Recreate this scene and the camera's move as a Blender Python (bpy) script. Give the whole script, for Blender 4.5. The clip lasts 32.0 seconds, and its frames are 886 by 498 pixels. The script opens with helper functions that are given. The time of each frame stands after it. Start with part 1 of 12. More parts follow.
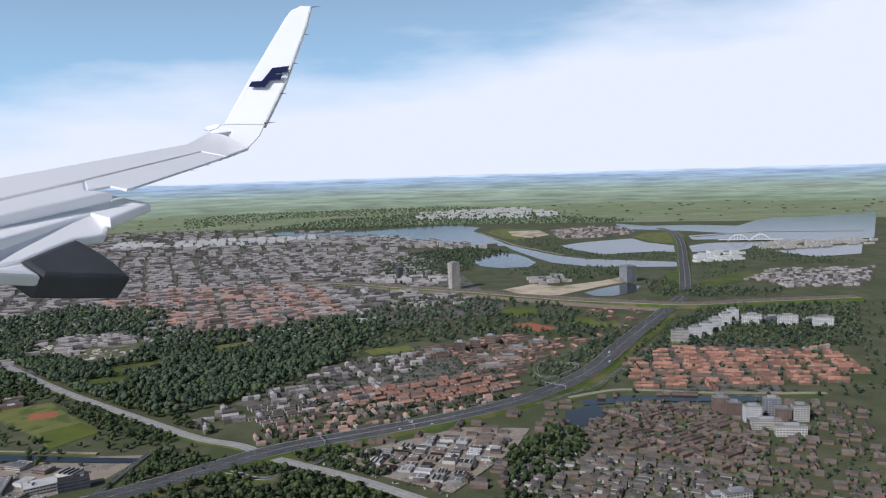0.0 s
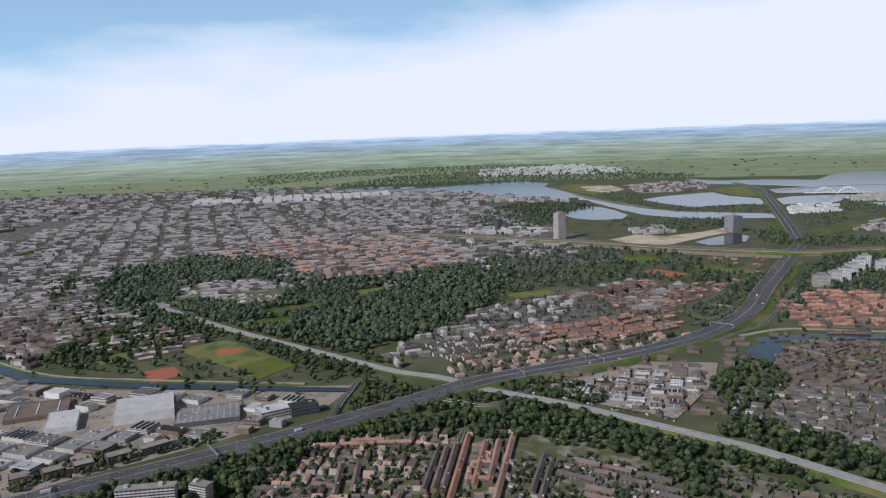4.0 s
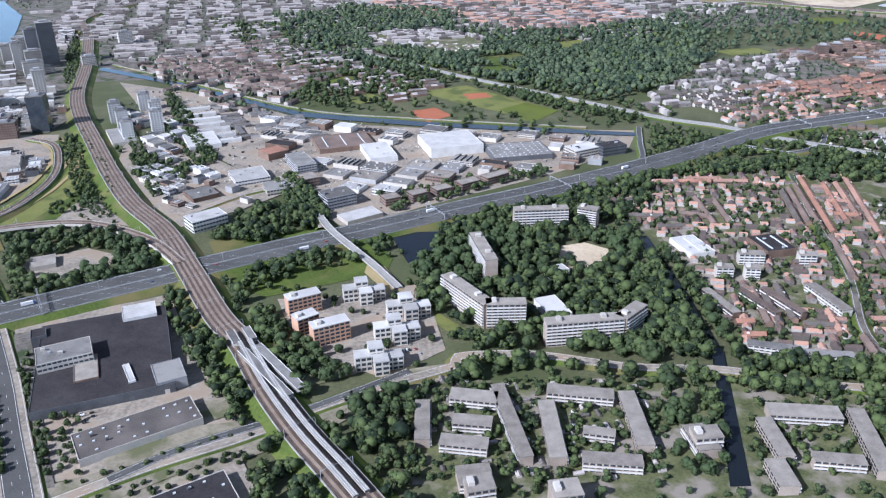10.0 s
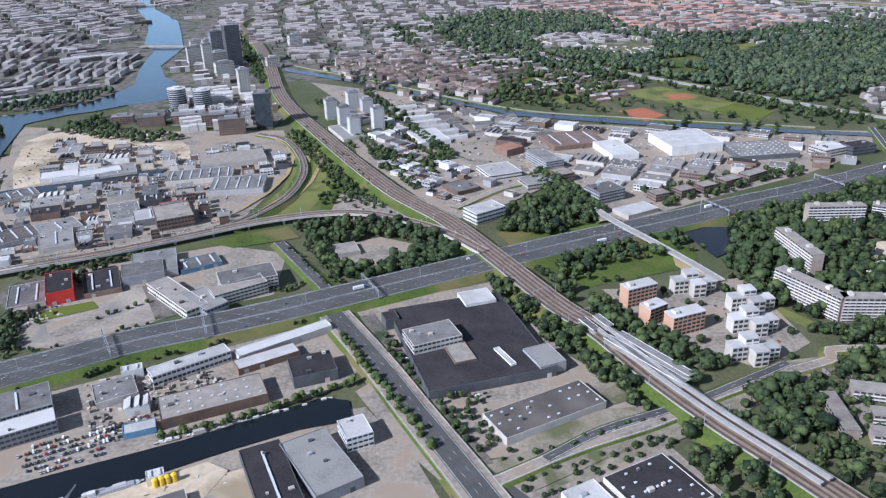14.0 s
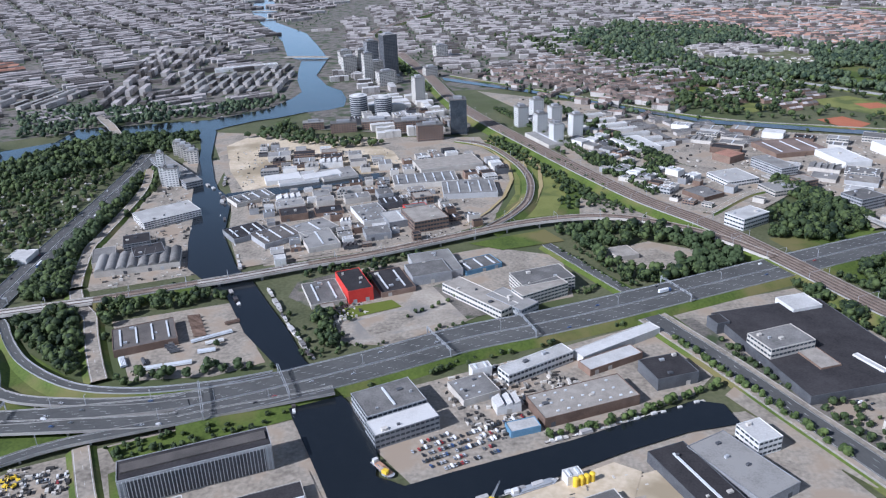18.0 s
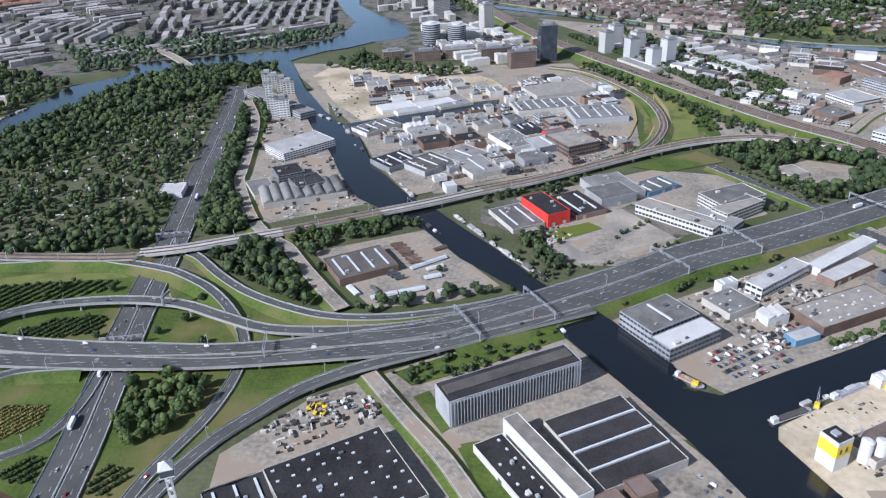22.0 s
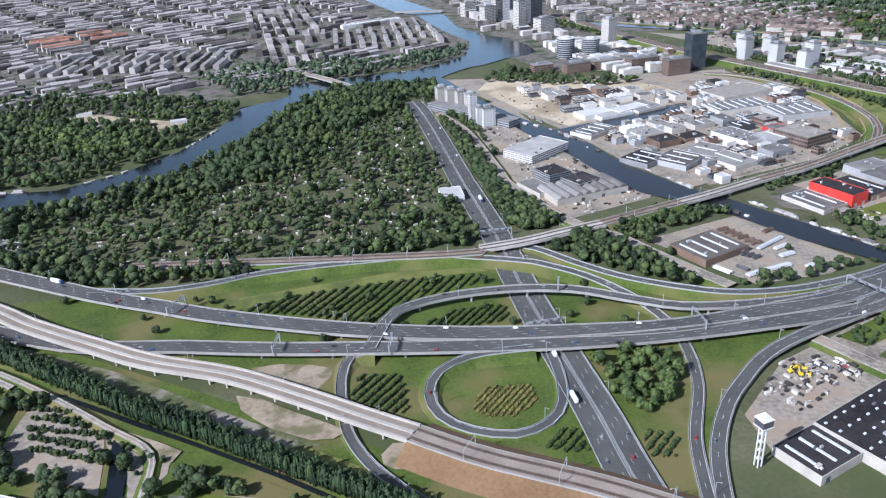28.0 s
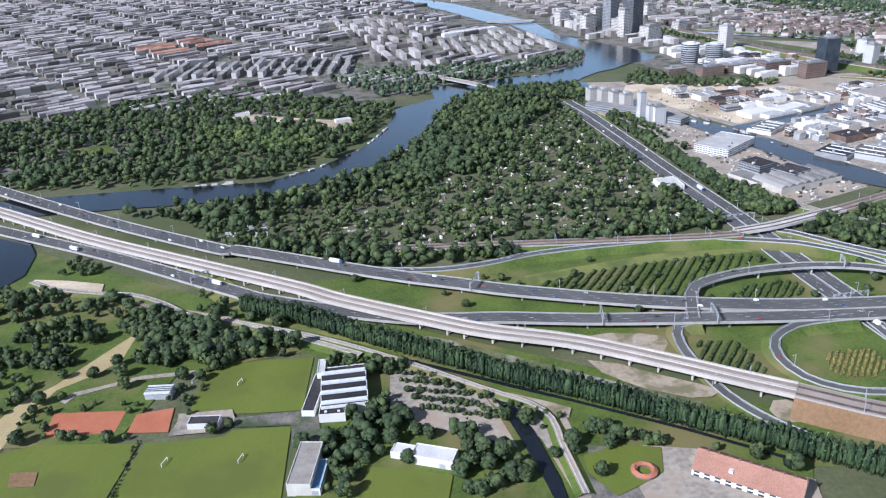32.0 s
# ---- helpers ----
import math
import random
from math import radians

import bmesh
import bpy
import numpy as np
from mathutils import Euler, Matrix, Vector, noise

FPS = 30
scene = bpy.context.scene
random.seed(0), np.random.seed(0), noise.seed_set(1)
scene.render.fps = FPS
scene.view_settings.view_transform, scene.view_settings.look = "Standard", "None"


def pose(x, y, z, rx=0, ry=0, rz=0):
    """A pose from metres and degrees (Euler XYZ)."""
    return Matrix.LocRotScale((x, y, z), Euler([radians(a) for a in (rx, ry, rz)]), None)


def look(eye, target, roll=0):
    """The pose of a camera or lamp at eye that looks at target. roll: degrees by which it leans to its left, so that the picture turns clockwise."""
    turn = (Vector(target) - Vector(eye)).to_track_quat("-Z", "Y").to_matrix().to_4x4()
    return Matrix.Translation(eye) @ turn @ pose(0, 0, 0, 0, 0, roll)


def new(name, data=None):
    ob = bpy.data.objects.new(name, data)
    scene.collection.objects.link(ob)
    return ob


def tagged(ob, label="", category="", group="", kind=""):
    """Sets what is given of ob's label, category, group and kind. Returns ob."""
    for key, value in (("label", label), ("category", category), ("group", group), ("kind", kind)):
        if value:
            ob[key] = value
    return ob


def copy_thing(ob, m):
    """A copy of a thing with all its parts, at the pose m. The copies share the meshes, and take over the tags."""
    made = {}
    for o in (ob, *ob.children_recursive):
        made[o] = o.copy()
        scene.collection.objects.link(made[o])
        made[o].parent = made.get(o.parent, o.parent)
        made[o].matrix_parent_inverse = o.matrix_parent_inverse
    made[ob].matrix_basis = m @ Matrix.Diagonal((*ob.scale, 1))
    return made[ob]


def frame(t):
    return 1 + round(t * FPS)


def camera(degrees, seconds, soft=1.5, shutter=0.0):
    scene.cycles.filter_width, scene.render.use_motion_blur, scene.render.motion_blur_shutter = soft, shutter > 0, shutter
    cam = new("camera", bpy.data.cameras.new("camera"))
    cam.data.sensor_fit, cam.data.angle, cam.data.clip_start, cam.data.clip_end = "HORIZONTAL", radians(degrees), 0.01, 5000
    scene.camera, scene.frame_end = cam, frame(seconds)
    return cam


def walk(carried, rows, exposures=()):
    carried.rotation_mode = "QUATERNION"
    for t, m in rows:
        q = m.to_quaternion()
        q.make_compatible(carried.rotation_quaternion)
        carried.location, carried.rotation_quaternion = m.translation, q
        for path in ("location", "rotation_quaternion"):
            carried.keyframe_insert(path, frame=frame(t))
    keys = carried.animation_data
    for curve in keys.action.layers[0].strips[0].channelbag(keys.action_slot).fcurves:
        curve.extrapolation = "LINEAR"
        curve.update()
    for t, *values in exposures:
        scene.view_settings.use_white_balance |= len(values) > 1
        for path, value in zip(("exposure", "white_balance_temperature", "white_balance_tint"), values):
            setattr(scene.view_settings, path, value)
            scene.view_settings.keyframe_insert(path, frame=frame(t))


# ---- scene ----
cam = camera(58.78, 32.0, soft=1.2)
# seconds, eye, yaw, pitch, roll
PATH = [
    (0, 0.00, 0.00, 243.82, -6.187, -6.086, -1.797),
    (0.5, -18.50, -0.77, 241.84, -5.041, -8.067, -1.584),
    (1, -37.19, -1.48, 239.91, -4.566, -9.524, -1.452),
    (1.5, -56.06, -2.13, 238.03, -3.864, -9.632, -1.726),
    (2, -75.09, -2.74, 236.21, -3.542, -9.706, -1.798),
    (2.5, -94.24, -3.31, 234.43, -3.605, -9.566, -1.680),
    (4.5, -171.82, -5.26, 227.81, -3.804, -8.717, -2.420),
    (5, -191.36, -5.69, 226.27, -2.436, -12.026, -2.905),
    (5.5, -210.94, -6.10, 224.77, -2.139, -20.902, -1.634),
    (6, -230.53, -6.51, 223.31, -1.684, -23.478, -0.035),
    (6.5, -250.12, -6.90, 221.89, -1.231, -26.781, 1.715),
    (7, -269.70, -7.30, 220.51, 0.531, -27.430, 2.068),
    (7.5, -289.25, -7.70, 219.16, 1.064, -27.814, 2.310),
    (8, -308.77, -8.10, 217.86, 1.100, -25.969, 1.041),
    (8.5, -328.24, -8.51, 216.58, 0.579, -25.280, 0.163),
    (9, -347.66, -8.93, 215.35, 0.224, -24.767, -0.467),
    (9.5, -367.00, -9.37, 214.14, -0.703, -24.884, -0.830),
    (10, -386.27, -9.82, 212.97, -1.152, -25.211, -0.866),
    (10.5, -405.46, -10.30, 211.83, -1.060, -25.384, -1.106),
    (11, -424.57, -10.80, 210.72, -0.023, -25.358, -2.063),
    (11.5, -443.57, -11.33, 209.64, 1.685, -25.030, -2.779),
    (12, -462.47, -11.88, 208.59, 2.871, -24.522, -2.976),
    (12.5, -481.27, -12.47, 207.56, 3.495, -24.527, -2.902),
    (13, -499.96, -13.09, 206.56, 2.898, -24.920, -2.245),
    (13.5, -518.54, -13.74, 205.58, 3.092, -24.624, -1.928),
    (15.5, -591.69, -16.76, 201.92, 5.574, -24.080, -1.673),
    (16, -609.68, -17.62, 201.06, 6.972, -23.988, -2.125),
    (16.5, -627.56, -18.53, 200.22, 7.639, -23.889, -2.056),
    (17, -645.33, -19.48, 199.40, 8.379, -23.262, -2.330),
    (17.5, -662.99, -20.48, 198.59, 7.759, -23.168, -1.954),
    (18, -680.54, -21.53, 197.81, 6.964, -23.024, -2.191),
    (18.5, -697.99, -22.63, 197.04, 5.769, -24.031, -1.656),
    (19, -715.35, -23.78, 196.29, 4.202, -25.057, -1.240),
    (19.5, -732.61, -24.98, 195.56, 3.054, -25.562, -0.980),
    (20, -749.80, -26.24, 194.84, 3.575, -25.634, -1.763),
    (20.5, -766.91, -27.54, 194.13, 3.525, -25.492, -2.376),
    (21, -783.95, -28.89, 193.44, 3.321, -25.859, -2.161),
    (21.5, -800.93, -30.30, 192.76, 3.301, -26.612, -2.323),
    (22, -817.87, -31.75, 192.10, 3.130, -27.487, -2.046),
    (22.5, -834.78, -33.26, 191.44, 4.479, -28.044, -2.448),
    (23, -851.65, -34.82, 190.80, 4.635, -28.340, -2.067),
    (23.5, -868.52, -36.43, 190.17, 4.570, -27.793, -2.097),
    (24, -885.38, -38.08, 189.55, 3.052, -26.246, -2.321),
    (24.5, -902.26, -39.79, 188.95, 2.256, -25.026, -2.531),
    (25, -919.17, -41.54, 188.35, 2.544, -24.971, -3.054),
    (25.5, -936.13, -43.34, 187.76, 2.678, -24.833, -3.486),
    (26, -953.14, -45.18, 187.18, 2.503, -24.901, -3.526),
    (26.5, -970.23, -47.07, 186.60, 2.370, -24.927, -3.604),
    (28.5, -1039.74, -55.02, 184.40, -1.857, -25.468, -2.646),
    (29, -1057.50, -57.09, 183.86, -2.655, -25.620, -2.205),
    (29.5, -1075.45, -59.21, 183.34, -2.705, -25.446, -2.251),
    (30, -1093.62, -61.35, 182.82, -2.373, -25.065, -2.401),
    (30.5, -1112.03, -63.52, 182.30, -1.942, -24.660, -2.686),
    (31, -1130.71, -65.71, 181.79, -1.153, -24.242, -3.044),
    (31.5, -1149.68, -67.93, 181.29, -0.768, -24.055, -3.200),
    (32, -1168.96, -70.16, 180.80, -0.941, -23.992, -2.932),
]
# seconds, stops, kelvin, tint
EXPOSURES = [(0, -0.55, 5800, 15), (2.5, -0.5, 5800, 15), (5, -0.58, 5800, 15), (6, -0.4, 5750, 16), (6.6, 0.12, 5700, 17), (7, 0.48, 5650, 17), (7.5, 0.85, 5550, 18), (8.2, 1.05, 5450, 18), (9, 0.55, 5420, 17), (10, 0.42, 5350, 17), (11, 0.28, 5350, 17), (13, 0.22, 5350, 17), (19, 0.18, 5360, 16), (23, 0.24, 5470, 15), (24, 0.34, 5450, 15), (26, 0.28, 5450, 15), (29, 0.42, 5430, 16), (32, 0.46, 5380, 17)]
walk(cam, [(t, pose(x, y, z, 0, 0, yaw) @ pose(0, 0, 0, 90 + pitch) @ pose(0, 0, 0, 0, 0, roll)) for t, x, y, z, yaw, pitch, roll in PATH], EXPOSURES)

# ---- world, sun and exposure ----
SUN_ELEVATION, SUN_AZIMUTH = 36.0, 234.0
world = bpy.data.worlds.new("sky")
scene.world = world
world.use_nodes = True
wn, wl = world.node_tree.nodes, world.node_tree.links
wn.clear()
w_out = wn.new("ShaderNodeOutputWorld")
w_bg = wn.new("ShaderNodeBackground")
w_sky = wn.new("ShaderNodeTexSky")
w_sky.sky_type = "NISHITA"
w_sky.sun_disc = False
w_sky.sun_elevation = radians(SUN_ELEVATION)
w_sky.sun_rotation = radians(SUN_AZIMUTH)
w_sky.air_density, w_sky.dust_density, w_sky.ozone_density = 1.0, 1.2, 1.5
w_bg.inputs["Strength"].default_value = 0.05
# thin white cloud deck over the lower sky, its edge drawn out by stretched noise
w_tc = wn.new("ShaderNodeTexCoord")
w_sep = wn.new("ShaderNodeSeparateXYZ")
w_map = wn.new("ShaderNodeMapping")
w_map.inputs["Scale"].default_value = (2.2, 2.2, 9.0)
w_map.inputs["Rotation"].default_value = (0.0, radians(6), 0.0)
w_noise = wn.new("ShaderNodeTexNoise")
w_noise.inputs["Scale"].default_value = 2.0
w_noise.inputs["Detail"].default_value = 7.0
w_add = wn.new("ShaderNodeMath")
w_add.operation = "MULTIPLY_ADD"
w_add.inputs[1].default_value = 0.16
w_tilt = wn.new("ShaderNodeMath")
w_tilt.operation = "MULTIPLY_ADD"
w_tilt.inputs[1].default_value = -0.13
w_ramp = wn.new("ShaderNodeValToRGB")
w_ramp.color_ramp.elements[0].position, w_ramp.color_ramp.elements[0].color = 0.15, (1.0, 1.0, 1.0, 1)
w_ramp.color_ramp.elements[1].position, w_ramp.color_ramp.elements[1].color = 0.205, (0.62, 0.62, 0.62, 1)
for spot, share in ((0.24, 0.22), (0.34, 0.20), (0.5, 0.04)):
    w_stop = w_ramp.color_ramp.elements.new(spot)
    w_stop.color = (share, share, share, 1)
w_blue = wn.new("ShaderNodeMixRGB")
w_blue.blend_type = "ADD"
w_blue.inputs["Fac"].default_value = 1.0
w_low = wn.new("ShaderNodeValToRGB")
w_low.color_ramp.elements[0].position, w_low.color_ramp.elements[0].color = 0.05, (0.25, 0.68, 1.0, 1)
w_low.color_ramp.elements[1].position, w_low.color_ramp.elements[1].color = 0.35, (0.0, 0.0, 0.0, 1)
w_gain = wn.new("ShaderNodeMixRGB")
w_gain.blend_type = "MULTIPLY"
w_gain.inputs["Fac"].default_value = 1.0
w_gain.inputs["Color2"].default_value = (19.0, 19.0, 19.0, 1)
w_mix = wn.new("ShaderNodeMixRGB")
w_mix.inputs["Color2"].default_value = (25.0, 25.6, 26.4, 1)
wl.new(w_sep.outputs["Z"], w_low.inputs[0])
wl.new(w_low.outputs[0], w_gain.inputs["Color1"])
wl.new(w_sky.outputs[0], w_blue.inputs["Color1"])
wl.new(w_gain.outputs[0], w_blue.inputs["Color2"])
wl.new(w_tc.outputs["Generated"], w_sep.inputs[0])
wl.new(w_tc.outputs["Generated"], w_map.inputs[0])
wl.new(w_map.outputs[0], w_noise.inputs["Vector"])
wl.new(w_sep.outputs["X"], w_tilt.inputs[0])
wl.new(w_sep.outputs["Z"], w_tilt.inputs[2])
wl.new(w_noise.outputs["Fac"], w_add.inputs[0])
wl.new(w_tilt.outputs[0], w_add.inputs[2])
wl.new(w_add.outputs[0], w_ramp.inputs[0])
wl.new(w_ramp.outputs[0], w_mix.inputs["Fac"])
wl.new(w_blue.outputs[0], w_mix.inputs["Color1"])
wl.new(w_mix.outputs[0], w_bg.inputs["Color"])
wl.new(w_bg.outputs[0], w_out.inputs["Surface"])

sun = new("sun", bpy.data.lights.new("sun", "SUN"))
sun.data.energy = 5.0
sun.data.angle = radians(0.6)
sun.data.color = (1.0, 0.95, 0.87)
saz, sel = radians(SUN_AZIMUTH), radians(SUN_ELEVATION)
to_sun = Vector((math.sin(saz) * math.cos(sel), math.cos(saz) * math.cos(sel), math.sin(sel)))
sun.matrix_world = look(to_sun * 900, (0, 0, 0))

# ---- materials ----


def material(name, low, high, scale=0.3, fine=4.0, rough=0.85, bump=0.2, metal=0.0, island=0.0, random_tone=0.0, spec=0.3, patches=None, patch_scale=0.02, stretch=None):
    """Two-scale noise colour between low and high, with optional tone by island or object and a third patch colour."""
    m = bpy.data.materials.new(name)
    m.use_nodes = True
    n, l = m.node_tree.nodes, m.node_tree.links
    b = n["Principled BSDF"]
    geo = n.new("ShaderNodeNewGeometry")
    pos = geo.outputs["Position"]
    if stretch:
        mp = n.new("ShaderNodeMapping")
        mp.inputs["Scale"].default_value = stretch[:3]
        mp.inputs["Rotation"].default_value = (0, 0, radians(stretch[3]))
        l.new(pos, mp.inputs[0])
        pos = mp.outputs[0]
    n1, n2 = n.new("ShaderNodeTexNoise"), n.new("ShaderNodeTexNoise")
    n1.inputs["Scale"].default_value, n1.inputs["Detail"].default_value = scale, 5
    n2.inputs["Scale"].default_value, n2.inputs["Detail"].default_value = fine, 3
    l.new(pos, n1.inputs["Vector"])
    l.new(geo.outputs["Position"], n2.inputs["Vector"])
    add = n.new("ShaderNodeMath")
    add.operation = "MULTIPLY_ADD"
    add.inputs[1].default_value = 0.45
    l.new(n2.outputs["Fac"], add.inputs[0])
    half = n.new("ShaderNodeMath")
    half.operation = "MULTIPLY"
    half.inputs[1].default_value = 0.6
    l.new(n1.outputs["Fac"], half.inputs[0])
    l.new(half.outputs[0], add.inputs[2])
    value = add.outputs[0]
    if island or random_tone:
        more = n.new("ShaderNodeMath")
        more.operation = "MULTIPLY_ADD"
        more.inputs[1].default_value = island or random_tone
        shift = n.new("ShaderNodeMath")
        shift.operation = "SUBTRACT"
        shift.inputs[1].default_value = 0.5 * (island or random_tone)
        if island:
            l.new(geo.outputs["Random Per Island"], more.inputs[0])
        else:
            info = n.new("ShaderNodeObjectInfo")
            l.new(info.outputs["Random"], more.inputs[0])
        l.new(value, shift.inputs[0])
        l.new(shift.outputs[0], more.inputs[2])
        value = more.outputs[0]
    ramp = n.new("ShaderNodeValToRGB")
    ramp.color_ramp.elements[0].position, ramp.color_ramp.elements[1].position = 0.32, 0.72
    ramp.color_ramp.elements[0].color, ramp.color_ramp.elements[1].color = (*low, 1), (*high, 1)
    l.new(value, ramp.inputs[0])
    colour = ramp.outputs[0]
    if patches:
        n3 = n.new("ShaderNodeTexNoise")
        n3.inputs["Scale"].default_value, n3.inputs["Detail"].default_value = patch_scale, 6
        l.new(geo.outputs["Position"], n3.inputs["Vector"])
        r3 = n.new("ShaderNodeValToRGB")
        r3.color_ramp.elements[0].position, r3.color_ramp.elements[1].position = 0.5, 0.62
        l.new(n3.outputs["Fac"], r3.inputs[0])
        mix = n.new("ShaderNodeMixRGB")
        mix.inputs["Color2"].default_value = (*patches, 1)
        l.new(r3.outputs[0], mix.inputs["Fac"])
        l.new(colour, mix.inputs["Color1"])
        colour = mix.outputs[0]
    l.new(colour, b.inputs["Base Color"])
    b.inputs["Roughness"].default_value, b.inputs["Metallic"].default_value = rough, metal
    b.inputs["Specular IOR Level"].default_value = spec
    if bump:
        bp = n.new("ShaderNodeBump")
        bp.inputs["Strength"].default_value, bp.inputs["Distance"].default_value = bump, 0.3
        l.new(n2.outputs["Fac"], bp.inputs["Height"])
        l.new(bp.outputs[0], b.inputs["Normal"])
    return m


GROUND = material("ground_earth", (0.05, 0.06, 0.025), (0.15, 0.152, 0.082), 0.03, 0.5, patches=(0.075, 0.092, 0.036), patch_scale=0.012)
PAVING = material("paving", (0.14, 0.122, 0.1), (0.48, 0.425, 0.35), 0.05, 0.5, bump=0.1, patches=(0.33, 0.265, 0.2), patch_scale=0.05)
STREET = material("street_ground", (0.06, 0.058, 0.05), (0.26, 0.23, 0.2), 0.09, 0.9, bump=0.1, patches=(0.05, 0.072, 0.03), patch_scale=0.06)
GARDEN = material("garden_ground", (0.045, 0.060, 0.020), (0.17, 0.175, 0.085), 0.12, 0.9, bump=0.15, patches=(0.27, 0.24, 0.2), patch_scale=0.07)
SAND = material("sand_yard", (0.42, 0.335, 0.225), (0.70, 0.60, 0.455), 0.03, 0.4, bump=0.25, patches=(0.33, 0.27, 0.18), patch_scale=0.02)
SOIL = material("bare_soil", (0.15, 0.088, 0.042), (0.26, 0.165, 0.088), 0.05, 0.8, bump=0.3)
VERGE = material("dry_verge", (0.17, 0.155, 0.11), (0.36, 0.32, 0.245), 0.08, 0.8, bump=0.15, patches=(0.13, 0.135, 0.07), patch_scale=0.06)
LOT = material("bare_lot", (0.24, 0.21, 0.17), (0.46, 0.41, 0.345), 0.05, 0.6, bump=0.2, patches=(0.24, 0.225, 0.205), patch_scale=0.04)
DUST = material("trodden_sand", (0.22, 0.175, 0.12), (0.44, 0.37, 0.28), 0.09, 0.7, bump=0.3, patches=(0.17, 0.155, 0.085), patch_scale=0.1)
STRAW = material("dry_path", (0.30, 0.23, 0.11), (0.44, 0.36, 0.19), 0.06, 0.9, bump=0.2)
GRASS = material("rough_grass", (0.036, 0.062, 0.010), (0.120, 0.162, 0.030), 0.05, 0.7, bump=0.35, patches=(0.16, 0.142, 0.055), patch_scale=0.022)
LAWN = material("mown_grass", (0.095, 0.125, 0.016), (0.145, 0.17, 0.028), 0.03, 1.5, bump=0.1, stretch=(1, 0.1, 1, -20), patches=(0.1, 0.12, 0.022), patch_scale=0.03)
MEADOW = material("yellow_meadow", (0.125, 0.145, 0.036), (0.215, 0.22, 0.066), 0.04, 1.0, bump=0.2, patches=(0.10, 0.12, 0.035), patch_scale=0.05)
# field greens lightened: the haze of distance is put into the colour
POLDER_HAZED = material("hazed_polder_fields", (0.16, 0.20, 0.105), (0.34, 0.37, 0.215), 0.004, 0.05, bump=0.0, stretch=(1, 4, 1, 8), patches=(0.20, 0.26, 0.12), patch_scale=0.006)
CLAY = material("red_clay", (0.34, 0.11, 0.055), (0.43, 0.16, 0.085), 0.1, 1.5, bump=0.1)
ASPHALT = material("asphalt", (0.062, 0.063, 0.062), (0.128, 0.127, 0.123), 0.05, 1.5, rough=0.85, bump=0.05, stretch=(1, 1, 1, 25), spec=0.2)
CONCRETE = material("concrete", (0.26, 0.25, 0.235), (0.42, 0.405, 0.38), 0.15, 2.0, bump=0.1)
BALLAST = material("track_ballast", (0.19, 0.142, 0.108), (0.37, 0.295, 0.235), 0.15, 2.5, bump=0.4)
SLEEPER = material("dark_track", (0.075, 0.052, 0.04), (0.17, 0.125, 0.098), 0.3, 3.0, bump=0.4, stretch=(1, 1, 1, 0))
STEEL = material("rail_steel", (0.20, 0.17, 0.15), (0.34, 0.31, 0.29), 0.5, 4.0, rough=0.45, metal=0.7, bump=0)
GALV = material("galvanised_steel", (0.36, 0.37, 0.39), (0.52, 0.535, 0.55), 0.5, 4.0, rough=0.5, metal=0.3, bump=0)
PAINT = material("road_paint", (0.6, 0.6, 0.58), (0.8, 0.8, 0.78), 0.4, 3.0, bump=0)
WATER = material("water", (0.008, 0.011, 0.015), (0.016, 0.020, 0.024), 0.01, 0.35, rough=0.16, bump=0.12, spec=0.5)
LEAF = material("tree_leaves", (0.010, 0.021, 0.009), (0.080, 0.110, 0.036), 0.05, 1.6, rough=0.75, bump=0.5, island=0.55, patches=(0.046, 0.070, 0.027), patch_scale=0.015)
# the next two are paler and bluer leaves, with distance haze painted in
LEAF_DISTANT_HAZED = material("distant_hazed_leaves", (0.040, 0.062, 0.038), (0.115, 0.150, 0.085), 0.01, 0.4, rough=0.85, bump=0.0, island=0.5)
LEAF_FAR_HAZED = material("far_hazed_leaves", (0.020, 0.038, 0.024), (0.098, 0.13, 0.068), 0.02, 0.9, rough=0.8, bump=0.3, island=0.5)
LEAF_LIGHT = material("light_tree_leaves", (0.035, 0.060, 0.012), (0.135, 0.175, 0.048), 0.05, 1.6, rough=0.75, bump=0.5, island=0.5)
POPLAR = material("poplar_leaves", (0.010, 0.024, 0.012), (0.056, 0.090, 0.034), 0.06, 2.0, rough=0.75, bump=0.5, island=0.4)
SHRUB = material("willow_shrub_leaves", (0.03, 0.052, 0.015), (0.105, 0.145, 0.042), 0.1, 2.0, rough=0.75, bump=0.5, island=0.4)
BARK = material("bark", (0.06, 0.045, 0.03), (0.13, 0.10, 0.07), 0.8, 5.0, bump=0.5)
ROOF_RED = material("orange_roof_tiles", (0.17, 0.09, 0.065), (0.44, 0.235, 0.165), 0.08, 2.2, bump=0.3, island=0.4)
ROOF_WARM = material("weathered_roof_tiles", (0.11, 0.085, 0.075), (0.46, 0.27, 0.20), 0.03, 1.5, bump=0.2, island=0.9)
ROOF_BROWN = material("brown_roof_tiles", (0.09, 0.07, 0.06), (0.25, 0.185, 0.155), 0.08, 2.2, bump=0.3, island=0.5)
ROOF_DARK = material("dark_roof_tiles", (0.055, 0.05, 0.047), (0.17, 0.15, 0.135), 0.08, 2.2, bump=0.3, island=0.3)
ROOF_GREY = material("grey_roofing", (0.12, 0.115, 0.11), (0.29, 0.28, 0.265), 0.12, 1.5, bump=0.12, random_tone=0.4)
ROOF_TAR = material("black_roofing", (0.022, 0.021, 0.023), (0.062, 0.058, 0.06), 0.1, 1.2, rough=0.95, bump=0.1, random_tone=0.15, spec=0.1)
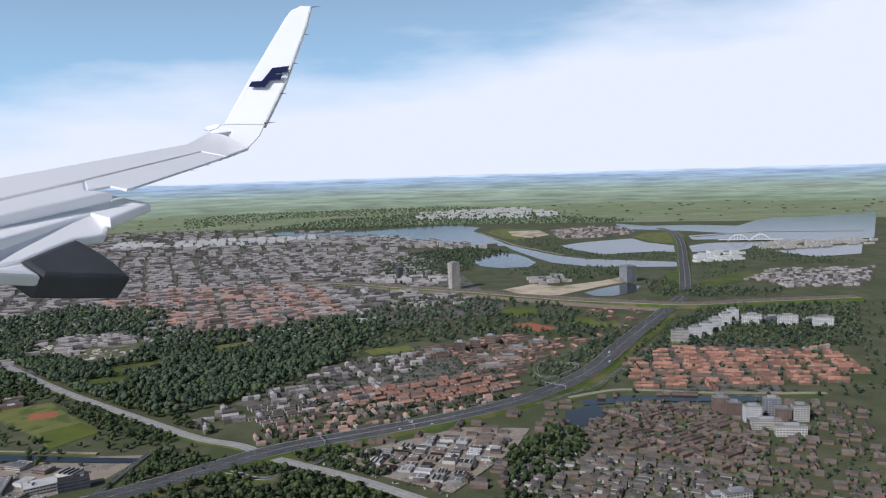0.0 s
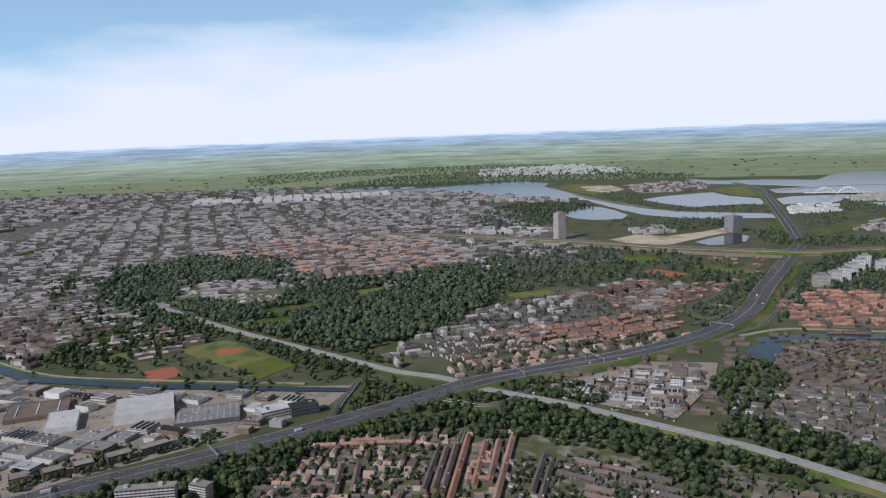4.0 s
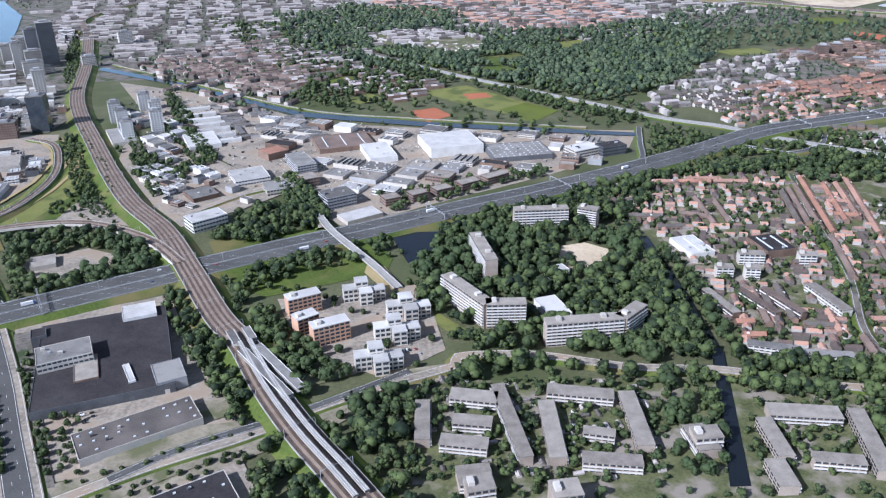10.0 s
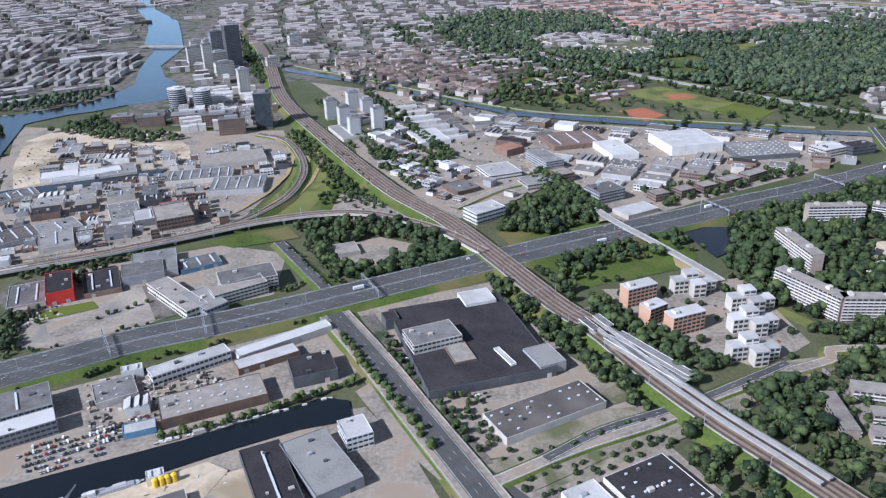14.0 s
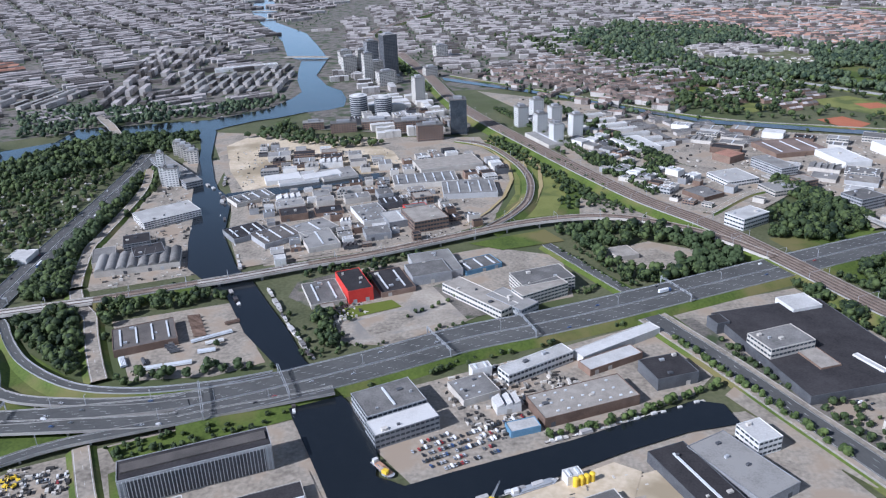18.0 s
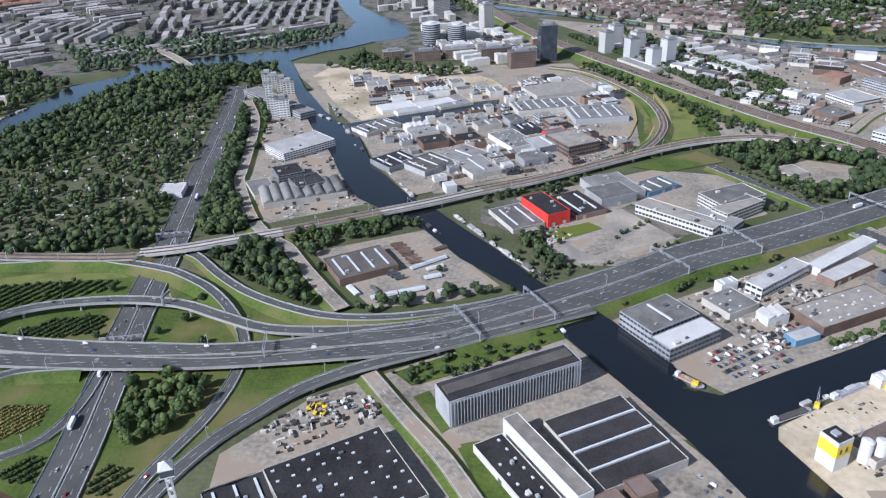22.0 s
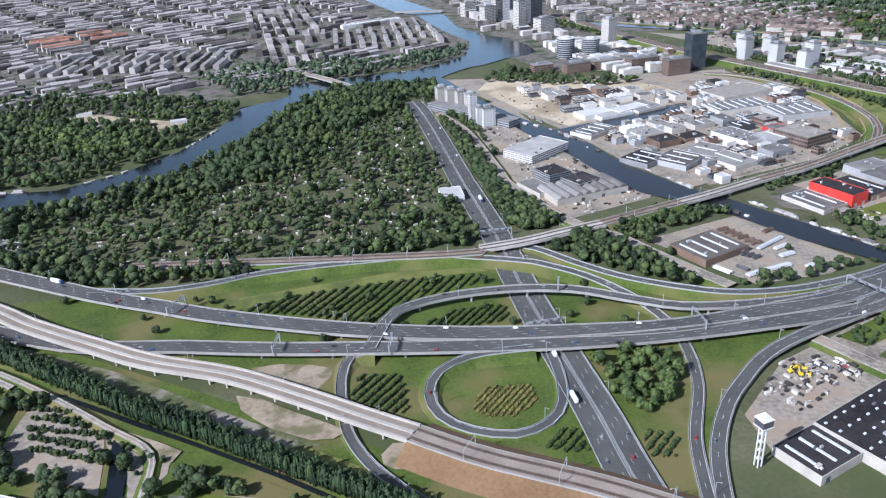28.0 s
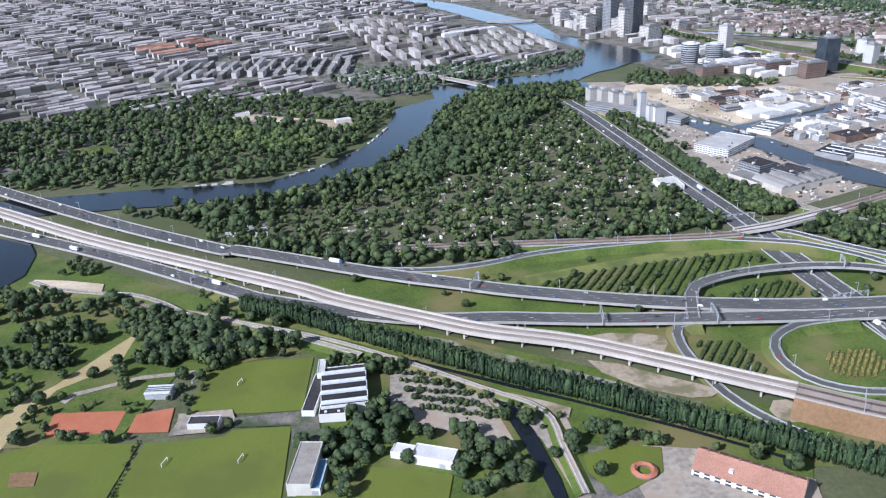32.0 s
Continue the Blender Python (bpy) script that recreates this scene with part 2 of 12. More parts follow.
ROOF_LIGHT = material("pale_roofing", (0.36, 0.35, 0.335), (0.60, 0.59, 0.575), 0.12, 1.5, bump=0.1, random_tone=0.35)
ROOF_MIX = material("mixed_far_roofs", (0.11, 0.10, 0.095), (0.44, 0.40, 0.385), 0.02, 0.6, bump=0, island=0.75)
ROOF_GRAVEL = material("gravel_roofing", (0.18, 0.16, 0.14), (0.36, 0.33, 0.29), 0.2, 2.0, bump=0.2, random_tone=0.25)
BRICK = material("brown_brick", (0.12, 0.082, 0.063), (0.26, 0.18, 0.138), 0.15, 3.0, bump=0.25, random_tone=0.25)
ORANGE = material("orange_cladding", (0.40, 0.235, 0.15), (0.54, 0.34, 0.235), 0.15, 3.0, bump=0.1, random_tone=0.3)
WHITE = material("white_render", (0.52, 0.51, 0.49), (0.74, 0.735, 0.715), 0.15, 2.0, bump=0.06, random_tone=0.2)
CREAM = material("cream_concrete", (0.40, 0.37, 0.33), (0.60, 0.57, 0.52), 0.15, 2.0, bump=0.08, random_tone=0.3)
WALL_GREY = material("grey_cladding", (0.22, 0.225, 0.235), (0.40, 0.405, 0.41), 0.15, 2.0, bump=0.06, random_tone=0.4)
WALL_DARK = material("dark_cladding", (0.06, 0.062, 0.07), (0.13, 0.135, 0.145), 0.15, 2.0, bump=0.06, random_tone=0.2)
WALL_MIX = material("mixed_far_walls", (0.12, 0.105, 0.095), (0.46, 0.43, 0.405), 0.02, 0.6, bump=0, island=0.75)
RED = material("red_cladding", (0.55, 0.035, 0.03), (0.68, 0.07, 0.05), 0.2, 2.0, rough=0.5, bump=0.04)
BLUE = material("blue_sheeting", (0.10, 0.21, 0.32), (0.17, 0.31, 0.44), 0.2, 2.0, rough=0.6, bump=0.04)
YELLOW = material("yellow_paint", (0.72, 0.48, 0.03), (0.85, 0.62, 0.06), 0.3, 2.0, rough=0.5, bump=0.03)
GLASS = material("window_glass", (0.025, 0.032, 0.042), (0.06, 0.075, 0.09), 0.15, 0.8, rough=0.12, bump=0.0, spec=0.6)
SKYLIGHT = material("skylight_sheet", (0.50, 0.52, 0.54), (0.68, 0.70, 0.72), 0.4, 3.0, rough=0.35, bump=0.0)
CARS = [material("car_paint_" + n, c, tuple(min(1, v * 1.15 + 0.01) for v in c), 1, 6, rough=0.3, bump=0, spec=0.6) for n, c in (
    ("white", (0.75, 0.75, 0.75)), ("black", (0.02, 0.02, 0.022)), ("silver", (0.45, 0.46, 0.48)), ("grey", (0.16, 0.17, 0.18)), ("blue", (0.05, 0.10, 0.24)), ("red", (0.40, 0.03, 0.03)))]
CLUTTER = material("stored_goods", (0.05, 0.047, 0.045), (0.55, 0.52, 0.47), 0.05, 1.0, bump=0.05, island=1.3)
WILLOW = material("willow_leaves", (0.05, 0.075, 0.04), (0.15, 0.185, 0.11), 0.1, 2.0, rough=0.8, bump=0.4, island=0.4)
HEDGE = material("hedge_leaves", (0.02, 0.036, 0.012), (0.07, 0.10, 0.028), 0.1, 2.0, rough=0.8, bump=0.5, island=0.3)
STRAWBUSH = material("dry_bushes", (0.10, 0.085, 0.03), (0.26, 0.22, 0.07), 0.1, 2.0, bump=0.5, island=0.4)
HUT = material("hut_boards", (0.16, 0.13, 0.10), (0.66, 0.63, 0.58), 0.05, 1.0, bump=0.05, island=1.0)
NAVY = material("navy_paint", (0.012, 0.018, 0.06), (0.02, 0.028, 0.085), 1, 5, rough=0.35, bump=0)
WING_GREY = material("wing_paint", (0.90, 0.905, 0.91), (0.95, 0.953, 0.957), 0.8, 3.0, rough=0.3, bump=0)
VIADUCT = material("viaduct_deck", (0.23, 0.19, 0.155), (0.37, 0.315, 0.265), 0.1, 1.0, bump=0.15)
PALE_CONCRETE = material("pale_concrete", (0.36, 0.33, 0.29), (0.54, 0.50, 0.45), 0.08, 0.9, bump=0.1)
PALE_BRICK = material("pale_brick", (0.25, 0.205, 0.17), (0.44, 0.375, 0.32), 0.15, 2.5, bump=0.12, random_tone=0.3)
WING_WHITE = material("winglet_paint", (0.93, 0.93, 0.925), (0.97, 0.97, 0.965), 0.8, 3.0, rough=0.3, bump=0)
RUBBER = material("tyre_rubber", (0.02, 0.02, 0.02), (0.04, 0.04, 0.04), 2, 8, bump=0)
HULL = material("boat_hull", (0.08, 0.07, 0.07), (0.5, 0.48, 0.46), 0.05, 1.0, rough=0.5, bump=0, random_tone=0.9)

# ---- mesh helpers ----
BLOCKED = []  # footprints (ring as arrays) and corridors that keep trees and filled houses away


def link_mesh(name, verts, faces, mats, parent=None, index=None, smooth=False):
    """One mesh object from vertices, faces (arrays or lists) and material indices."""
    me = bpy.data.meshes.new(name)
    verts = np.asarray(verts, dtype=np.float32).reshape(-1, 3)
    if isinstance(faces, np.ndarray):
        me.vertices.add(len(verts))
        me.vertices.foreach_set("co", verts.ravel())
        k = faces.shape[1]
        me.loops.add(faces.size)
        me.loops.foreach_set("vertex_index", faces.ravel().astype(np.int32))
        me.polygons.add(len(faces))
        me.polygons.foreach_set("loop_start", np.arange(0, faces.size, k, dtype=np.int32))
        me.polygons.foreach_set("loop_total", np.full(len(faces), k, dtype=np.int32))
    else:
        me.from_pydata(verts.tolist(), [], faces)
    for m in mats if isinstance(mats, (list, tuple)) else [mats]:
        me.materials.append(m)
    if index is not None:
        me.polygons.foreach_set("material_index", np.asarray(index, dtype=np.int32))
    me.update(calc_edges=True)
    me.validate()
    if smooth:
        me.polygons.foreach_set("use_smooth", np.ones(len(me.polygons), dtype=bool))
    ob = new(name, me)
    if parent is not None:
        ob.parent = parent
    return ob


def shared(name, me, parent, m=None):
    ob = new(name, me)
    ob.parent = parent
    if m is not None:
        ob.matrix_basis = m
    return ob


def part(name, bm, mat, parent, label=""):
    me = bpy.data.meshes.new(name)
    bm.to_mesh(me)
    bm.free()
    me.materials.append(mat)
    ob = new(name, me)
    ob.parent = parent
    return tagged(ob, label) if label else ob


def thing(name, x, y, z, rot, label, category, group="", kind=""):
    ob = new(name)
    ob.empty_display_size = 0.5
    ob.matrix_world = pose(x, y, z, 0, 0, rot)
    return tagged(ob, label, category, group, kind)


class Soup:
    """Vertices and quads gathered for one mesh."""

    def __init__(self):
        self.v, self.f, self.m = [], [], []

    def quad(self, pts, m=0):
        b = len(self.v)
        self.v += [tuple(p) for p in pts]
        self.f.append(tuple(range(b, b + len(pts))))
        self.m.append(m)

    def box(self, x0, y0, z0, x1, y1, z1, m=0, bottom=False):
        b = len(self.v)
        self.v += [(x0, y0, z0), (x1, y0, z0), (x1, y1, z0), (x0, y1, z0), (x0, y0, z1), (x1, y0, z1), (x1, y1, z1), (x0, y1, z1)]
        fs = [(4, 5, 6, 7), (0, 1, 5, 4), (1, 2, 6, 5), (2, 3, 7, 6), (3, 0, 4, 7)] + ([(3, 2, 1, 0)] if bottom else [])
        self.f += [tuple(b + i for i in f) for f in fs]
        self.m += [m] * len(fs)

    def obj(self, name, mats, parent=None, label=""):
        ob = link_mesh(name, self.v, self.f, mats, parent, self.m if isinstance(mats, (list, tuple)) else None)
        return tagged(ob, label) if label else ob


def inside(px, py, ring):
    """Which points lie inside a ring."""
    hit = np.zeros(len(px), dtype=bool)
    xs, ys = ring[:, 0], ring[:, 1]
    j = len(ring) - 1
    for i in range(len(ring)):
        crosses = (ys[i] > py) != (ys[j] > py)
        at = (xs[j] - xs[i]) * (py - ys[i]) / (ys[j] - ys[i] + 1e-9) + xs[i]
        hit ^= crosses & (px < at)
        j = i
    return hit


def free(px, py, gap=0.0):
    """Which points lie outside all footprints and corridors."""
    ok = np.ones(len(px), dtype=bool)
    for kind, data, r in BLOCKED:
        lo, hi = data.min(0) - r - gap, data.max(0) + r + gap
        near = ok & (px > lo[0]) & (px < hi[0]) & (py > lo[1]) & (py < hi[1])
        if not near.any():
            continue
        ids = np.where(near)[0]
        if kind == "ring":
            ok[ids[inside(px[ids], py[ids], data)]] = False
        else:
            a, b = data[:-1], data[1:]
            d = b - a
            p = np.stack([px[ids], py[ids]], 1)[:, None] - a[None]
            s = np.clip((p * d).sum(-1) / ((d * d).sum(-1) + 1e-9), 0, 1)
            dist = np.hypot(*np.moveaxis(p - s[..., None] * d, -1, 0)).min(1)
            ok[ids[dist < r + gap]] = False
    return ok


def smooth_line(pts, step=6.0):
    """A Catmull-Rom line through points, at even steps."""
    p = np.array(pts, dtype=float)
    if p.shape[1] == 2:
        p = np.c_[p, np.zeros(len(p))]
    q = np.vstack([2 * p[0] - p[1], p, 2 * p[-1] - p[-2]])
    out = []
    for i in range(1, len(q) - 2):
        n = max(2, int(np.linalg.norm(q[i + 1] - q[i]) / step))
        for s in np.arange(n) / n:
            a, b, c, e = q[i - 1], q[i], q[i + 1], q[i + 2]
            out.append(0.5 * (2 * b + (c - a) * s + (2 * a - 5 * b + 4 * c - e) * s * s + (3 * b - a - 3 * c + e) * s**3))
    out.append(p[-1])
    return np.array(out)


def sides(line):
    """Unit vectors to the right of a line, in plan."""
    d = np.gradient(line[:, :2], axis=0)
    d /= np.linalg.norm(d, axis=1, keepdims=True) + 1e-9
    return np.c_[d[:, 1], -d[:, 0], np.zeros(len(d))]


def strip(soup, line, a, b, za, zb, m=0):
    """A ribbon between offsets a and b of a line."""
    s = sides(line)
    up = np.array([0, 0, 1.0])
    left, right = line + s * a + up * za, line + s * b + up * zb
    for i in range(len(line) - 1):
        soup.quad([left[i], right[i], right[i + 1], left[i + 1]], m)


AREA_Z = [0.02]
ROAD_LIFT = [0.0]


def area(name, mat, pts, label, category="ground", keep=False, z=None):
    """A flat piece of ground cover, a little above the ones laid before it."""
    AREA_Z[0] += 0.006
    z = AREA_Z[0] if z is None else z
    bm = bmesh.new()
    f = bm.faces.new([bm.verts.new((x, y, z)) for x, y in pts])
    bmesh.ops.recalc_face_normals(bm, faces=[f])
    if f.normal.z < 0:
        f.normal_flip()
    bmesh.ops.triangulate(bm, faces=[f])
    ob = part(name, bm, mat, None)
    if keep:
        BLOCKED.append(("ring", np.array(pts, dtype=float), 0.0))
    return tagged(ob, label, category, kind="structure")


def road(name, pts, width, label, lanes=4, deck=False, mat=None, rails=True, clear=1.0, category="road", median=False, pillars=0):
    """A carriageway: slab, lane marks, edge barriers and, on a deck, pillars."""
    ROAD_LIFT[0] += 0.045
    line = smooth_line(pts) + [0, 0, ROAD_LIFT[0]]
    BLOCKED.append(("line", line[:, :2], width / 2 + clear))
    root = thing(name, 0, 0, 0, 0, label, category, kind="structure")
    h = width / 2
    s = Soup()
    strip(s, line, -h, h, 0, 0)
    drop = 0.9 if deck else 0.25
    strip(s, line, h, h + 0.02, 0, -drop, 1)
    strip(s, line, -h - 0.02, -h, -drop, 0, 1)
    if deck:
        strip(s, line, h, -h, -drop, -drop, 1)
    else:
        if line[:, 2].max() > 1.0:
            lean = 1.6
            low = line.copy()
            sd = sides(line)
            for sign in (-1, 1):
                top, foot = line + sd * h * sign - [0, 0, 0.2], line + sd * (h + lean * line[:, 2:3]) * sign
                foot[:, 2] = 0.0
                for i in range(len(line) - 1):
                    q = [top[i], foot[i], foot[i + 1], top[i + 1]]
                    s.quad(q if sign > 0 else q[::-1], 2)
    s.obj("slab", [mat or ASPHALT, CONCRETE, GRASS], root)
    marks = Soup()
    strip(marks, line, -h + 0.5, -h + 0.66, 0.02, 0.02)
    strip(marks, line, h - 0.66, h - 0.5, 0.02, 0.02)
    if median:
        strip(marks, line, -0.75, -0.6, 0.02, 0.02)
        strip(marks, line, 0.6, 0.75, 0.02, 0.02)
    if lanes > 1:
        inner = smooth_line(pts, 2.6) + [0, 0, ROAD_LIFT[0]]
        si = sides(inner)
        for k in range(1, lanes):
            o = -h + 0.6 + (width - 1.2) * k / lanes
            if median and abs(o) < 0.8:
                continue
            for i in range((k * 5) % 4, len(inner) - 1, 4):
                a, b = inner[i], inner[i + 1]
                marks.quad([a + si[i] * (o - 0.05) + [0, 0, .02], a + si[i] * (o + 0.05) + [0, 0, .02], b + si[i + 1] * (o + 0.05) + [0, 0, .02], b + si[i + 1] * (o - 0.05) + [0, 0, .02]])
    tagged(marks.obj("lane_marking", PAINT, root), kind="stuff")
    if rails:
        for o in [-h + 0.1, h - 0.1] + ([0.0] if median else []):
            g = Soup()
            strip(g, line, o - 0.06, o - 0.06, 0.0, 0.45)
            strip(g, line, o - 0.06, o + 0.06, 0.45, 0.45)
            strip(g, line, o + 0.06, o + 0.06, 0.45, 0.0)
            g.obj("guard_rail", CONCRETE if deck else GALV, root)
    if pillars:
        sd = sides(line)
        for i in range(2, len(line) - 2, pillars):
            z = line[i, 2] - drop
            if z < 1.2:
                continue
            for o in (-h * 0.55, h * 0.55):
                c = line[i] + sd[i] * o
                p = Soup()
                ring = [(c[0] + 0.55 * math.cos(a), c[1] + 0.55 * math.sin(a)) for a in np.linspace(0, 2 * math.pi, 9)[:-1]]
                for k in range(8):
                    (xa, ya), (xb, yb) = ring[k], ring[(k + 1) % 8]
                    p.quad([(xa, ya, 0), (xb, yb, 0), (xb, yb, z), (xa, ya, z)])
                p.obj("pillar", CONCRETE, root)
    return line


def railway(name, pts, width, tracks, label, deck=False, pillars=0, bed=None, slope=None):
    """A track bed with rails and sleepers, on ballast or on a deck."""
    line = smooth_line(pts)
    BLOCKED.append(("line", line[:, :2], width / 2 + 1.0))
    root = thing(name, 0, 0, 0, 0, label, "railway", kind="structure")
    h = width / 2
    s = Soup()
    strip(s, line, -h, h, 0, 0, 0)
    edge = -1.3 if deck else -1.1
    strip(s, line, h, h + 0.02, 0.35, edge, 1)
    strip(s, line, h - 0.5, h, 0.35, 0.35, 1)
    strip(s, line, -h, -h + 0.5, 0.35, 0.35, 1)
    strip(s, line, -h - 0.02, -h, edge, 0.35, 1)
    if deck:
        strip(s, line, h, -h, edge, edge, 1)
    else:
        sd = sides(line)
        for sign in (-1, 1):
            top, foot = line + sd * h * sign - [0, 0, 0.3], line + sd * (h + 1.7 * line[:, 2:3]) * sign
            foot[:, 2] = 0.0
            for i in range(len(line) - 1):
                q = [top[i], foot[i], foot[i + 1], top[i + 1]]
                s.quad(q if sign > 0 else q[::-1], 2)
    s.obj("track_bed", [bed or BALLAST, CREAM if deck else CONCRETE, slope or GRASS], root)
    for k in range(tracks):
        o = -h + width * (k + 0.5) / tracks
        t = Soup()
        strip(t, line, o - 0.75, o + 0.75, 0.06, 0.06)
        t.obj("sleeper_bed", SLEEPER, root)
    for k in range(tracks):
        o = -h + width * (k + 0.5) / tracks
        for e in (-0.4, 0.4):
            r = Soup()
            strip(r, line, o + e - 0.06, o + e + 0.06, 0.14, 0.14)
            r.obj("rail", STEEL, root)
    mast_i = range(3, len(line) - 1, 5)
    sd = sides(line)
    for i in mast_i:
        c = line[i] + sd[i] * (h - 0.35)
        e = line[i] - sd[i] * (h - 0.35)
        p = Soup()
        for q in (c, e):
            p.box(q[0] - 0.1, q[1] - 0.1, q[2], q[0] + 0.1, q[1] + 0.1, q[2] + 4.2)
        d = sd[i] * 1.0
        n = np.array([-d[1], d[0], 0]) * 0.1
        p.quad([e - n + [0, 0, 4.1], c - n + [0, 0, 4.1], c + n + [0, 0, 4.1], e + n + [0, 0, 4.1]])
        p.obj("catenary_mast", GALV, root)
    if pillars:
        for i in range(2, len(line) - 2, pillars):
            z = line[i, 2] - 1.1
            if z < 1.5:
                continue
            for o in (-h * 0.6, h * 0.6):
                c = line[i] + sd[i] * o
                p = Soup()
                p.box(c[0] - 0.6, c[1] - 0.6, 0, c[0] + 0.6, c[1] + 0.6, z)
                p.obj("pillar", CONCRETE, root)
    return line


def slab_viaduct(name, pts, width, label, span=12.0):
    """A railway viaduct: deck with pale parapets, a pale middle wall, two slab tracks and paired columns under crossheads."""
    line = smooth_line(pts, 4.0)
    BLOCKED.append(("line", line[:, :2], width / 2 + 1.0))
    root = thing(name, 0, 0, 0, 0, label, "railway", kind="structure")
    h = width / 2
    deck = Soup()
    strip(deck, line, -h, h, 0, 0, 0)
    strip(deck, line, h, h + 0.02, 0.0, -1.0, 0)
    strip(deck, line, -h - 0.02, -h, -1.0, 0.0, 0)
    strip(deck, line, h, h * 0.55, -1.0, -1.5, 0)
    strip(deck, line, -h * 0.55, -h, -1.5, -1.0, 0)
    strip(deck, line, h * 0.55, -h * 0.55, -1.5, -1.5, 0)
    deck.obj("deck", PALE_CONCRETE, root)
    for o, half, top in ((-h + 0.4, 0.4, 0.7), (0.0, 0.75, 0.5), (h - 0.55, 0.55, 0.6)):
        w = Soup()
        strip(w, line, o - half, o + half, top, top, 0)
        strip(w, line, o + half, o + half + 0.02, top, 0.0, 0)
        strip(w, line, o - half - 0.02, o - half, 0.0, top, 0)
        w.obj("parapet" if o else "middle_wall", PALE_CONCRETE, root)
    for o in (-h * 0.48, h * 0.42):
        b = Soup()
        strip(b, line, o - h * 0.3, o + h * 0.3, 0.08, 0.08, 0)
        b.obj("track_slab", VIADUCT, root)
        for e in (-0.4, 0.4):
            r = Soup()
            strip(r, line, o + e - 0.05, o + e + 0.05, 0.18, 0.18)
            r.obj("rail", STEEL, root)
    sd = sides(line)
    run = np.r_[0.0, np.cumsum(np.linalg.norm(np.diff(line, axis=0), axis=1))]
    for i in np.unique(np.searchsorted(run, np.arange(span / 2, run[-1] - span / 2, span))):
        if line[i, 2] < 3.0:
            continue
        angle = math.degrees(math.atan2(sd[i, 1], sd[i, 0]))
        m = pose(line[i, 0], line[i, 1], 0, 0, 0, angle)
        z = line[i, 2] - 1.5
        cross = Soup()
        cross.box(-h * 0.62, -0.6, z - 0.8, h * 0.62, 0.6, z)
        cross.obj("crosshead", PALE_CONCRETE, root).matrix_world = m
        for o in (-h * 0.45, 0.0, h * 0.45):
            c = Soup()
            c.box(o - 0.4, -0.4, 0, o + 0.4, 0.4, z - 0.8)
            c.obj("column", PALE_CONCRETE, root).matrix_world = m
    for i in range(6, len(line) - 1, 11):
        p = Soup()
        q = line[i] - sd[i] * (h - 0.9)
        p.box(q[0] - 0.09, q[1] - 0.09, q[2], q[0] + 0.09, q[1] + 0.09, q[2] + 4.0)
        d = q + sd[i] * h * 0.55
        n = np.array([-sd[i, 1], sd[i, 0], 0]) * 0.08
        p.quad([q - n + [0, 0, 3.9], d - n + [0, 0, 3.7], d + n + [0, 0, 3.7], q + n + [0, 0, 3.9]])
        p.obj("catenary_mast", GALV, root)
    return line


# ---- trees ----
def crown_proto(rng, lumps, sub, leaves, tall=1.0, narrow=1.0):
    """A unit crown (height 1 from z = 0): uneven lumps and loose leaf sprays."""
    vs, fs, b = [], [], 0
    bm = bmesh.new()
    bmesh.ops.create_icosphere(bm, subdivisions=sub, radius=1.0)
    ico = np.array([v.co[:] for v in bm.verts])
    tri = np.array([[v.index for v in f.verts] for f in bm.faces])
    bm.free()
    for k in range(lumps):
        a, r = rng.uniform(0, 6.28), rng.uniform(0.05, 0.26) if k else 0.0
        z = 0.58 + rng.uniform(-0.22, 0.24) if k else 0.56
        size = rng.uniform(0.17, 0.27) if k else 0.3
        jit = 1 + rng.uniform(-0.28, 0.28, (len(ico), 1))
        p = ico * jit * np.array([size * narrow, size * narrow, size * 1.05 * tall]) + [r * math.cos(a) * narrow, r * math.sin(a) * narrow, z]
        vs.append(p)
        fs.append(tri + b)
        b += len(p)
    if leaves:
        d = rng.normal(size=(leaves, 3))
        d /= np.linalg.norm(d, axis=1, keepdims=True)
        c = d * np.array([0.40 * narrow, 0.40 * narrow, 0.36 * tall]) * rng.uniform(0.8, 1.12, (leaves, 1)) + [0, 0, 0.6]
        u = np.cross(d, rng.normal(size=(leaves, 3)))
        u /= np.linalg.norm(u, axis=1, keepdims=True)
        w = np.cross(d, u) + 0.5 * d
        s = rng.uniform(0.05, 0.11, (leaves, 1))
        p = np.stack([c + u * s, c - u * s * 0.5 + w * s, c - u * s * 0.5 - w * s], 1).reshape(-1, 3)
        vs.append(p)
        fs.append(np.arange(len(p)).reshape(-1, 3) + b)
    return np.vstack(vs), np.vstack(fs)


RNG = np.random.default_rng(7)
PROTO = {
    "near": [crown_proto(RNG, 9, 1, 56) for _ in range(5)],
    "mid": [crown_proto(RNG, 5, 1, 24) for _ in range(5)],
    "far": [crown_proto(RNG, 2, 1, 6) for _ in range(4)],
    "park": [crown_proto(RNG, 3, 1, 16) for _ in range(5)],
    "poplar": [crown_proto(RNG, 7, 1, 36, 1.6, 0.42) for _ in range(4)],
    "dot": [crown_proto(RNG, 1, 1, 5) for _ in range(4)],
    "fine": [crown_proto(RNG, 24, 1, 240) for _ in range(5)],
}
PROTO["near"] = [(v, f) for v, f in PROTO["near"]]


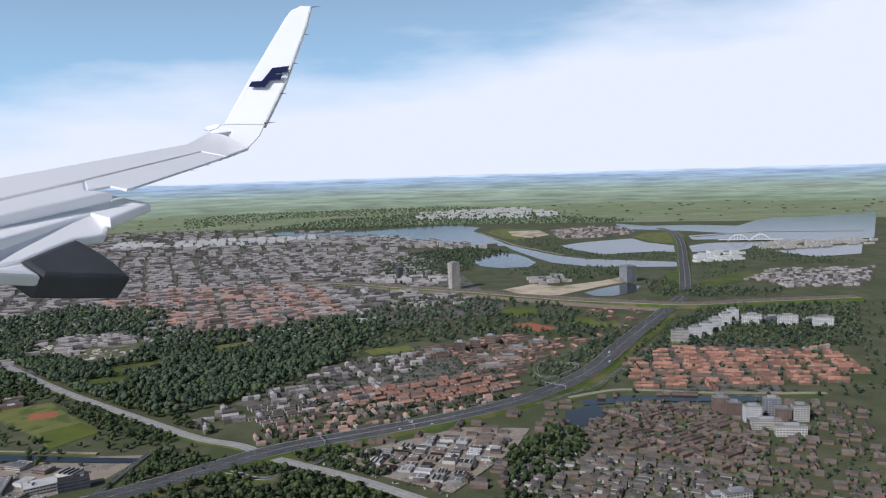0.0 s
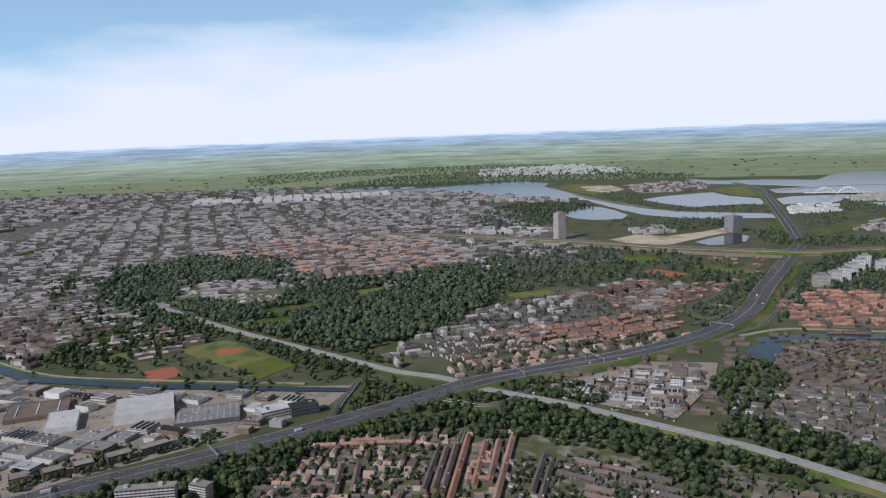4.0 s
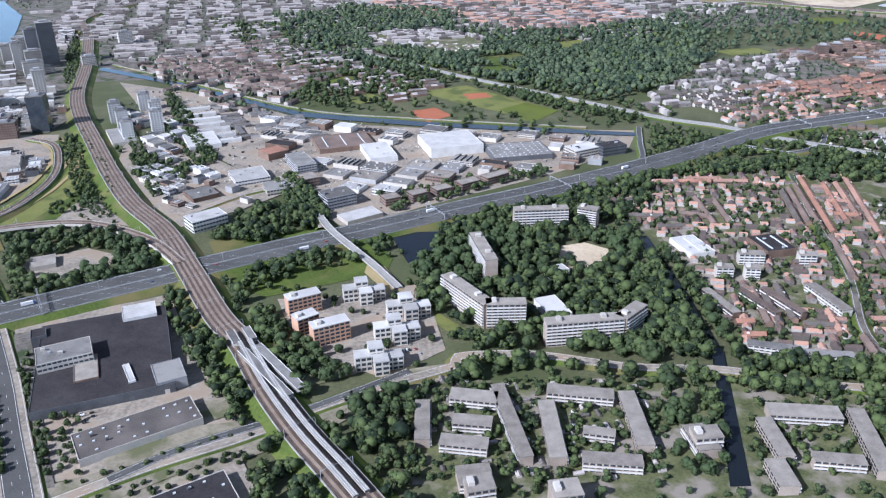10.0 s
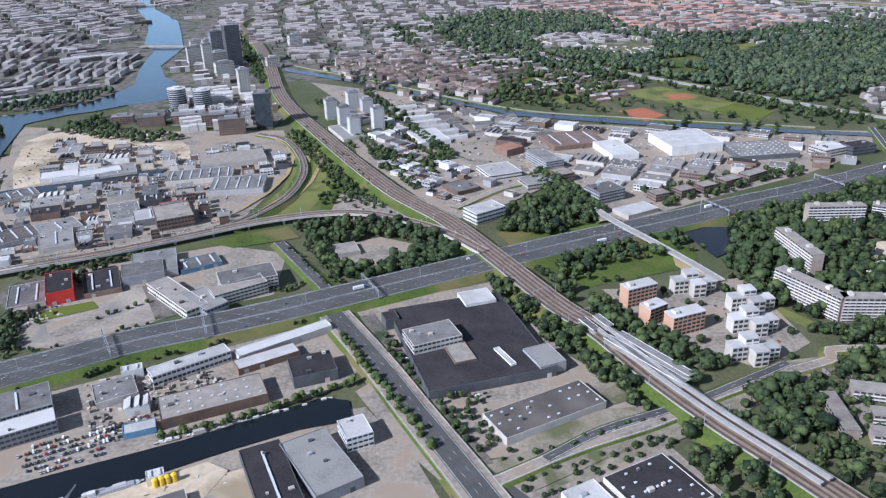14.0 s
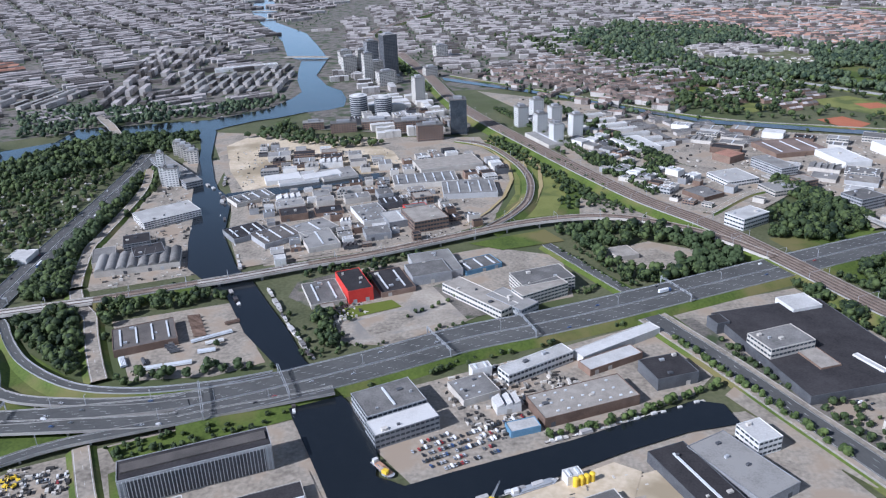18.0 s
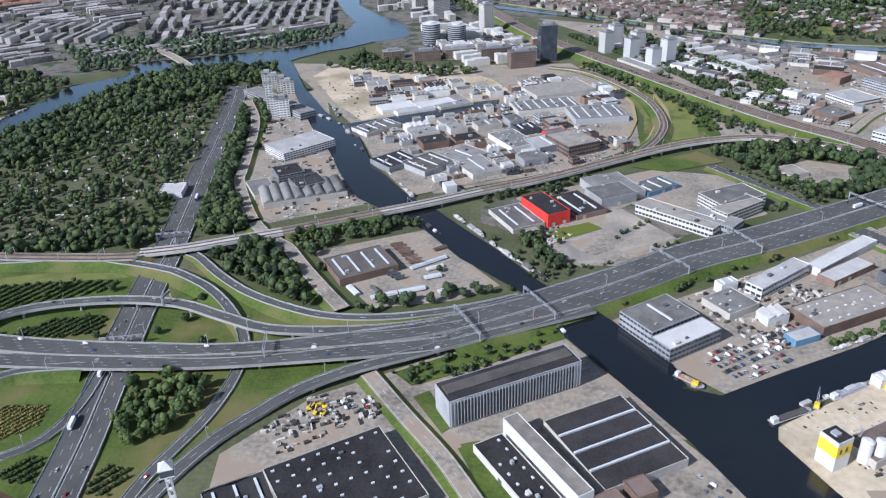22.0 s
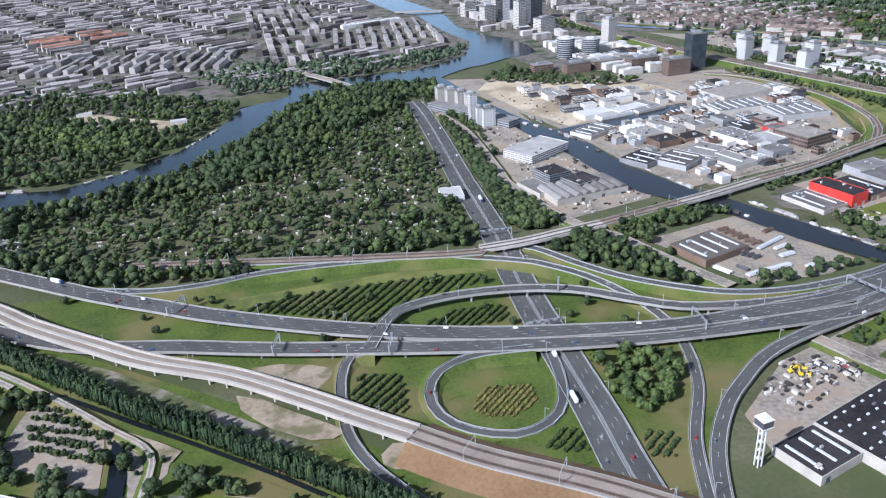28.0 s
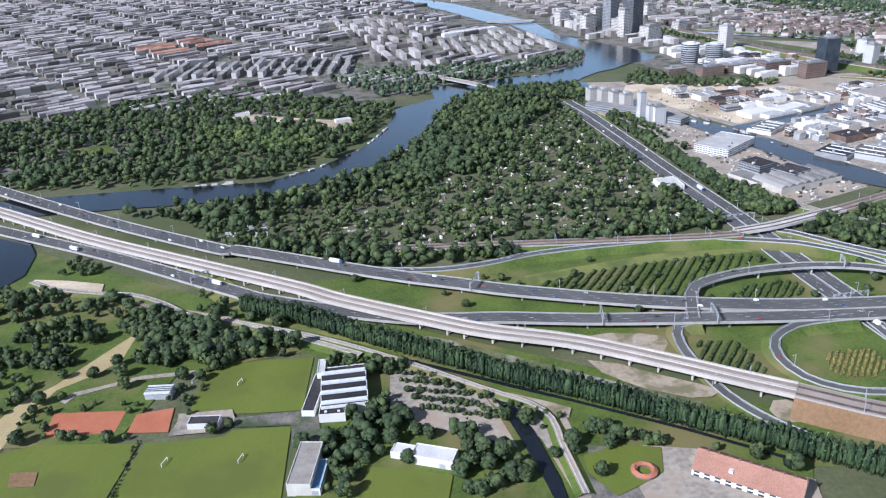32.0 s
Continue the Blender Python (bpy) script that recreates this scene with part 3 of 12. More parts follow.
def forest(name, x, y, h, lod, mat, label, category="trees", trunks=False, spread=1.0):
    """Many trees as one mesh."""
    if len(x) == 0:
        return None
    rng = np.random.default_rng(len(x))
    which = rng.integers(0, len(PROTO[lod]), len(x))
    vs, fs, base = [], [], 0
    for k, (pv, pf) in enumerate(PROTO[lod]):
        ids = np.where(which == k)[0]
        if len(ids) == 0:
            continue
        a = rng.uniform(0, 6.28, len(ids))
        c, s = np.cos(a), np.sin(a)
        wide = (h[ids] * rng.uniform(0.85, 1.2, len(ids)) * spread)[:, None]
        px = (pv[None, :, 0] * c[:, None] - pv[None, :, 1] * s[:, None]) * wide + x[ids, None]
        py = (pv[None, :, 0] * s[:, None] + pv[None, :, 1] * c[:, None]) * wide + y[ids, None]
        pz = (pv[None, :, 2] - 0.05) * h[ids, None]
        v = np.stack([px, py, pz], -1).reshape(-1, 3)
        f = (pf[None] + (np.arange(len(ids)) * len(pv))[:, None, None]).reshape(-1, 3) + base
        vs.append(v)
        fs.append(f)
        base += len(v)
    if trunks:
        n = len(x)
        ang = np.linspace(0, 2 * np.pi, 6)[:-1]
        r0, r1 = 0.035 * h[:, None], 0.018 * h[:, None]
        lo = np.stack([x[:, None] + r0 * np.cos(ang), y[:, None] + r0 * np.sin(ang), np.zeros((n, 5))], -1)
        hi = np.stack([x[:, None] + r1 * np.cos(ang), y[:, None] + r1 * np.sin(ang), np.repeat(h[:, None] * 0.5, 5, 1)], -1)
        tv = np.concatenate([lo, hi], 1).reshape(-1, 3)
        i = np.arange(5)
        j = (i + 1) % 5
        tf = np.concatenate([np.stack([i, j, j + 5], 1), np.stack([i, j + 5, i + 5], 1)])
        tf = (tf[None] + (np.arange(n) * 10)[:, None, None]).reshape(-1, 3) + base
        vs.append(tv)
        index = np.r_[np.zeros(sum(len(q) for q in fs), dtype=int), np.ones(len(tf), dtype=int)]
        fs.append(tf)
        ob = link_mesh(name, np.vstack(vs), np.vstack(fs), [mat, BARK], None, index)
    else:
        ob = link_mesh(name, np.vstack(vs), np.vstack(fs), mat)
    return tagged(ob, label, category, kind="stuff")


def scatter(ring, spacing, rng, gap=0.3):
    ring = np.array(ring, dtype=float)
    lo, hi = ring.min(0), ring.max(0)
    gx, gy = np.meshgrid(np.arange(lo[0], hi[0], spacing), np.arange(lo[1], hi[1], spacing))
    px = gx.ravel() + rng.uniform(-0.5, 0.5, gx.size) * spacing * 0.95
    py = gy.ravel() + rng.uniform(-0.5, 0.5, gx.size) * spacing * 0.95
    keep = inside(px, py, ring)
    px, py = px[keep], py[keep]
    keep = free(px, py, gap)
    return px[keep], py[keep]


WOODS = []
PARKS = []


def woods(pts, spacing, height, lod, label, mat=None, gap=0.8, thin=1.0, trunks=False, name="woodland", spread=1.0):
    """Notes a wood to be planted once roads and buildings stand."""
    if thin > 0.72:
        PARKS.append(np.array(pts, dtype=float))
    WOODS.append((pts, spacing, height, lod, label, mat or (LEAF_DISTANT_HAZED if lod == "dot" else LEAF_FAR_HAZED if lod in ("far", "park") else LEAF), gap, thin, trunks, name, spread))


def plant():
    for k, (pts, spacing, height, lod, label, mat, gap, thin, trunks, name, spread) in enumerate(WOODS):
        rng = np.random.default_rng(100 + k)
        x, y = scatter(pts, spacing, rng, gap)
        keep = rng.random(len(x)) < thin
        x, y = x[keep], y[keep]
        h = height * rng.uniform(0.6, 1.25, len(x))
        forest(name, x, y, h, lod, mat, label, trunks=trunks, spread=spread)


def tree_line(pts, spacing, height, lod, label, mat=None, width=0.0, name="tree_row", spread=1.0):
    line = smooth_line(pts, spacing)
    rng = np.random.default_rng(int(abs(line[0, 0] * 7 + line[0, 1])))
    sd = sides(line)
    n = max(1, int(width / spacing) + 1)
    p = np.vstack([line + sd * o for o in (np.linspace(-width / 2, width / 2, n) if n > 1 else [0.0])])
    p[:, :2] += rng.uniform(-0.3, 0.3, (len(p), 2)) * spacing
    forest(name, p[:, 0], p[:, 1], height * rng.uniform(0.75, 1.15, len(p)), lod, mat or LEAF, label, trunks=lod in ("near", "poplar"), spread=spread)


# ---- buildings ----
def ring_of(x, y, w, d, rot):
    c, s = math.cos(radians(rot)), math.sin(radians(rot))
    return np.array([(x + c * a - s * b, y + s * a + c * b) for a, b in ((-w / 2, -d / 2), (w / 2, -d / 2), (w / 2, d / 2), (-w / 2, d / 2))])


HALLS = [0]


def hall(x, y, w, d, rot, h, wall, roof, label, lights="", name="industrial_hall", bands=0, z=0.0, group="", category="building", doors=True):
    """A flat-roofed building: walls with parapet, recessed roof, window bands, doors, roof lights and vents."""
    BLOCKED.append(("ring", ring_of(x, y, w + 1.5, d + 1.5, rot), 0.0))
    HALLS[0] += 1
    h += 0.012 * (HALLS[0] % 23)
    root = thing(name, x, y, z, rot, label, category, group)
    rng = random.Random(int(x * 13 + y * 7))
    a, b, p = w / 2, d / 2, 0.25
    s = Soup()
    for (x0, y0), (x1, y1) in (((-a, -b), (a, -b)), ((a, -b), (a, b)), ((a, b), (-a, b)), ((-a, b), (-a, -b))):
        s.quad([(x0, y0, 0), (x1, y1, 0), (x1, y1, h), (x0, y0, h)])
        k = 1 - 2 * p / w, 1 - 2 * p / d
        xi0, yi0, xi1, yi1 = x0 * k[0], y0 * k[1], x1 * k[0], y1 * k[1]
        s.quad([(x0, y0, h), (x1, y1, h), (xi1, yi1, h), (xi0, yi0, h)])
        s.quad([(xi0, yi0, h), (xi1, yi1, h), (xi1, yi1, h - 0.3), (xi0, yi0, h - 0.3)])
    s.obj("wall", wall, root)
    r = Soup()
    r.quad([(-a + p, -b + p, h - 0.3), (a - p, -b + p, h - 0.3), (a - p, b - p, h - 0.3), (-a + p, b - p, h - 0.3)])
    roof_ob = r.obj("roof", roof, root)
    far_lights = Soup()

    def emit(piece):
        """Near roof lights are parts of their own, those of far halls are joined."""
        if y < 420:
            piece.obj("roof_light", SKYLIGHT, roof_ob)
            return
        for f in piece.f:
            far_lights.quad([piece.v[q] for q in f])

    g = Soup()
    for k in range(bands):
        z0 = h * (k + 0.35) / bands
        z1 = h * (k + 0.78) / bands
        for (x0, y0), (x1, y1), (nx, ny) in (((-a, -b), (a, -b), (0, -1)), ((a, -b), (a, b), (1, 0)), ((a, b), (-a, b), (0, 1)), ((-a, b), (-a, -b), (-1, 0))):
            length = math.hypot(x1 - x0, y1 - y0)
            n = max(1, int(length / 2.2))
            for i in range(n):
                u0, u1 = (i + 0.1) / n, (i + 0.9) / n
                q = [(x0 + (x1 - x0) * u + nx * 0.03, y0 + (y1 - y0) * u + ny * 0.03) for u in (u0, u1)]
                g.quad([(*q[0], z0), (*q[1], z0), (*q[1], z1), (*q[0], z1)])
    if bands:
        tagged(g.obj("glazing", GLASS, root), kind="stuff")
    if "fins" in lights:
        g = Soup()
        g.box(-0.14, 0, 0.8, 0.14, 0.5, h - 0.8)
        fin = None
        for sy in (-1, 1):
            n = int(w / 1.3)
            for i in range(n):
                at = pose(-a + w * (i + 0.5) / n, min(sy * b, sy * (b + 0.5)), 0)
                if fin is None:
                    fin = g.obj("fin", GALV, root)
                    fin.matrix_basis = at
                else:
                    shared("fin", fin.data, root, at)
        g = Soup()
        g.box(-a * 0.9, -b - 0.02, 0.6, a * 0.9, -b + 0.02, h - 1.4)
        g.obj("glass_front", WALL_DARK, root)
        g = Soup()
        g.box(-a * 0.95, -b * 0.35, h - 0.3, a * 0.95, b * 0.5, h + 0.5)
        g.obj("raised_roof", ROOF_DARK, root)
    if doors and not bands and y < 520:
        n = max(1, int(w / 7))
        for i in range(n):
            if rng.random() < 0.35:
                g = Soup()
                cx = -a + w * (i + 0.5) / n
                g.box(cx - 1.1, -b - 0.06, 0, cx + 1.1, -b + 0.02, min(2.4, h * 0.7))
                g.obj("loading_door", rng.choice([GALV, WALL_DARK, CREAM]), root)
    if "strip" in lights:
        n = max(2, int(w / 7)) if "many" in lights else max(1, int(w / 16))
        for i in range(n):
            g = Soup()
            cx = -a + w * (i + 0.5) / n
            g.box(cx - 0.45, -b * 0.75, h - 0.3, cx + 0.45, b * 0.75, h + 0.25)
            emit(g)
    if "across" in lights:
        n, half = (3, 0.4) if "few" in lights else (4, 1.0)
        for i in range(n):
            g = Soup()
            cy = -b + d * (i + (1 if "few" in lights else 0.35)) / (n + (1 if "few" in lights else 0))
            g.box(-a * 0.97, cy - half, h - 0.3, a * 0.97, cy + half, h + 0.4)
            emit(g)
    if "barrel" in lights:
        n = 8
        for i in range(n):
            x0, x1 = -a + w * i / n, -a + w * (i + 1) / n
            arc = [(x0 + (x1 - x0) * k / 8, h + 1.7 * math.sin(math.pi * k / 8)) for k in range(9)]
            g = Soup()
            for (xa, za), (xb, zb) in zip(arc, arc[1:]):
                g.quad([(xa, -b, za), (xb, -b, zb), (xb, b, zb), (xa, b, za)])
            g.quad([(q, -b, z) for q, z in arc])
            g.quad([(q, b, z) for q, z in arc[::-1]])
            g.obj("barrel_vault", roof, roof_ob)
    if "saw" in lights:
        n = max(3, int(w / 4.5))
        for i in range(n):
            x0, x1 = -a + w * i / n, -a + w * (i + 1) / n
            g = Soup()
            g.quad([(x0, -b, h), (x1, -b, h), (x1 - 0.4, -b, h + 1.5)])
            g.quad([(x1, b, h), (x0, b, h), (x1 - 0.4, b, h + 1.5)])
            g.quad([(x0, -b, h), (x1 - 0.4, -b, h + 1.5), (x1 - 0.4, b, h + 1.5), (x0, b, h)])
            g.quad([(x1 - 0.4, -b, h + 1.5), (x1, -b, h), (x1, b, h), (x1 - 0.4, b, h + 1.5)], 1)
            g.obj("sawtooth_bay", [roof, GLASS], roof_ob)
    if "dots" in lights:
        nx, ny = max(2, int(w / 5)), max(2, int(d / 5))
        for i in range(nx):
            for j in range(ny):
                if rng.random() < 0.75:
                    g = Soup()
                    cx, cy = -a + w * (i + 0.5) / nx, -b + d * (j + 0.5) / ny
                    g.box(cx - 0.55, cy - 0.4, h - 0.3, cx + 0.55, cy + 0.4, h + 0.15)
                    emit(g)
    for _ in range(min(3, int(w * d / 110)) if "plain" not in lights and y < 640 else 0):
        g = Soup()
        cx, cy, e = rng.uniform(-a * 0.8, a * 0.8), rng.uniform(-b * 0.8, b * 0.8), rng.uniform(0.5, 1.3)
        g.box(cx - e, cy - e * 0.7, h - 0.3, cx + e, cy + e * 0.7, h + rng.uniform(0.3, 1.0))
        g.obj("roof_unit", rng.choice([GALV, CREAM, WALL_DARK]), roof_ob)
    if far_lights.f:
        tagged(far_lights.obj("roof_light", SKYLIGHT, roof_ob), kind="stuff")
    return root


def flats(x, y, w, d, rot, h, storeys, wall, roof, label, name="apartment_block", group="", balconies=True, lift=True):
    """A slab of flats: body, storey balconies, windows, roof slab and lift housing."""
    BLOCKED.append(("ring", ring_of(x, y, w + 2, d + 3, rot), 0.0))
    root = thing(name, x, y, 0, rot, label, "apartment block", group)
    a, b = w / 2, d / 2
    s = Soup()
    s.box(-a, -b, 0, a, b, h)
    s.obj("wall", wall, root)
    r = Soup()
    r.box(-a - 0.2, -b - 0.2, h, a + 0.2, b + 0.2, h + 0.35)
    roof_ob = r.obj("roof", roof, root)
    step = h / storeys
    n = max(2, int(w / 2.6))
    g = Soup()
    for k in range(storeys):
        z0 = k * step
        for i in range(n):
            x0, x1 = -a + w * (i + 0.12) / n, -a + w * (i + 0.88) / n
            for sy in (-1, 1):
                yy = sy * (b + 0.03)
                q = [(x0, yy, z0 + step * 0.3), (x1, yy, z0 + step * 0.3), (x1, yy, z0 + step * 0.85), (x0, yy, z0 + step * 0.85)]
                g.quad(q if sy < 0 else q[::-1])
        if balconies and k:
            c = Soup()
            c.box(-a, -b - 0.75, z0 - 0.06, a, -b, z0 + 0.06, bottom=True)
            for i in range(n):
                x0, x1 = -a + w * (i + 0.04) / n, -a + w * (i + 0.96) / n
                c.box(x0, -b - 0.8, z0 - 0.06, x1, -b - 0.7, z0 + step * 0.36, bottom=True)
            c.obj("balcony", WHITE if wall is not WHITE else CREAM, root)
    tagged(g.obj("glazing", GLASS, root), kind="stuff")
    if lift:
        g = Soup()
        for u in ((-0.3,) if w < 25 else (-0.33, 0.25)):
            g.box(u * w - 1.2, -b * 0.4, h + 0.35, u * w + 1.2, b * 0.5, h + 1.9)
        g.obj("lift_housing", CREAM, roof_ob)
    return root


def tower(x, y, w, d, rot, h, wall, label, name="tower_block", storeys=0, group=""):
    """A high block with glass rows between spandrels and a plant room on the roof."""
    BLOCKED.append(("ring", ring_of(x, y, w + 2, d + 2, rot), 0.0))
    root = thing(name, x, y, 0, rot, label, "tower block", group)
    a, b = w / 2, d / 2
    s = Soup()
    s.box(-a, -b, 0, a, b, h)
    s.obj("wall", wall, root)
    n = storeys or max(4, int(h / 1.9))
    g = Soup()
    for k in range(n):
        z0, z1 = h * (k + 0.34) / n, h * (k + 0.76) / n
        for (x0, y0), (x1, y1), (nx, ny) in (((-a, -b), (a, -b), (0, -1)), ((a, -b), (a, b), (1, 0)), ((a, b), (-a, b), (0, 1)), ((-a, b), (-a, -b), (-1, 0))):
            m = max(2, int(math.hypot(x1 - x0, y1 - y0) / 2.4))
            for i in range(m):
                q = [(x0 + (x1 - x0) * u + nx * 0.04, y0 + (y1 - y0) * u + ny * 0.04) for u in ((i + 0.2) / m, (i + 0.8) / m)]
                g.quad([(*q[0], z0), (*q[1], z0), (*q[1], z1), (*q[0], z1)])
    tagged(g.obj("glazing", GLASS, root), kind="stuff")
    r = Soup()
    r.box(-a - 0.15, -b - 0.15, h, a + 0.15, b + 0.15, h + 0.5)
    roof_ob = r.obj("roof", ROOF_GREY, root)
    p = Soup()
    p.box(-a * 0.5, -b * 0.5, h + 0.5, a * 0.5, b * 0.5, h + 2.4)
    p.obj("plant_room", WALL_GREY, roof_ob)
    return root


def round_block(x, y, r, h, label):
    """A round office block: pale floor bands, ring glazing, roof and plant room."""
    BLOCKED.append(("ring", ring_of(x, y, 2 * r + 2, 2 * r + 2, 0), 0.0))
    root = thing("round_office", x, y, 0, 0, label, "office block", "round river offices")
    ring = [(math.cos(q), math.sin(q)) for q in np.linspace(0, 2 * math.pi, 29)[:-1]]

    def drum(name, r0, z0, z1, mat, parent, cap=False):
        s = Soup()
        for i in range(28):
            (xa, ya), (xb, yb) = ring[i], ring[(i + 1) % 28]
            s.quad([(xa * r0, ya * r0, z0), (xb * r0, yb * r0, z0), (xb * r0, yb * r0, z1), (xa * r0, ya * r0, z1)])
        if cap:
            s.quad([(p * r0, q * r0, z1) for p, q in ring])
        return s.obj(name, mat, parent)

    drum("glazing", r, 0, h, GLASS, root)
    for k in range(9):
        drum("floor_band", r + 0.12, h * k / 9, h * (k + 0.5) / 9, WALL_GREY, root)
    roof_ob = drum("roof", r + 0.3, h, h + 0.6, ROOF_LIGHT, root, True)
    drum("plant_room", r * 0.5, h + 0.6, h + 2.0, WHITE, roof_ob, True)


def terrace(x, y, length, depth, rot, eave, ridge, wall, roof, label, group=""):
    """A row of houses under one pitched roof, with chimneys, dormers and windows."""
    BLOCKED.append(("ring", ring_of(x, y, length + 0.6, depth + 0.8, rot), 0.0))
    root = thing("house_row", x, y, 0, rot, label, "houses", group)
    rng = random.Random(int(x * 11 + y * 5))
    a, b = length / 2, depth / 2
    s = Soup()
    s.quad([(-a, -b, 0), (a, -b, 0), (a, -b, eave), (-a, -b, eave)])
    s.quad([(a, b, 0), (-a, b, 0), (-a, b, eave), (a, b, eave)])
    s.quad([(a, -b, 0), (a, b, 0), (a, b, eave), (a, 0, ridge), (a, -b, eave)])
    s.quad([(-a, b, 0), (-a, -b, 0), (-a, -b, eave), (-a, 0, ridge), (-a, b, eave)])
    s.obj("wall", wall, root)
    o = 0.3
    dz = o * (ridge - eave) / b
    for sy in (-1, 1):
        r = Soup()
        lo, hi = (sy * (b + o), eave - dz), (0.0, ridge)
        q = [(-a - 0.1, *lo), (a + 0.1, *lo), (a + 0.1, *hi), (-a - 0.1, *hi)]
        q = [(i, j, k + 0.12) for i, j, k in q]
        r.quad(q if sy < 0 else q[::-1])
        r.quad([(p[0], p[1], p[2] - 0.16) for p in (q if sy > 0 else q[::-1])])
        r.quad([q[0], (q[0][0], q[0][1], q[0][2] - 0.16), (q[1][0], q[1][1], q[1][2] - 0.16), q[1]])
        r.obj("roof_slope", roof, root)
    n = max(2, round(length / 3.3))
    c, g = Soup(), Soup()
    for i in range(n):
        u = -a + length * (i + 0.5) / n
        c.box(u + length / n * 0.42, -0.3, ridge - 0.5, u + length / n * 0.42 + 0.4, 0.3, ridge + 0.75)
        for sy in (-1, 1):
            for z0 in (0.45, 1.9):
                if z0 + 1 < eave + 0.3:
                    q = [(u - 1.0, sy * (b + 0.02), z0), (u + 0.9, sy * (b + 0.02), z0), (u + 0.9, sy * (b + 0.02), z0 + 0.85), (u - 1.0, sy * (b + 0.02), z0 + 0.85)]
                    g.quad(q if sy < 0 else q[::-1])
    tagged(c.obj("chimney_row", BRICK, root), kind="stuff")
    tagged(g.obj("glazing", GLASS, root), kind="stuff")
    if rng.random() < 0.7:
        for i in range(n):
            if rng.random() < 0.12:
                u = -a + length * (i + 0.5) / n
                zz = eave + (ridge - eave) * 0.35
                e = Soup()
                e.box(u - 0.7, -b * 0.72, zz - 0.2, u + 0.7, -b * 0.2, zz + 0.85)
                e.obj("dormer", WHITE, root)
    return root


def boxes(name, x, y, w, d, rot, h, mats, label, gable=0.0, category="buildings"):
    """Many far buildings as one mesh: walls and roofs, flat or pitched."""
    n = len(x)
    if n == 0:
        return None
    c, s = np.cos(rot), np.sin(rot)
    co = np.array([(-1, -1, 0), (1, -1, 0), (1, 1, 0), (-1, 1, 0), (-1, -1, 1), (1, -1, 1), (1, 1, 1), (-1, 1, 1), (-1, 0, 1), (1, 0, 1)], dtype=float)
    px = co[None, :, 0] * w[:, None] / 2
    py = co[None, :, 1] * d[:, None] / 2
    pz = co[None, :, 2] * h[:, None]
    pz[:, 8:] += gable * d[:, None]
    v = np.stack([px * c[:, None] - py * s[:, None] + x[:, None], px * s[:, None] + py * c[:, None] + y[:, None], pz], -1)
    tri = [(0, 1, 5), (0, 5, 4), (1, 2, 6), (1, 6, 5), (2, 3, 7), (2, 7, 6), (3, 0, 4), (3, 4, 7), (4, 5, 9), (4, 9, 8), (6, 7, 8), (6, 8, 9)]
    kind = [0] * 8 + [1] * 4
    if gable:
        tri, kind = tri + [(5, 6, 9), (7, 4, 8)], kind + [0, 0]
    faces = (np.array(tri)[None] + (np.arange(n) * 10)[:, None, None]).reshape(-1, 3)
    ob = link_mesh(name, v.reshape(-1, 3), faces, mats, None, np.tile(kind, n))
    ob.data.polygons.foreach_set("use_smooth", np.zeros(len(ob.data.polygons), dtype=bool))
    return tagged(ob, label, category, kind="stuff")


def fill_rows(pts, rot, spacing, length, depth, eave, ridge, wall, roof, label, group, gap_share=0.12, jitter=0.15, cross=0.0, limit=400):
    """Rows of houses laid over a quarter, clear of roads and water."""
    ring = np.array(pts, dtype=float)
    rng = np.random.default_rng(int(abs(ring[0, 0])) + 3)
    c, s = math.cos(radians(rot)), math.sin(radians(rot))
    uv = np.stack([ring[:, 0] * c + ring[:, 1] * s, -ring[:, 0] * s + ring[:, 1] * c], 1)
    lo, hi = uv.min(0), uv.max(0)
    made = 0
    v = lo[1] + spacing / 2
    row = 0
    while v < hi[1]:
        u = lo[0] + rng.uniform(0, length * 0.5)
        row += 1
        while u < hi[0]:
            l = length * rng.uniform(0.55, 1.15)
            turn = 90 if rng.random() < cross else 0
            uu, vv = u + l / 2, v + rng.uniform(-1, 1) * spacing * jitter
            x, y = uu * c - vv * s, uu * s + vv * c
            test = ring_of(x, y, l, depth, rot + turn)
            tx, ty = np.r_[test[:, 0], x], np.r_[test[:, 1], y]
            if inside(tx, ty, ring).all() and free(tx, ty, 0.5).all() and rng.random() > gap_share and made < limit:
                terrace(x, y, l, depth, rot + turn, eave * rng.uniform(0.9, 1.1), ridge * rng.uniform(0.95, 1.05), wall, roof[int(rng.integers(len(roof)))], label, group)
                made += 1
            u += l + rng.uniform(1.5, 4.5)
        v += spacing
    return made


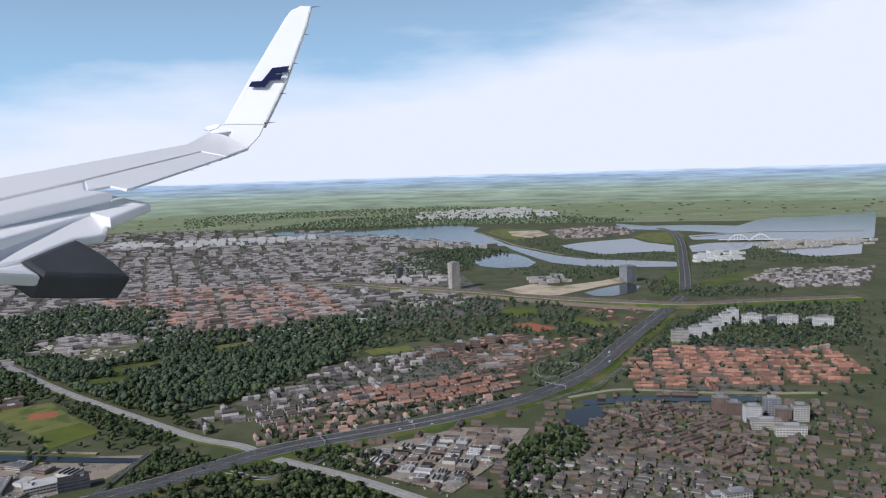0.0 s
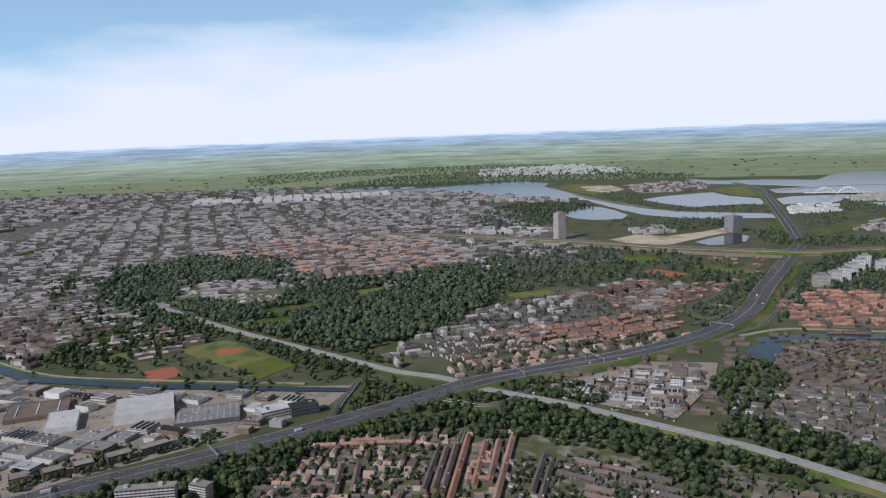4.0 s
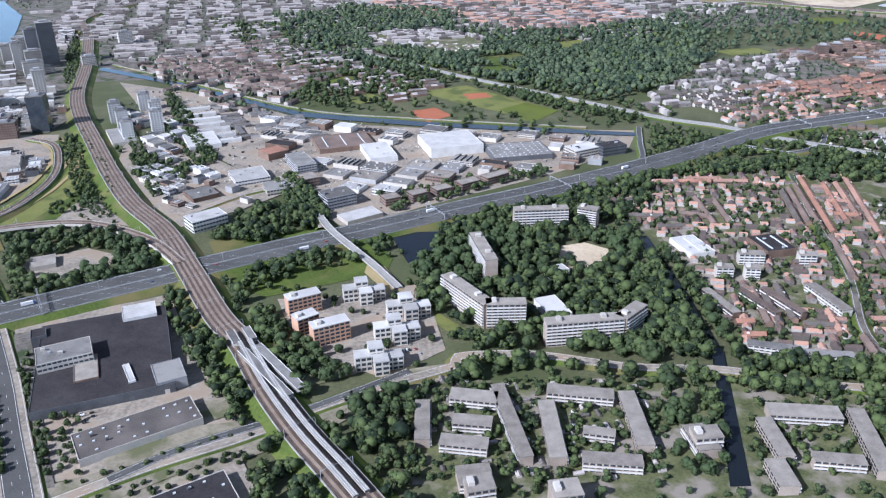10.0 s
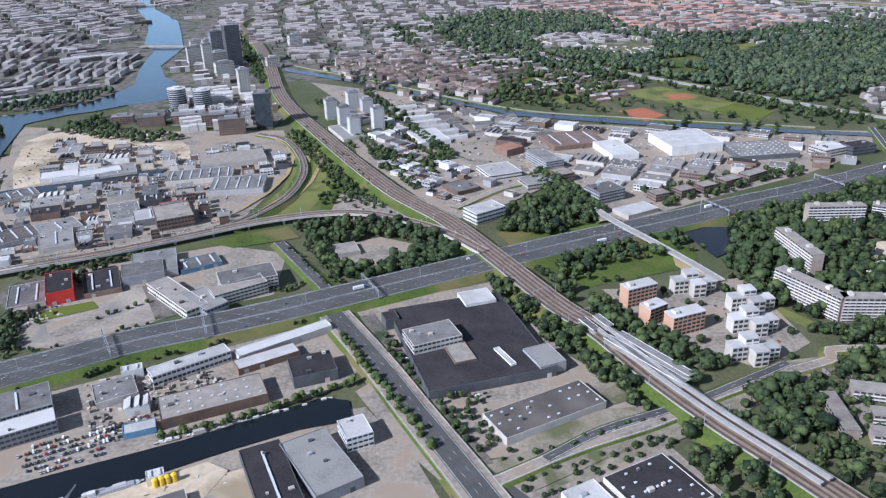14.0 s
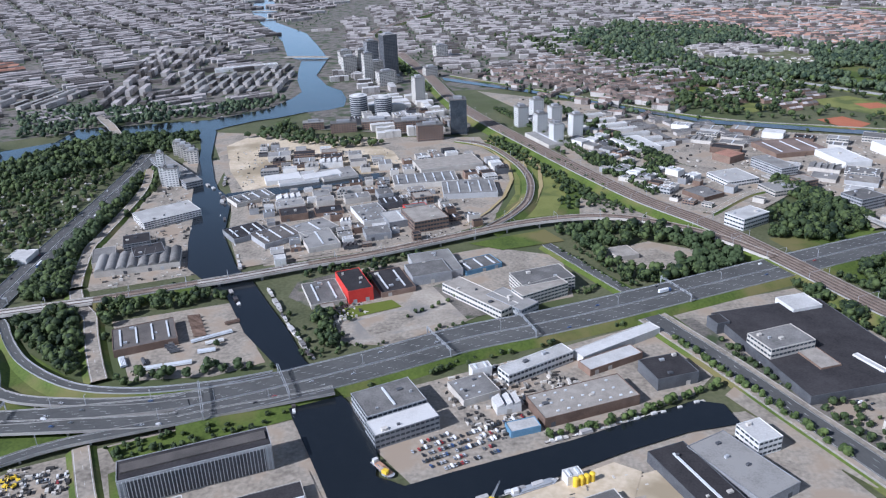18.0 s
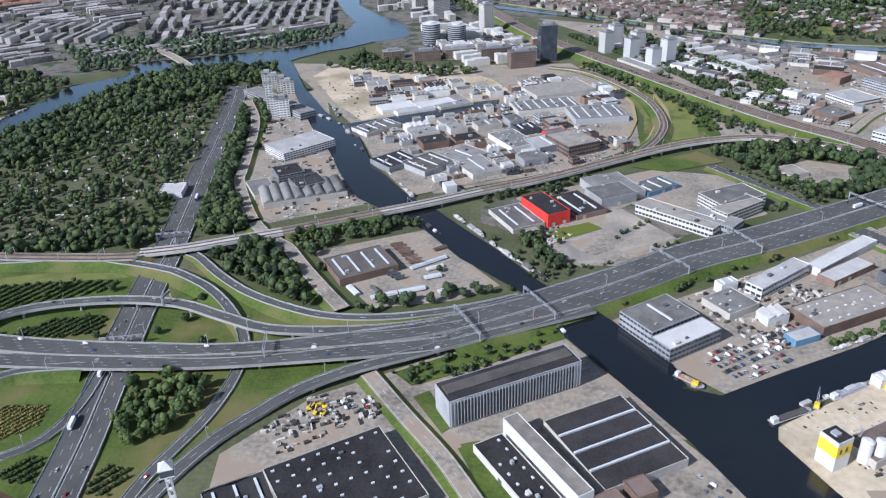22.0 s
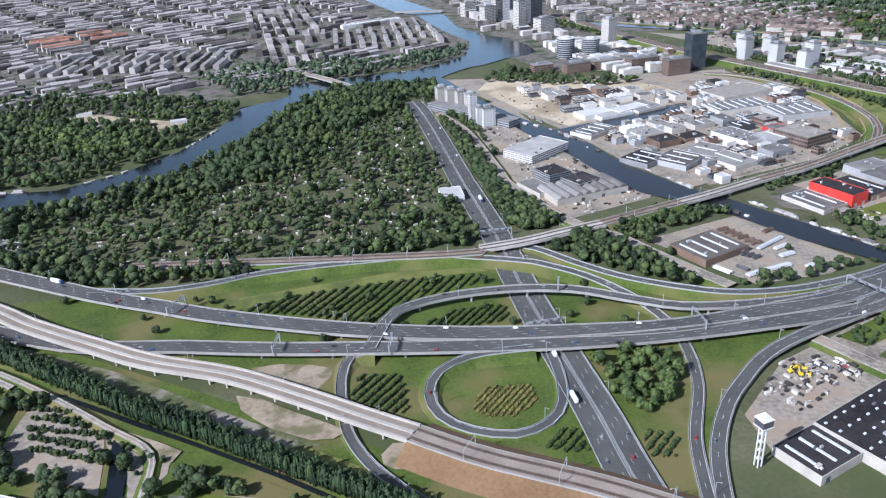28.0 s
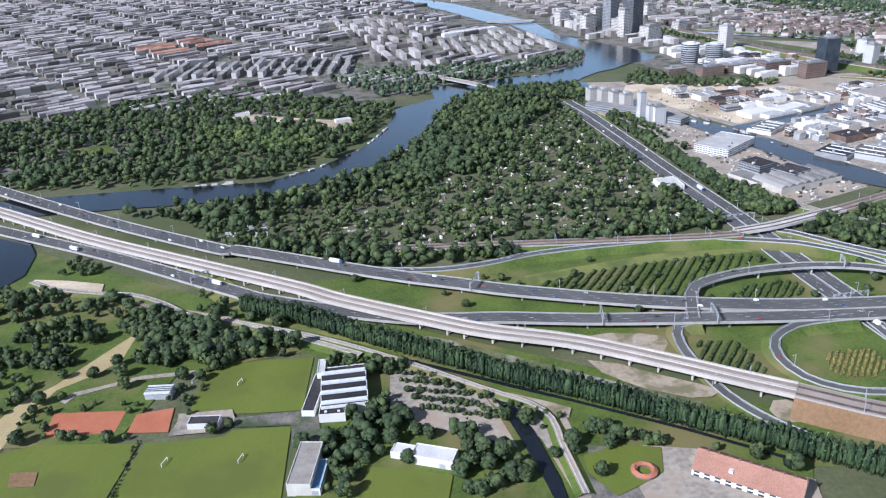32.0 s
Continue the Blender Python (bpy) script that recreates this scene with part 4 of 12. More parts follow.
def fill_far(pts, rot, spacing, length, depth, height, label, mats, gable=0.25, gap_share=0.1, name="far_houses", turn_share=0.1, gap=1.0, house=7.0):
    """The same for far quarters, joined: each row is split into single houses of uneven height."""
    ring = np.array(pts, dtype=float)
    rng = np.random.default_rng(int(abs(ring[0, 1])) + 11)
    c, s = math.cos(radians(rot)), math.sin(radians(rot))
    uv = np.stack([ring[:, 0] * c + ring[:, 1] * s, -ring[:, 0] * s + ring[:, 1] * c], 1)
    lo, hi = uv.min(0), uv.max(0)
    gu, gv = np.meshgrid(np.arange(lo[0], hi[0], length * 1.12), np.arange(lo[1], hi[1], spacing))
    tidy = min(1.0, 16.0 / length)
    u = gu.ravel() + rng.uniform(-0.2, 0.2, gu.size) * length * tidy
    v = gv.ravel() + rng.uniform(-0.15, 0.15, gu.size) * spacing * tidy
    x, y = u * c - v * s, u * s + v * c
    keep = inside(x, y, ring) & (rng.random(len(x)) > gap_share)
    x, y = x[keep], y[keep]
    keep = free(x, y, gap)
    x, y = x[keep], y[keep]
    n = len(x)
    w = length * rng.uniform(0.6, 1.05, n)
    d = depth * rng.uniform(0.8, 1.2, n)
    t = np.where(rng.random(n) < turn_share, math.pi / 2, 0.0) + radians(rot)
    h = height * rng.uniform(0.75, 1.25, n)
    m = np.maximum(1, np.round(w / house)).astype(int)
    row = np.repeat(np.arange(n), m)
    at = np.arange(len(row)) - np.repeat(np.cumsum(m) - m, m)
    off = (at + 0.5) / m[row] * w[row] - w[row] / 2
    x, y = x[row] + np.cos(t[row]) * off, y[row] + np.sin(t[row]) * off
    k = len(row)
    return boxes(name, x, y, w[row] / m[row] * rng.uniform(0.95, 1.0, k), d[row] * rng.uniform(0.92, 1.08, k), t[row], h[row] * rng.uniform(0.92, 1.08, k), mats, label, gable)


def fill_halls(pts, rot, cell, label, group, count=60, hmin=2.5, hmax=5.5, share=0.85):
    """Sheds and small works over an industrial quarter, each a thing of its own."""
    ring = np.array(pts, dtype=float)
    rng = np.random.default_rng(int(abs(ring[0, 0])) + 29)
    c, s = math.cos(radians(rot)), math.sin(radians(rot))
    uv = np.stack([ring[:, 0] * c + ring[:, 1] * s, -ring[:, 0] * s + ring[:, 1] * c], 1)
    lo, hi = uv.min(0), uv.max(0)
    made = 0
    for v in np.arange(lo[1] + cell / 2, hi[1], cell):
        for u in np.arange(lo[0] + cell / 2, hi[0], cell * 1.25):
            if rng.random() > share or made >= count:
                continue
            w, d = cell * rng.uniform(0.6, 1.12), cell * rng.uniform(0.45, 0.85)
            uu, vv = u + rng.uniform(-1, 1) * cell * 0.08, v + rng.uniform(-1, 1) * cell * 0.08
            x, y = uu * c - vv * s, uu * s + vv * c
            test = ring_of(x, y, w, d, rot)
            tx, ty = np.r_[test[:, 0], x], np.r_[test[:, 1], y]
            if not (inside(tx, ty, ring).all() and free(tx, ty, 0.5).all()):
                continue
            k = int(rng.integers(0, 10))
            roof = (ROOF_GREY, ROOF_GREY, ROOF_TAR, ROOF_LIGHT, ROOF_GRAVEL, ROOF_GREY, ROOF_TAR, ROOF_LIGHT, ROOF_GRAVEL, ROOF_GREY)[k]
            wall = (WALL_GREY, CREAM, BRICK, WHITE, WALL_GREY, CREAM, WALL_DARK, WHITE, BRICK, CREAM)[k]
            lights = ("", "strip many", "dots", "", "strip", "saw", "", "strip", "", "dots")[int(rng.integers(0, 10))]
            word = ("grey", "cream", "brick", "white", "pale grey", "cream", "dark", "white", "brown brick", "cream")[k]
            hall(x, y, w, d, rot, rng.uniform(hmin, hmax), wall, roof, word + " " + label, lights, group=group, bands=int(rng.integers(0, 5) == 0) * 2)
            made += 1
    return made


# ---- vehicles, boats and street furniture ----
def car_meshes(paint, long=2.4, high=0.8, van=False):
    w = 1.0
    body = Soup()
    k = long / 2
    body.box(-k, -w / 2, 0.16, k, w / 2, high * 0.6)
    cab = Soup()
    z0, z1 = high * 0.6, high
    a0, a1, t0, t1 = (-k * 0.98, k * 0.75, -k * 0.95, k * 0.55) if van else (-k * 0.8, k * 0.5, -k * 0.55, k * 0.2)
    lo = [(a0, -w * 0.46), (a1, -w * 0.46), (a1, w * 0.46), (a0, w * 0.46)]
    hi = [(t0, -w * 0.4), (t1, -w * 0.4), (t1, w * 0.4), (t0, w * 0.4)]
    for i in range(4):
        j = (i + 1) % 4
        cab.quad([(*lo[i], z0), (*lo[j], z0), (*hi[j], z1), (*hi[i], z1)], 1)
    cab.quad([(*p, z1) for p in hi], 0)
    wheel = Soup()
    ring = [(0.2 * math.cos(q), 0.2 * math.sin(q)) for q in np.linspace(0, 2 * math.pi, 9)[:-1]]
    for i in range(8):
        (xa, za), (xb, zb) = ring[i], ring[(i + 1) % 8]
        wheel.quad([(xa, -0.07, za), (xb, -0.07, zb), (xb, 0.07, zb), (xa, 0.07, za)])
    wheel.quad([(p, -0.07, q) for p, q in ring])
    wheel.quad([(p, 0.07, q) for p, q in reversed(ring)])
    return body, cab, wheel


CAR_PROTO = []


def car_protos():
    words = ("white", "black", "silver", "grey", "dark blue", "red")
    for i, paint in enumerate(CARS):
        van = i in (0,)
        root = thing("car", 0, 0, -500, 0, words[i] + (" van on the paved ground" if van else " car on the paved ground"), "van" if van else "car", "cars")
        body, cab, wheel = car_meshes(paint, 2.7 if van else 2.35, 1.15 if van else 0.8, van)
        for soup in (body, cab):
            soup.v = [(0.84 * p, 0.84 * q, 0.9 * r) for p, q, r in soup.v]
        body.obj("body", paint, root)
        cab.obj("cabin", [paint, paint if van else GLASS], root)
        gear = Soup()
        for x, y in ((0.75, 0.45), (0.75, -0.45), (-0.75, 0.45), (-0.75, -0.45)):
            for f in wheel.f:
                gear.quad([(wheel.v[q][0] + 0.84 * x, wheel.v[q][1] + 0.84 * y, wheel.v[q][2] + 0.2) for q in f])
        tagged(gear.obj("running_gear", RUBBER, root), kind="stuff")
        CAR_PROTO.append(root)


def park_car(x, y, z, rot, k):
    root = CAR_PROTO[k]
    if root.location.z < -400:
        root.matrix_basis = pose(x, y, z, 0, 0, rot)
        return root
    return copy_thing(root, pose(x, y, z, 0, 0, rot))


def traffic(line, offsets, spacing, seed, dz=0.03, lorry=0.09):
    """Cars standing on the lanes of a road."""
    rng = random.Random(seed)
    sd = sides(line)
    run = np.r_[0, np.cumsum(np.linalg.norm(np.diff(line[:, :2], axis=0), axis=1))]
    for o, way in offsets:
        at = rng.uniform(0, spacing)
        while at < run[-1]:
            i = min(int(np.searchsorted(run, at)), len(line) - 2)
            d = line[i + 1] - line[i]
            p = line[i] + sd[i] * o
            rot = math.degrees(math.atan2(d[1], d[0])) + (0 if way > 0 else 180)
            if rng.random() < lorry:
                lorry_at(p[0], p[1], p[2] + dz, rot, rng)
            else:
                park_car(p[0], p[1], p[2] + dz, rot, rng.choice([0, 1, 2, 2, 3, 3, 4, 5, 1]))
            at += spacing * rng.uniform(0.5, 1.8)


LORRY = []


def lorry_at(x, y, z, rot, rng):
    if not LORRY:
        root = thing("lorry", 0, 0, 0, 0, "white articulated lorry with box trailer", "lorry", "lorries")
        s = Soup()
        s.box(-4.2, -0.68, 0.45, 2.0, 0.68, 2.2, bottom=True)
        s.obj("trailer", CARS[0], root)
        s = Soup()
        s.box(2.25, -0.65, 0.3, 3.5, 0.65, 1.8, bottom=True)
        s.obj("cab", CARS[4], root)
        s = Soup()
        s.box(3.5, -0.58, 1.1, 3.53, 0.58, 1.65)
        s.obj("windscreen", GLASS, root)
        for wx in (-3.6, -2.9, 2.8):
            for wy in (-0.6, 0.6):
                w = Soup()
                ring = [(0.28 * math.cos(q), 0.28 * math.sin(q)) for q in np.linspace(0, 2 * math.pi, 9)[:-1]]
                for i in range(8):
                    (xa, za), (xb, zb) = ring[i], ring[(i + 1) % 8]
                    w.quad([(wx + xa, wy - 0.1, 0.28 + za), (wx + xb, wy - 0.1, 0.28 + zb), (wx + xb, wy + 0.1, 0.28 + zb), (wx + xa, wy + 0.1, 0.28 + za)])
                w.obj("wheel", RUBBER, root)
        root.matrix_basis = pose(x, y, z, 0, 0, rot)
        LORRY.append(root)
        return root
    return copy_thing(LORRY[0], pose(x, y, z, 0, 0, rot))


def car_park(pts, rot, row_gap, share, seed, limit=80):
    """Parked cars in rows over a yard."""
    ring = np.array(pts, dtype=float)
    rng = random.Random(seed)
    c, s = math.cos(radians(rot)), math.sin(radians(rot))
    uv = np.stack([ring[:, 0] * c + ring[:, 1] * s, -ring[:, 0] * s + ring[:, 1] * c], 1)
    lo, hi = uv.min(0), uv.max(0)
    made = 0
    k = 0
    for v in np.arange(lo[1] + 1.5, hi[1], row_gap):
        k += 1
        for u in np.arange(lo[0] + 1, hi[0], 1.45):
            if rng.random() > share or made >= limit:
                continue
            x, y = u * c - v * s, u * s + v * c
            if inside(np.array([x]), np.array([y]), ring)[0] and free(np.array([x]), np.array([y]), 0.6)[0]:
                park_car(x, y, 0.4, rot + 90 + (180 if k % 2 else 0) + rng.uniform(-3, 3), rng.choice([0, 0, 0, 1, 1, 1, 2, 2, 3, 3, 1, 0, 2, 3, 0, 1, 4, 5]))
                made += 1


BOAT = []


def boat_at(x, y, rot, size, house):
    """A moored boat: hull with pointed bow, deck and cabin."""
    key = "houseboat" if house else "boat"
    for b in BOAT:
        if b["key"] == key:
            ob = copy_thing(b, pose(x, y, 0.3, 0, 0, rot))
            ob.scale = (size, size, size)
            return ob
    root = thing(key, 0, 0, 0, 0, "low houseboat with flat cabin moored at the bank" if house else "small motor boat moored at the quay", "boat", key + "s")
    root["key"] = key
    l, w = 4.0, 0.9 if not house else 1.3
    deck = [(-l, -w), (l * 0.55, -w), (l, 0), (l * 0.55, w), (-l, w)]
    s = Soup()
    for i in range(5):
        (xa, ya), (xb, yb) = deck[i], deck[(i + 1) % 5]
        s.quad([(xa * 0.95, ya * 0.8, -0.3), (xb * 0.95, yb * 0.8, -0.3), (xb, yb, 0.55), (xa, ya, 0.55)])
    s.quad([(p, q, 0.5) for p, q in deck], 1)
    s.obj("hull", [HULL, CREAM], root)
    c = Soup()
    if house:
        c.box(-l * 0.85, -w * 0.8, 0.5, l * 0.45, w * 0.8, 1.7)
    else:
        c.box(-l * 0.3, -w * 0.7, 0.5, l * 0.3, w * 0.7, 1.2)
    c.obj("cabin", HULL if house else WHITE, root)
    root.matrix_basis = pose(x, y, 0.3, 0, 0, rot)
    root.scale = (size, size, size)
    BOAT.append(root)
    return root


def moor(pts, count, seed, house=0.4):
    line = smooth_line(pts, 4.0)
    rng = random.Random(seed)
    for _ in range(count):
        i = rng.randrange(0, len(line) - 1)
        d = line[i + 1] - line[i]
        boat_at(line[i, 0] + rng.uniform(-0.4, 0.4), line[i, 1] + rng.uniform(-0.4, 0.4), math.degrees(math.atan2(d[1], d[0])) + rng.choice((0, 180)) + rng.uniform(-4, 4), rng.uniform(0.55, 1.15), rng.random() < house)


def gantry(x, y, z, rot, span):
    """A sign gantry over a carriageway: two posts, lattice beam, sign boards."""
    root = thing("sign_gantry", x, y, z, rot, "galvanised sign gantry over the motorway", "gantry", "sign gantries")
    for sx in (-1, 1):
        s = Soup()
        s.box(sx * span / 2 - 0.22, -0.22, 0, sx * span / 2 + 0.22, 0.22, 4.3)
        s.obj("post", GALV, root)
    s = Soup()
    for y0 in (-0.4, 0.4):
        for z0 in (3.6, 4.2):
            s.box(-span / 2, y0 - 0.08, z0 - 0.08, span / 2, y0 + 0.08, z0 + 0.08, bottom=True)
    n = int(span / 1.2)
    for i in range(n):
        u0, u1 = -span / 2 + span * i / n, -span / 2 + span * (i + 1) / n
        for y0 in (-0.4, 0.4):
            s.quad([(u0, y0, 3.6), (u0 + 0.15, y0, 3.6), (u1, y0, 4.2), (u1 - 0.15, y0, 4.2)])
    s.obj("lattice_beam", GALV, root)
    for u in (-0.3, -0.1, 0.12, 0.32):
        s = Soup()
        s.box(u * span - 0.7, -0.55, 3.3, u * span + 0.7, -0.45, 4.3, bottom=True)
        s.obj("sign_board", WALL_DARK, root)
    return root


LAMP = []


def lamp_at(x, y, z, rot):
    if not LAMP:
        root = thing("street_lamp", 0, 0, 0, 0, "tall grey street lamp with a single arm", "street lamp", "street lamps")
        s = Soup()
        s.box(-0.09, -0.09, 0, 0.09, 0.09, 5.4)
        s.obj("pole", GALV, root)
        s = Soup()
        s.box(-0.06, 0, 5.3, 0.06, 1.2, 5.42, bottom=True)
        s.obj("arm", GALV, root)
        s = Soup()
        s.box(-0.14, 1.1, 5.22, 0.14, 1.7, 5.4, bottom=True)
        s.obj("lamp_head", CREAM, root)
        root.matrix_basis = pose(x, y, z, 0, 0, rot)
        LAMP.append(root)
        return root
    return copy_thing(LAMP[0], pose(x, y, z, 0, 0, rot))


def lamps_along(line, offset, every, rot_add=0):
    sd = sides(line)
    for i in range(2, len(line) - 2, every):
        d = line[i + 1] - line[i]
        p = line[i] + sd[i] * offset
        lamp_at(p[0], p[1], p[2], math.degrees(math.atan2(d[1], d[0])) + (0 if offset > 0 else 180))


FINE = []


def tree_at(x, y, h, k=0, mat=None, label="broad-crowned deciduous tree on the grass"):
    """A single tree: tapered trunk with limbs, and a crown of many clumps and leaves."""
    while len(FINE) < 5:
        pv, pf = PROTO["fine"][len(FINE)]
        crown = link_mesh("crown", pv, pf, LEAF)
        s = Soup()
        levels = ((0, 0.035), (0.2, 0.026), (0.45, 0.016), (0.7, 0.006))
        for (z0, r0), (z1, r1) in zip(levels, levels[1:]):
            for i in range(7):
                a0, a1 = 6.2832 * i / 7, 6.2832 * (i + 1) / 7
                s.quad([(r0 * math.cos(a0), r0 * math.sin(a0), z0), (r0 * math.cos(a1), r0 * math.sin(a1), z0), (r1 * math.cos(a1), r1 * math.sin(a1), z1), (r1 * math.cos(a0), r1 * math.sin(a0), z1)])
        for i in range(5):
            a, z0 = 6.2832 * i / 5 + 0.3, 0.25 + 0.05 * i
            d = Vector((math.cos(a) * 0.24, math.sin(a) * 0.24, 0.2))
            side = Vector((-math.sin(a), math.cos(a), 0)) * 0.01
            o = Vector((0, 0, z0))
            s.quad([o - side, o + side, o + d])
            s.quad([o + Vector((0, 0, 0.016)), o - side, o + d])
        trunk = s.obj("trunk", BARK)
        FINE.append((crown.data, trunk.data))
        bpy.data.objects.remove(crown)
        bpy.data.objects.remove(trunk)
    c, t = FINE[k % 5]
    root = thing("tree", x, y, 0, (x * 37 + y * 17) % 360, label, "tree", "trees")
    shared("crown", c, root)
    shared("trunk", t, root)
    root.scale = (h * 1.05, h * 1.05, h)
    return root


def infill(pts, rot, spacing, length, depth, height, label, mats, gable=0.25, gap_share=0.3, name="far_houses"):
    """House rows on what the other quarters and woods leave open."""
    before = len(BLOCKED)
    for ring in PARKS:
        BLOCKED.append(("ring", ring, 0.0))
    fill_far(pts, rot, spacing, length, depth, height, label, mats, gable, gap_share, name, 0.25)
    del BLOCKED[before:]


def clutter(pts, count, seed, label, size=1.0, mats=None):
    """Stored goods, containers and vans over a yard, as one mesh."""
    ring = np.array(pts, dtype=float)
    rng = np.random.default_rng(seed)
    lo, hi = ring.min(0), ring.max(0)
    x, y = rng.uniform(lo[0], hi[0], count * 3), rng.uniform(lo[1], hi[1], count * 3)
    keep = inside(x, y, ring)
    x, y = x[keep], y[keep]
    keep = free(x, y, 0.4)
    x, y = x[keep][:count], y[keep][:count]
    n = len(x)
    w, d, h = size * rng.uniform(0.5, 3.4, n), size * rng.uniform(0.5, 1.4, n), size * rng.uniform(0.3, 1.5, n)
    rot = np.radians(22 + 90 * rng.integers(0, 2, n) + rng.uniform(-8, 8, n))
    boxes("stored_goods", x, y, w, d, rot, h, mats or [CLUTTER, CLUTTER], label, 0.0, "goods")


def hedges(pts, rot, spacing, length, seed, label, mat=None, height=1.5, step=0.55):
    """Parallel planted strips of low shrubs in grass."""
    ring = np.array(pts, dtype=float)
    rng = np.random.default_rng(seed)
    c, s = math.cos(radians(rot)), math.sin(radians(rot))
    uv = np.stack([ring[:, 0] * c + ring[:, 1] * s, -ring[:, 0] * s + ring[:, 1] * c], 1)
    lo, hi = uv.min(0), uv.max(0)
    us, vs = [], []
    for v in np.arange(lo[1], hi[1], spacing):
        for off in (-0.25, 0.25):
            u = np.arange(lo[0], hi[0], step)
            us.append(u + rng.uniform(-0.3, 0.3, len(u)))
            vs.append(v + off + rng.uniform(-0.22, 0.22, len(u)))
    u, v = np.concatenate(us), np.concatenate(vs)
    x, y = u * c - v * s, u * s + v * c
    keep = inside(x, y, ring) & free(x, y, 0.5) & (rng.random(len(x)) < 0.92)
    x, y = x[keep], y[keep]
    forest("hedge", x, y, height * rng.uniform(0.7, 1.3, len(x)), "far", mat or HEDGE, label, "hedge", spread=1.25)


def single_trees(pts, spacing, height, count, seed, label):
    """Trees that stand apart, each a thing of its own."""
    rng = np.random.default_rng(seed)
    x, y = scatter(pts, spacing, rng, 0.8)
    order = rng.permutation(len(x))[:count]
    for i in order:
        tree_at(float(x[i]), float(y[i]), float(height * rng.uniform(0.7, 1.2)), int(i), label=label)


def canopy(x, y, w, d, rot, z, label):
    """A station platform with its canopy on posts."""
    root = thing("platform", x, y, z, rot, label, "platform", "station platforms")
    s = Soup()
    s.box(-w / 2, -d / 2, 0, w / 2, d / 2, 0.5)
    s.obj("platform_slab", CONCRETE, root)
    s = Soup()
    s.box(-w / 2, -d / 2, 2.2, w / 2, d / 2, 2.45, bottom=True)
    s.obj("canopy_roof", ROOF_GREY, root)
    for sy in (-1, 1):
        s = Soup()
        s.box(-w / 2, sy * d / 2 - 0.12, 2.2, w / 2, sy * d / 2 + 0.12, 2.62, bottom=True)
        s.obj("canopy_edge", WHITE, root)
    n = max(2, int(w / 5))
    for i in range(n):
        s = Soup()
        u = -w / 2 + w * (i + 0.5) / n
        s.box(u - 0.12, -0.12, 0.5, u + 0.12, 0.12, 2.2)
        s.obj("post", GALV, root)


def tank(x, y, r, h, mat, label):
    """A round storage tank with domed top and rim."""
    root = thing("storage_tank", x, y, 0, 0, label, "tank", "yellow tanks")
    n = 16
    ring = [(r * math.cos(6.2832 * i / n), r * math.sin(6.2832 * i / n)) for i in range(n)]
    s = Soup()
    for i in range(n):
        (xa, ya), (xb, yb) = ring[i], ring[(i + 1) % n]
        s.quad([(xa, ya, 0), (xb, yb, 0), (xb, yb, h), (xa, ya, h)])
    s.obj("shell", mat, root)
    s = Soup()
    for i in range(n):
        (xa, ya), (xb, yb) = ring[i], ring[(i + 1) % n]
        s.quad([(xa * 1.04, ya * 1.04, h), (xb * 1.04, yb * 1.04, h), (xb * 0.5, yb * 0.5, h + r * 0.3), (xa * 0.5, ya * 0.5, h + r * 0.3)])
    s.quad([(p * 0.5, q * 0.5, h + r * 0.3) for p, q in ring])
    s.obj("lid", mat, root)


def excavator(x, y, rot, k):
    """A yellow digger: tracks, body, cab and folded boom."""
    root = thing("excavator", x, y, 0.3, rot, "yellow excavator parked on the works yard", "excavator", "yellow machines")
    for sy in (-0.6, 0.6):
        s = Soup()
        s.box(-1.1, sy - 0.2, 0, 1.1, sy + 0.2, 0.45)
        s.obj("track", RUBBER, root)
    s = Soup()
    s.box(-1.2, -0.75, 0.5, 0.8, 0.75, 1.25, bottom=True)
    s.obj("body", YELLOW, root)
    s = Soup()
    s.box(0.1, -0.7, 1.25, 0.8, -0.05, 1.95)
    s.obj("cab", GLASS, root)
    s = Soup()
    for a, b in (((0.7, 1.2), (2.2, 2.6)), ((2.2, 2.6), (3.1, 1.0))):
        s.quad([(a[0], 0.1, a[1]), (b[0], 0.1, b[1]), (b[0], 0.4, b[1]), (a[0], 0.4, a[1])])
        s.quad([(a[0], 0.1, a[1] - 0.3), (b[0], 0.1, b[1] - 0.3), (b[0], 0.1, b[1]), (a[0], 0.1, a[1])])
    s.obj("boom", YELLOW, root)


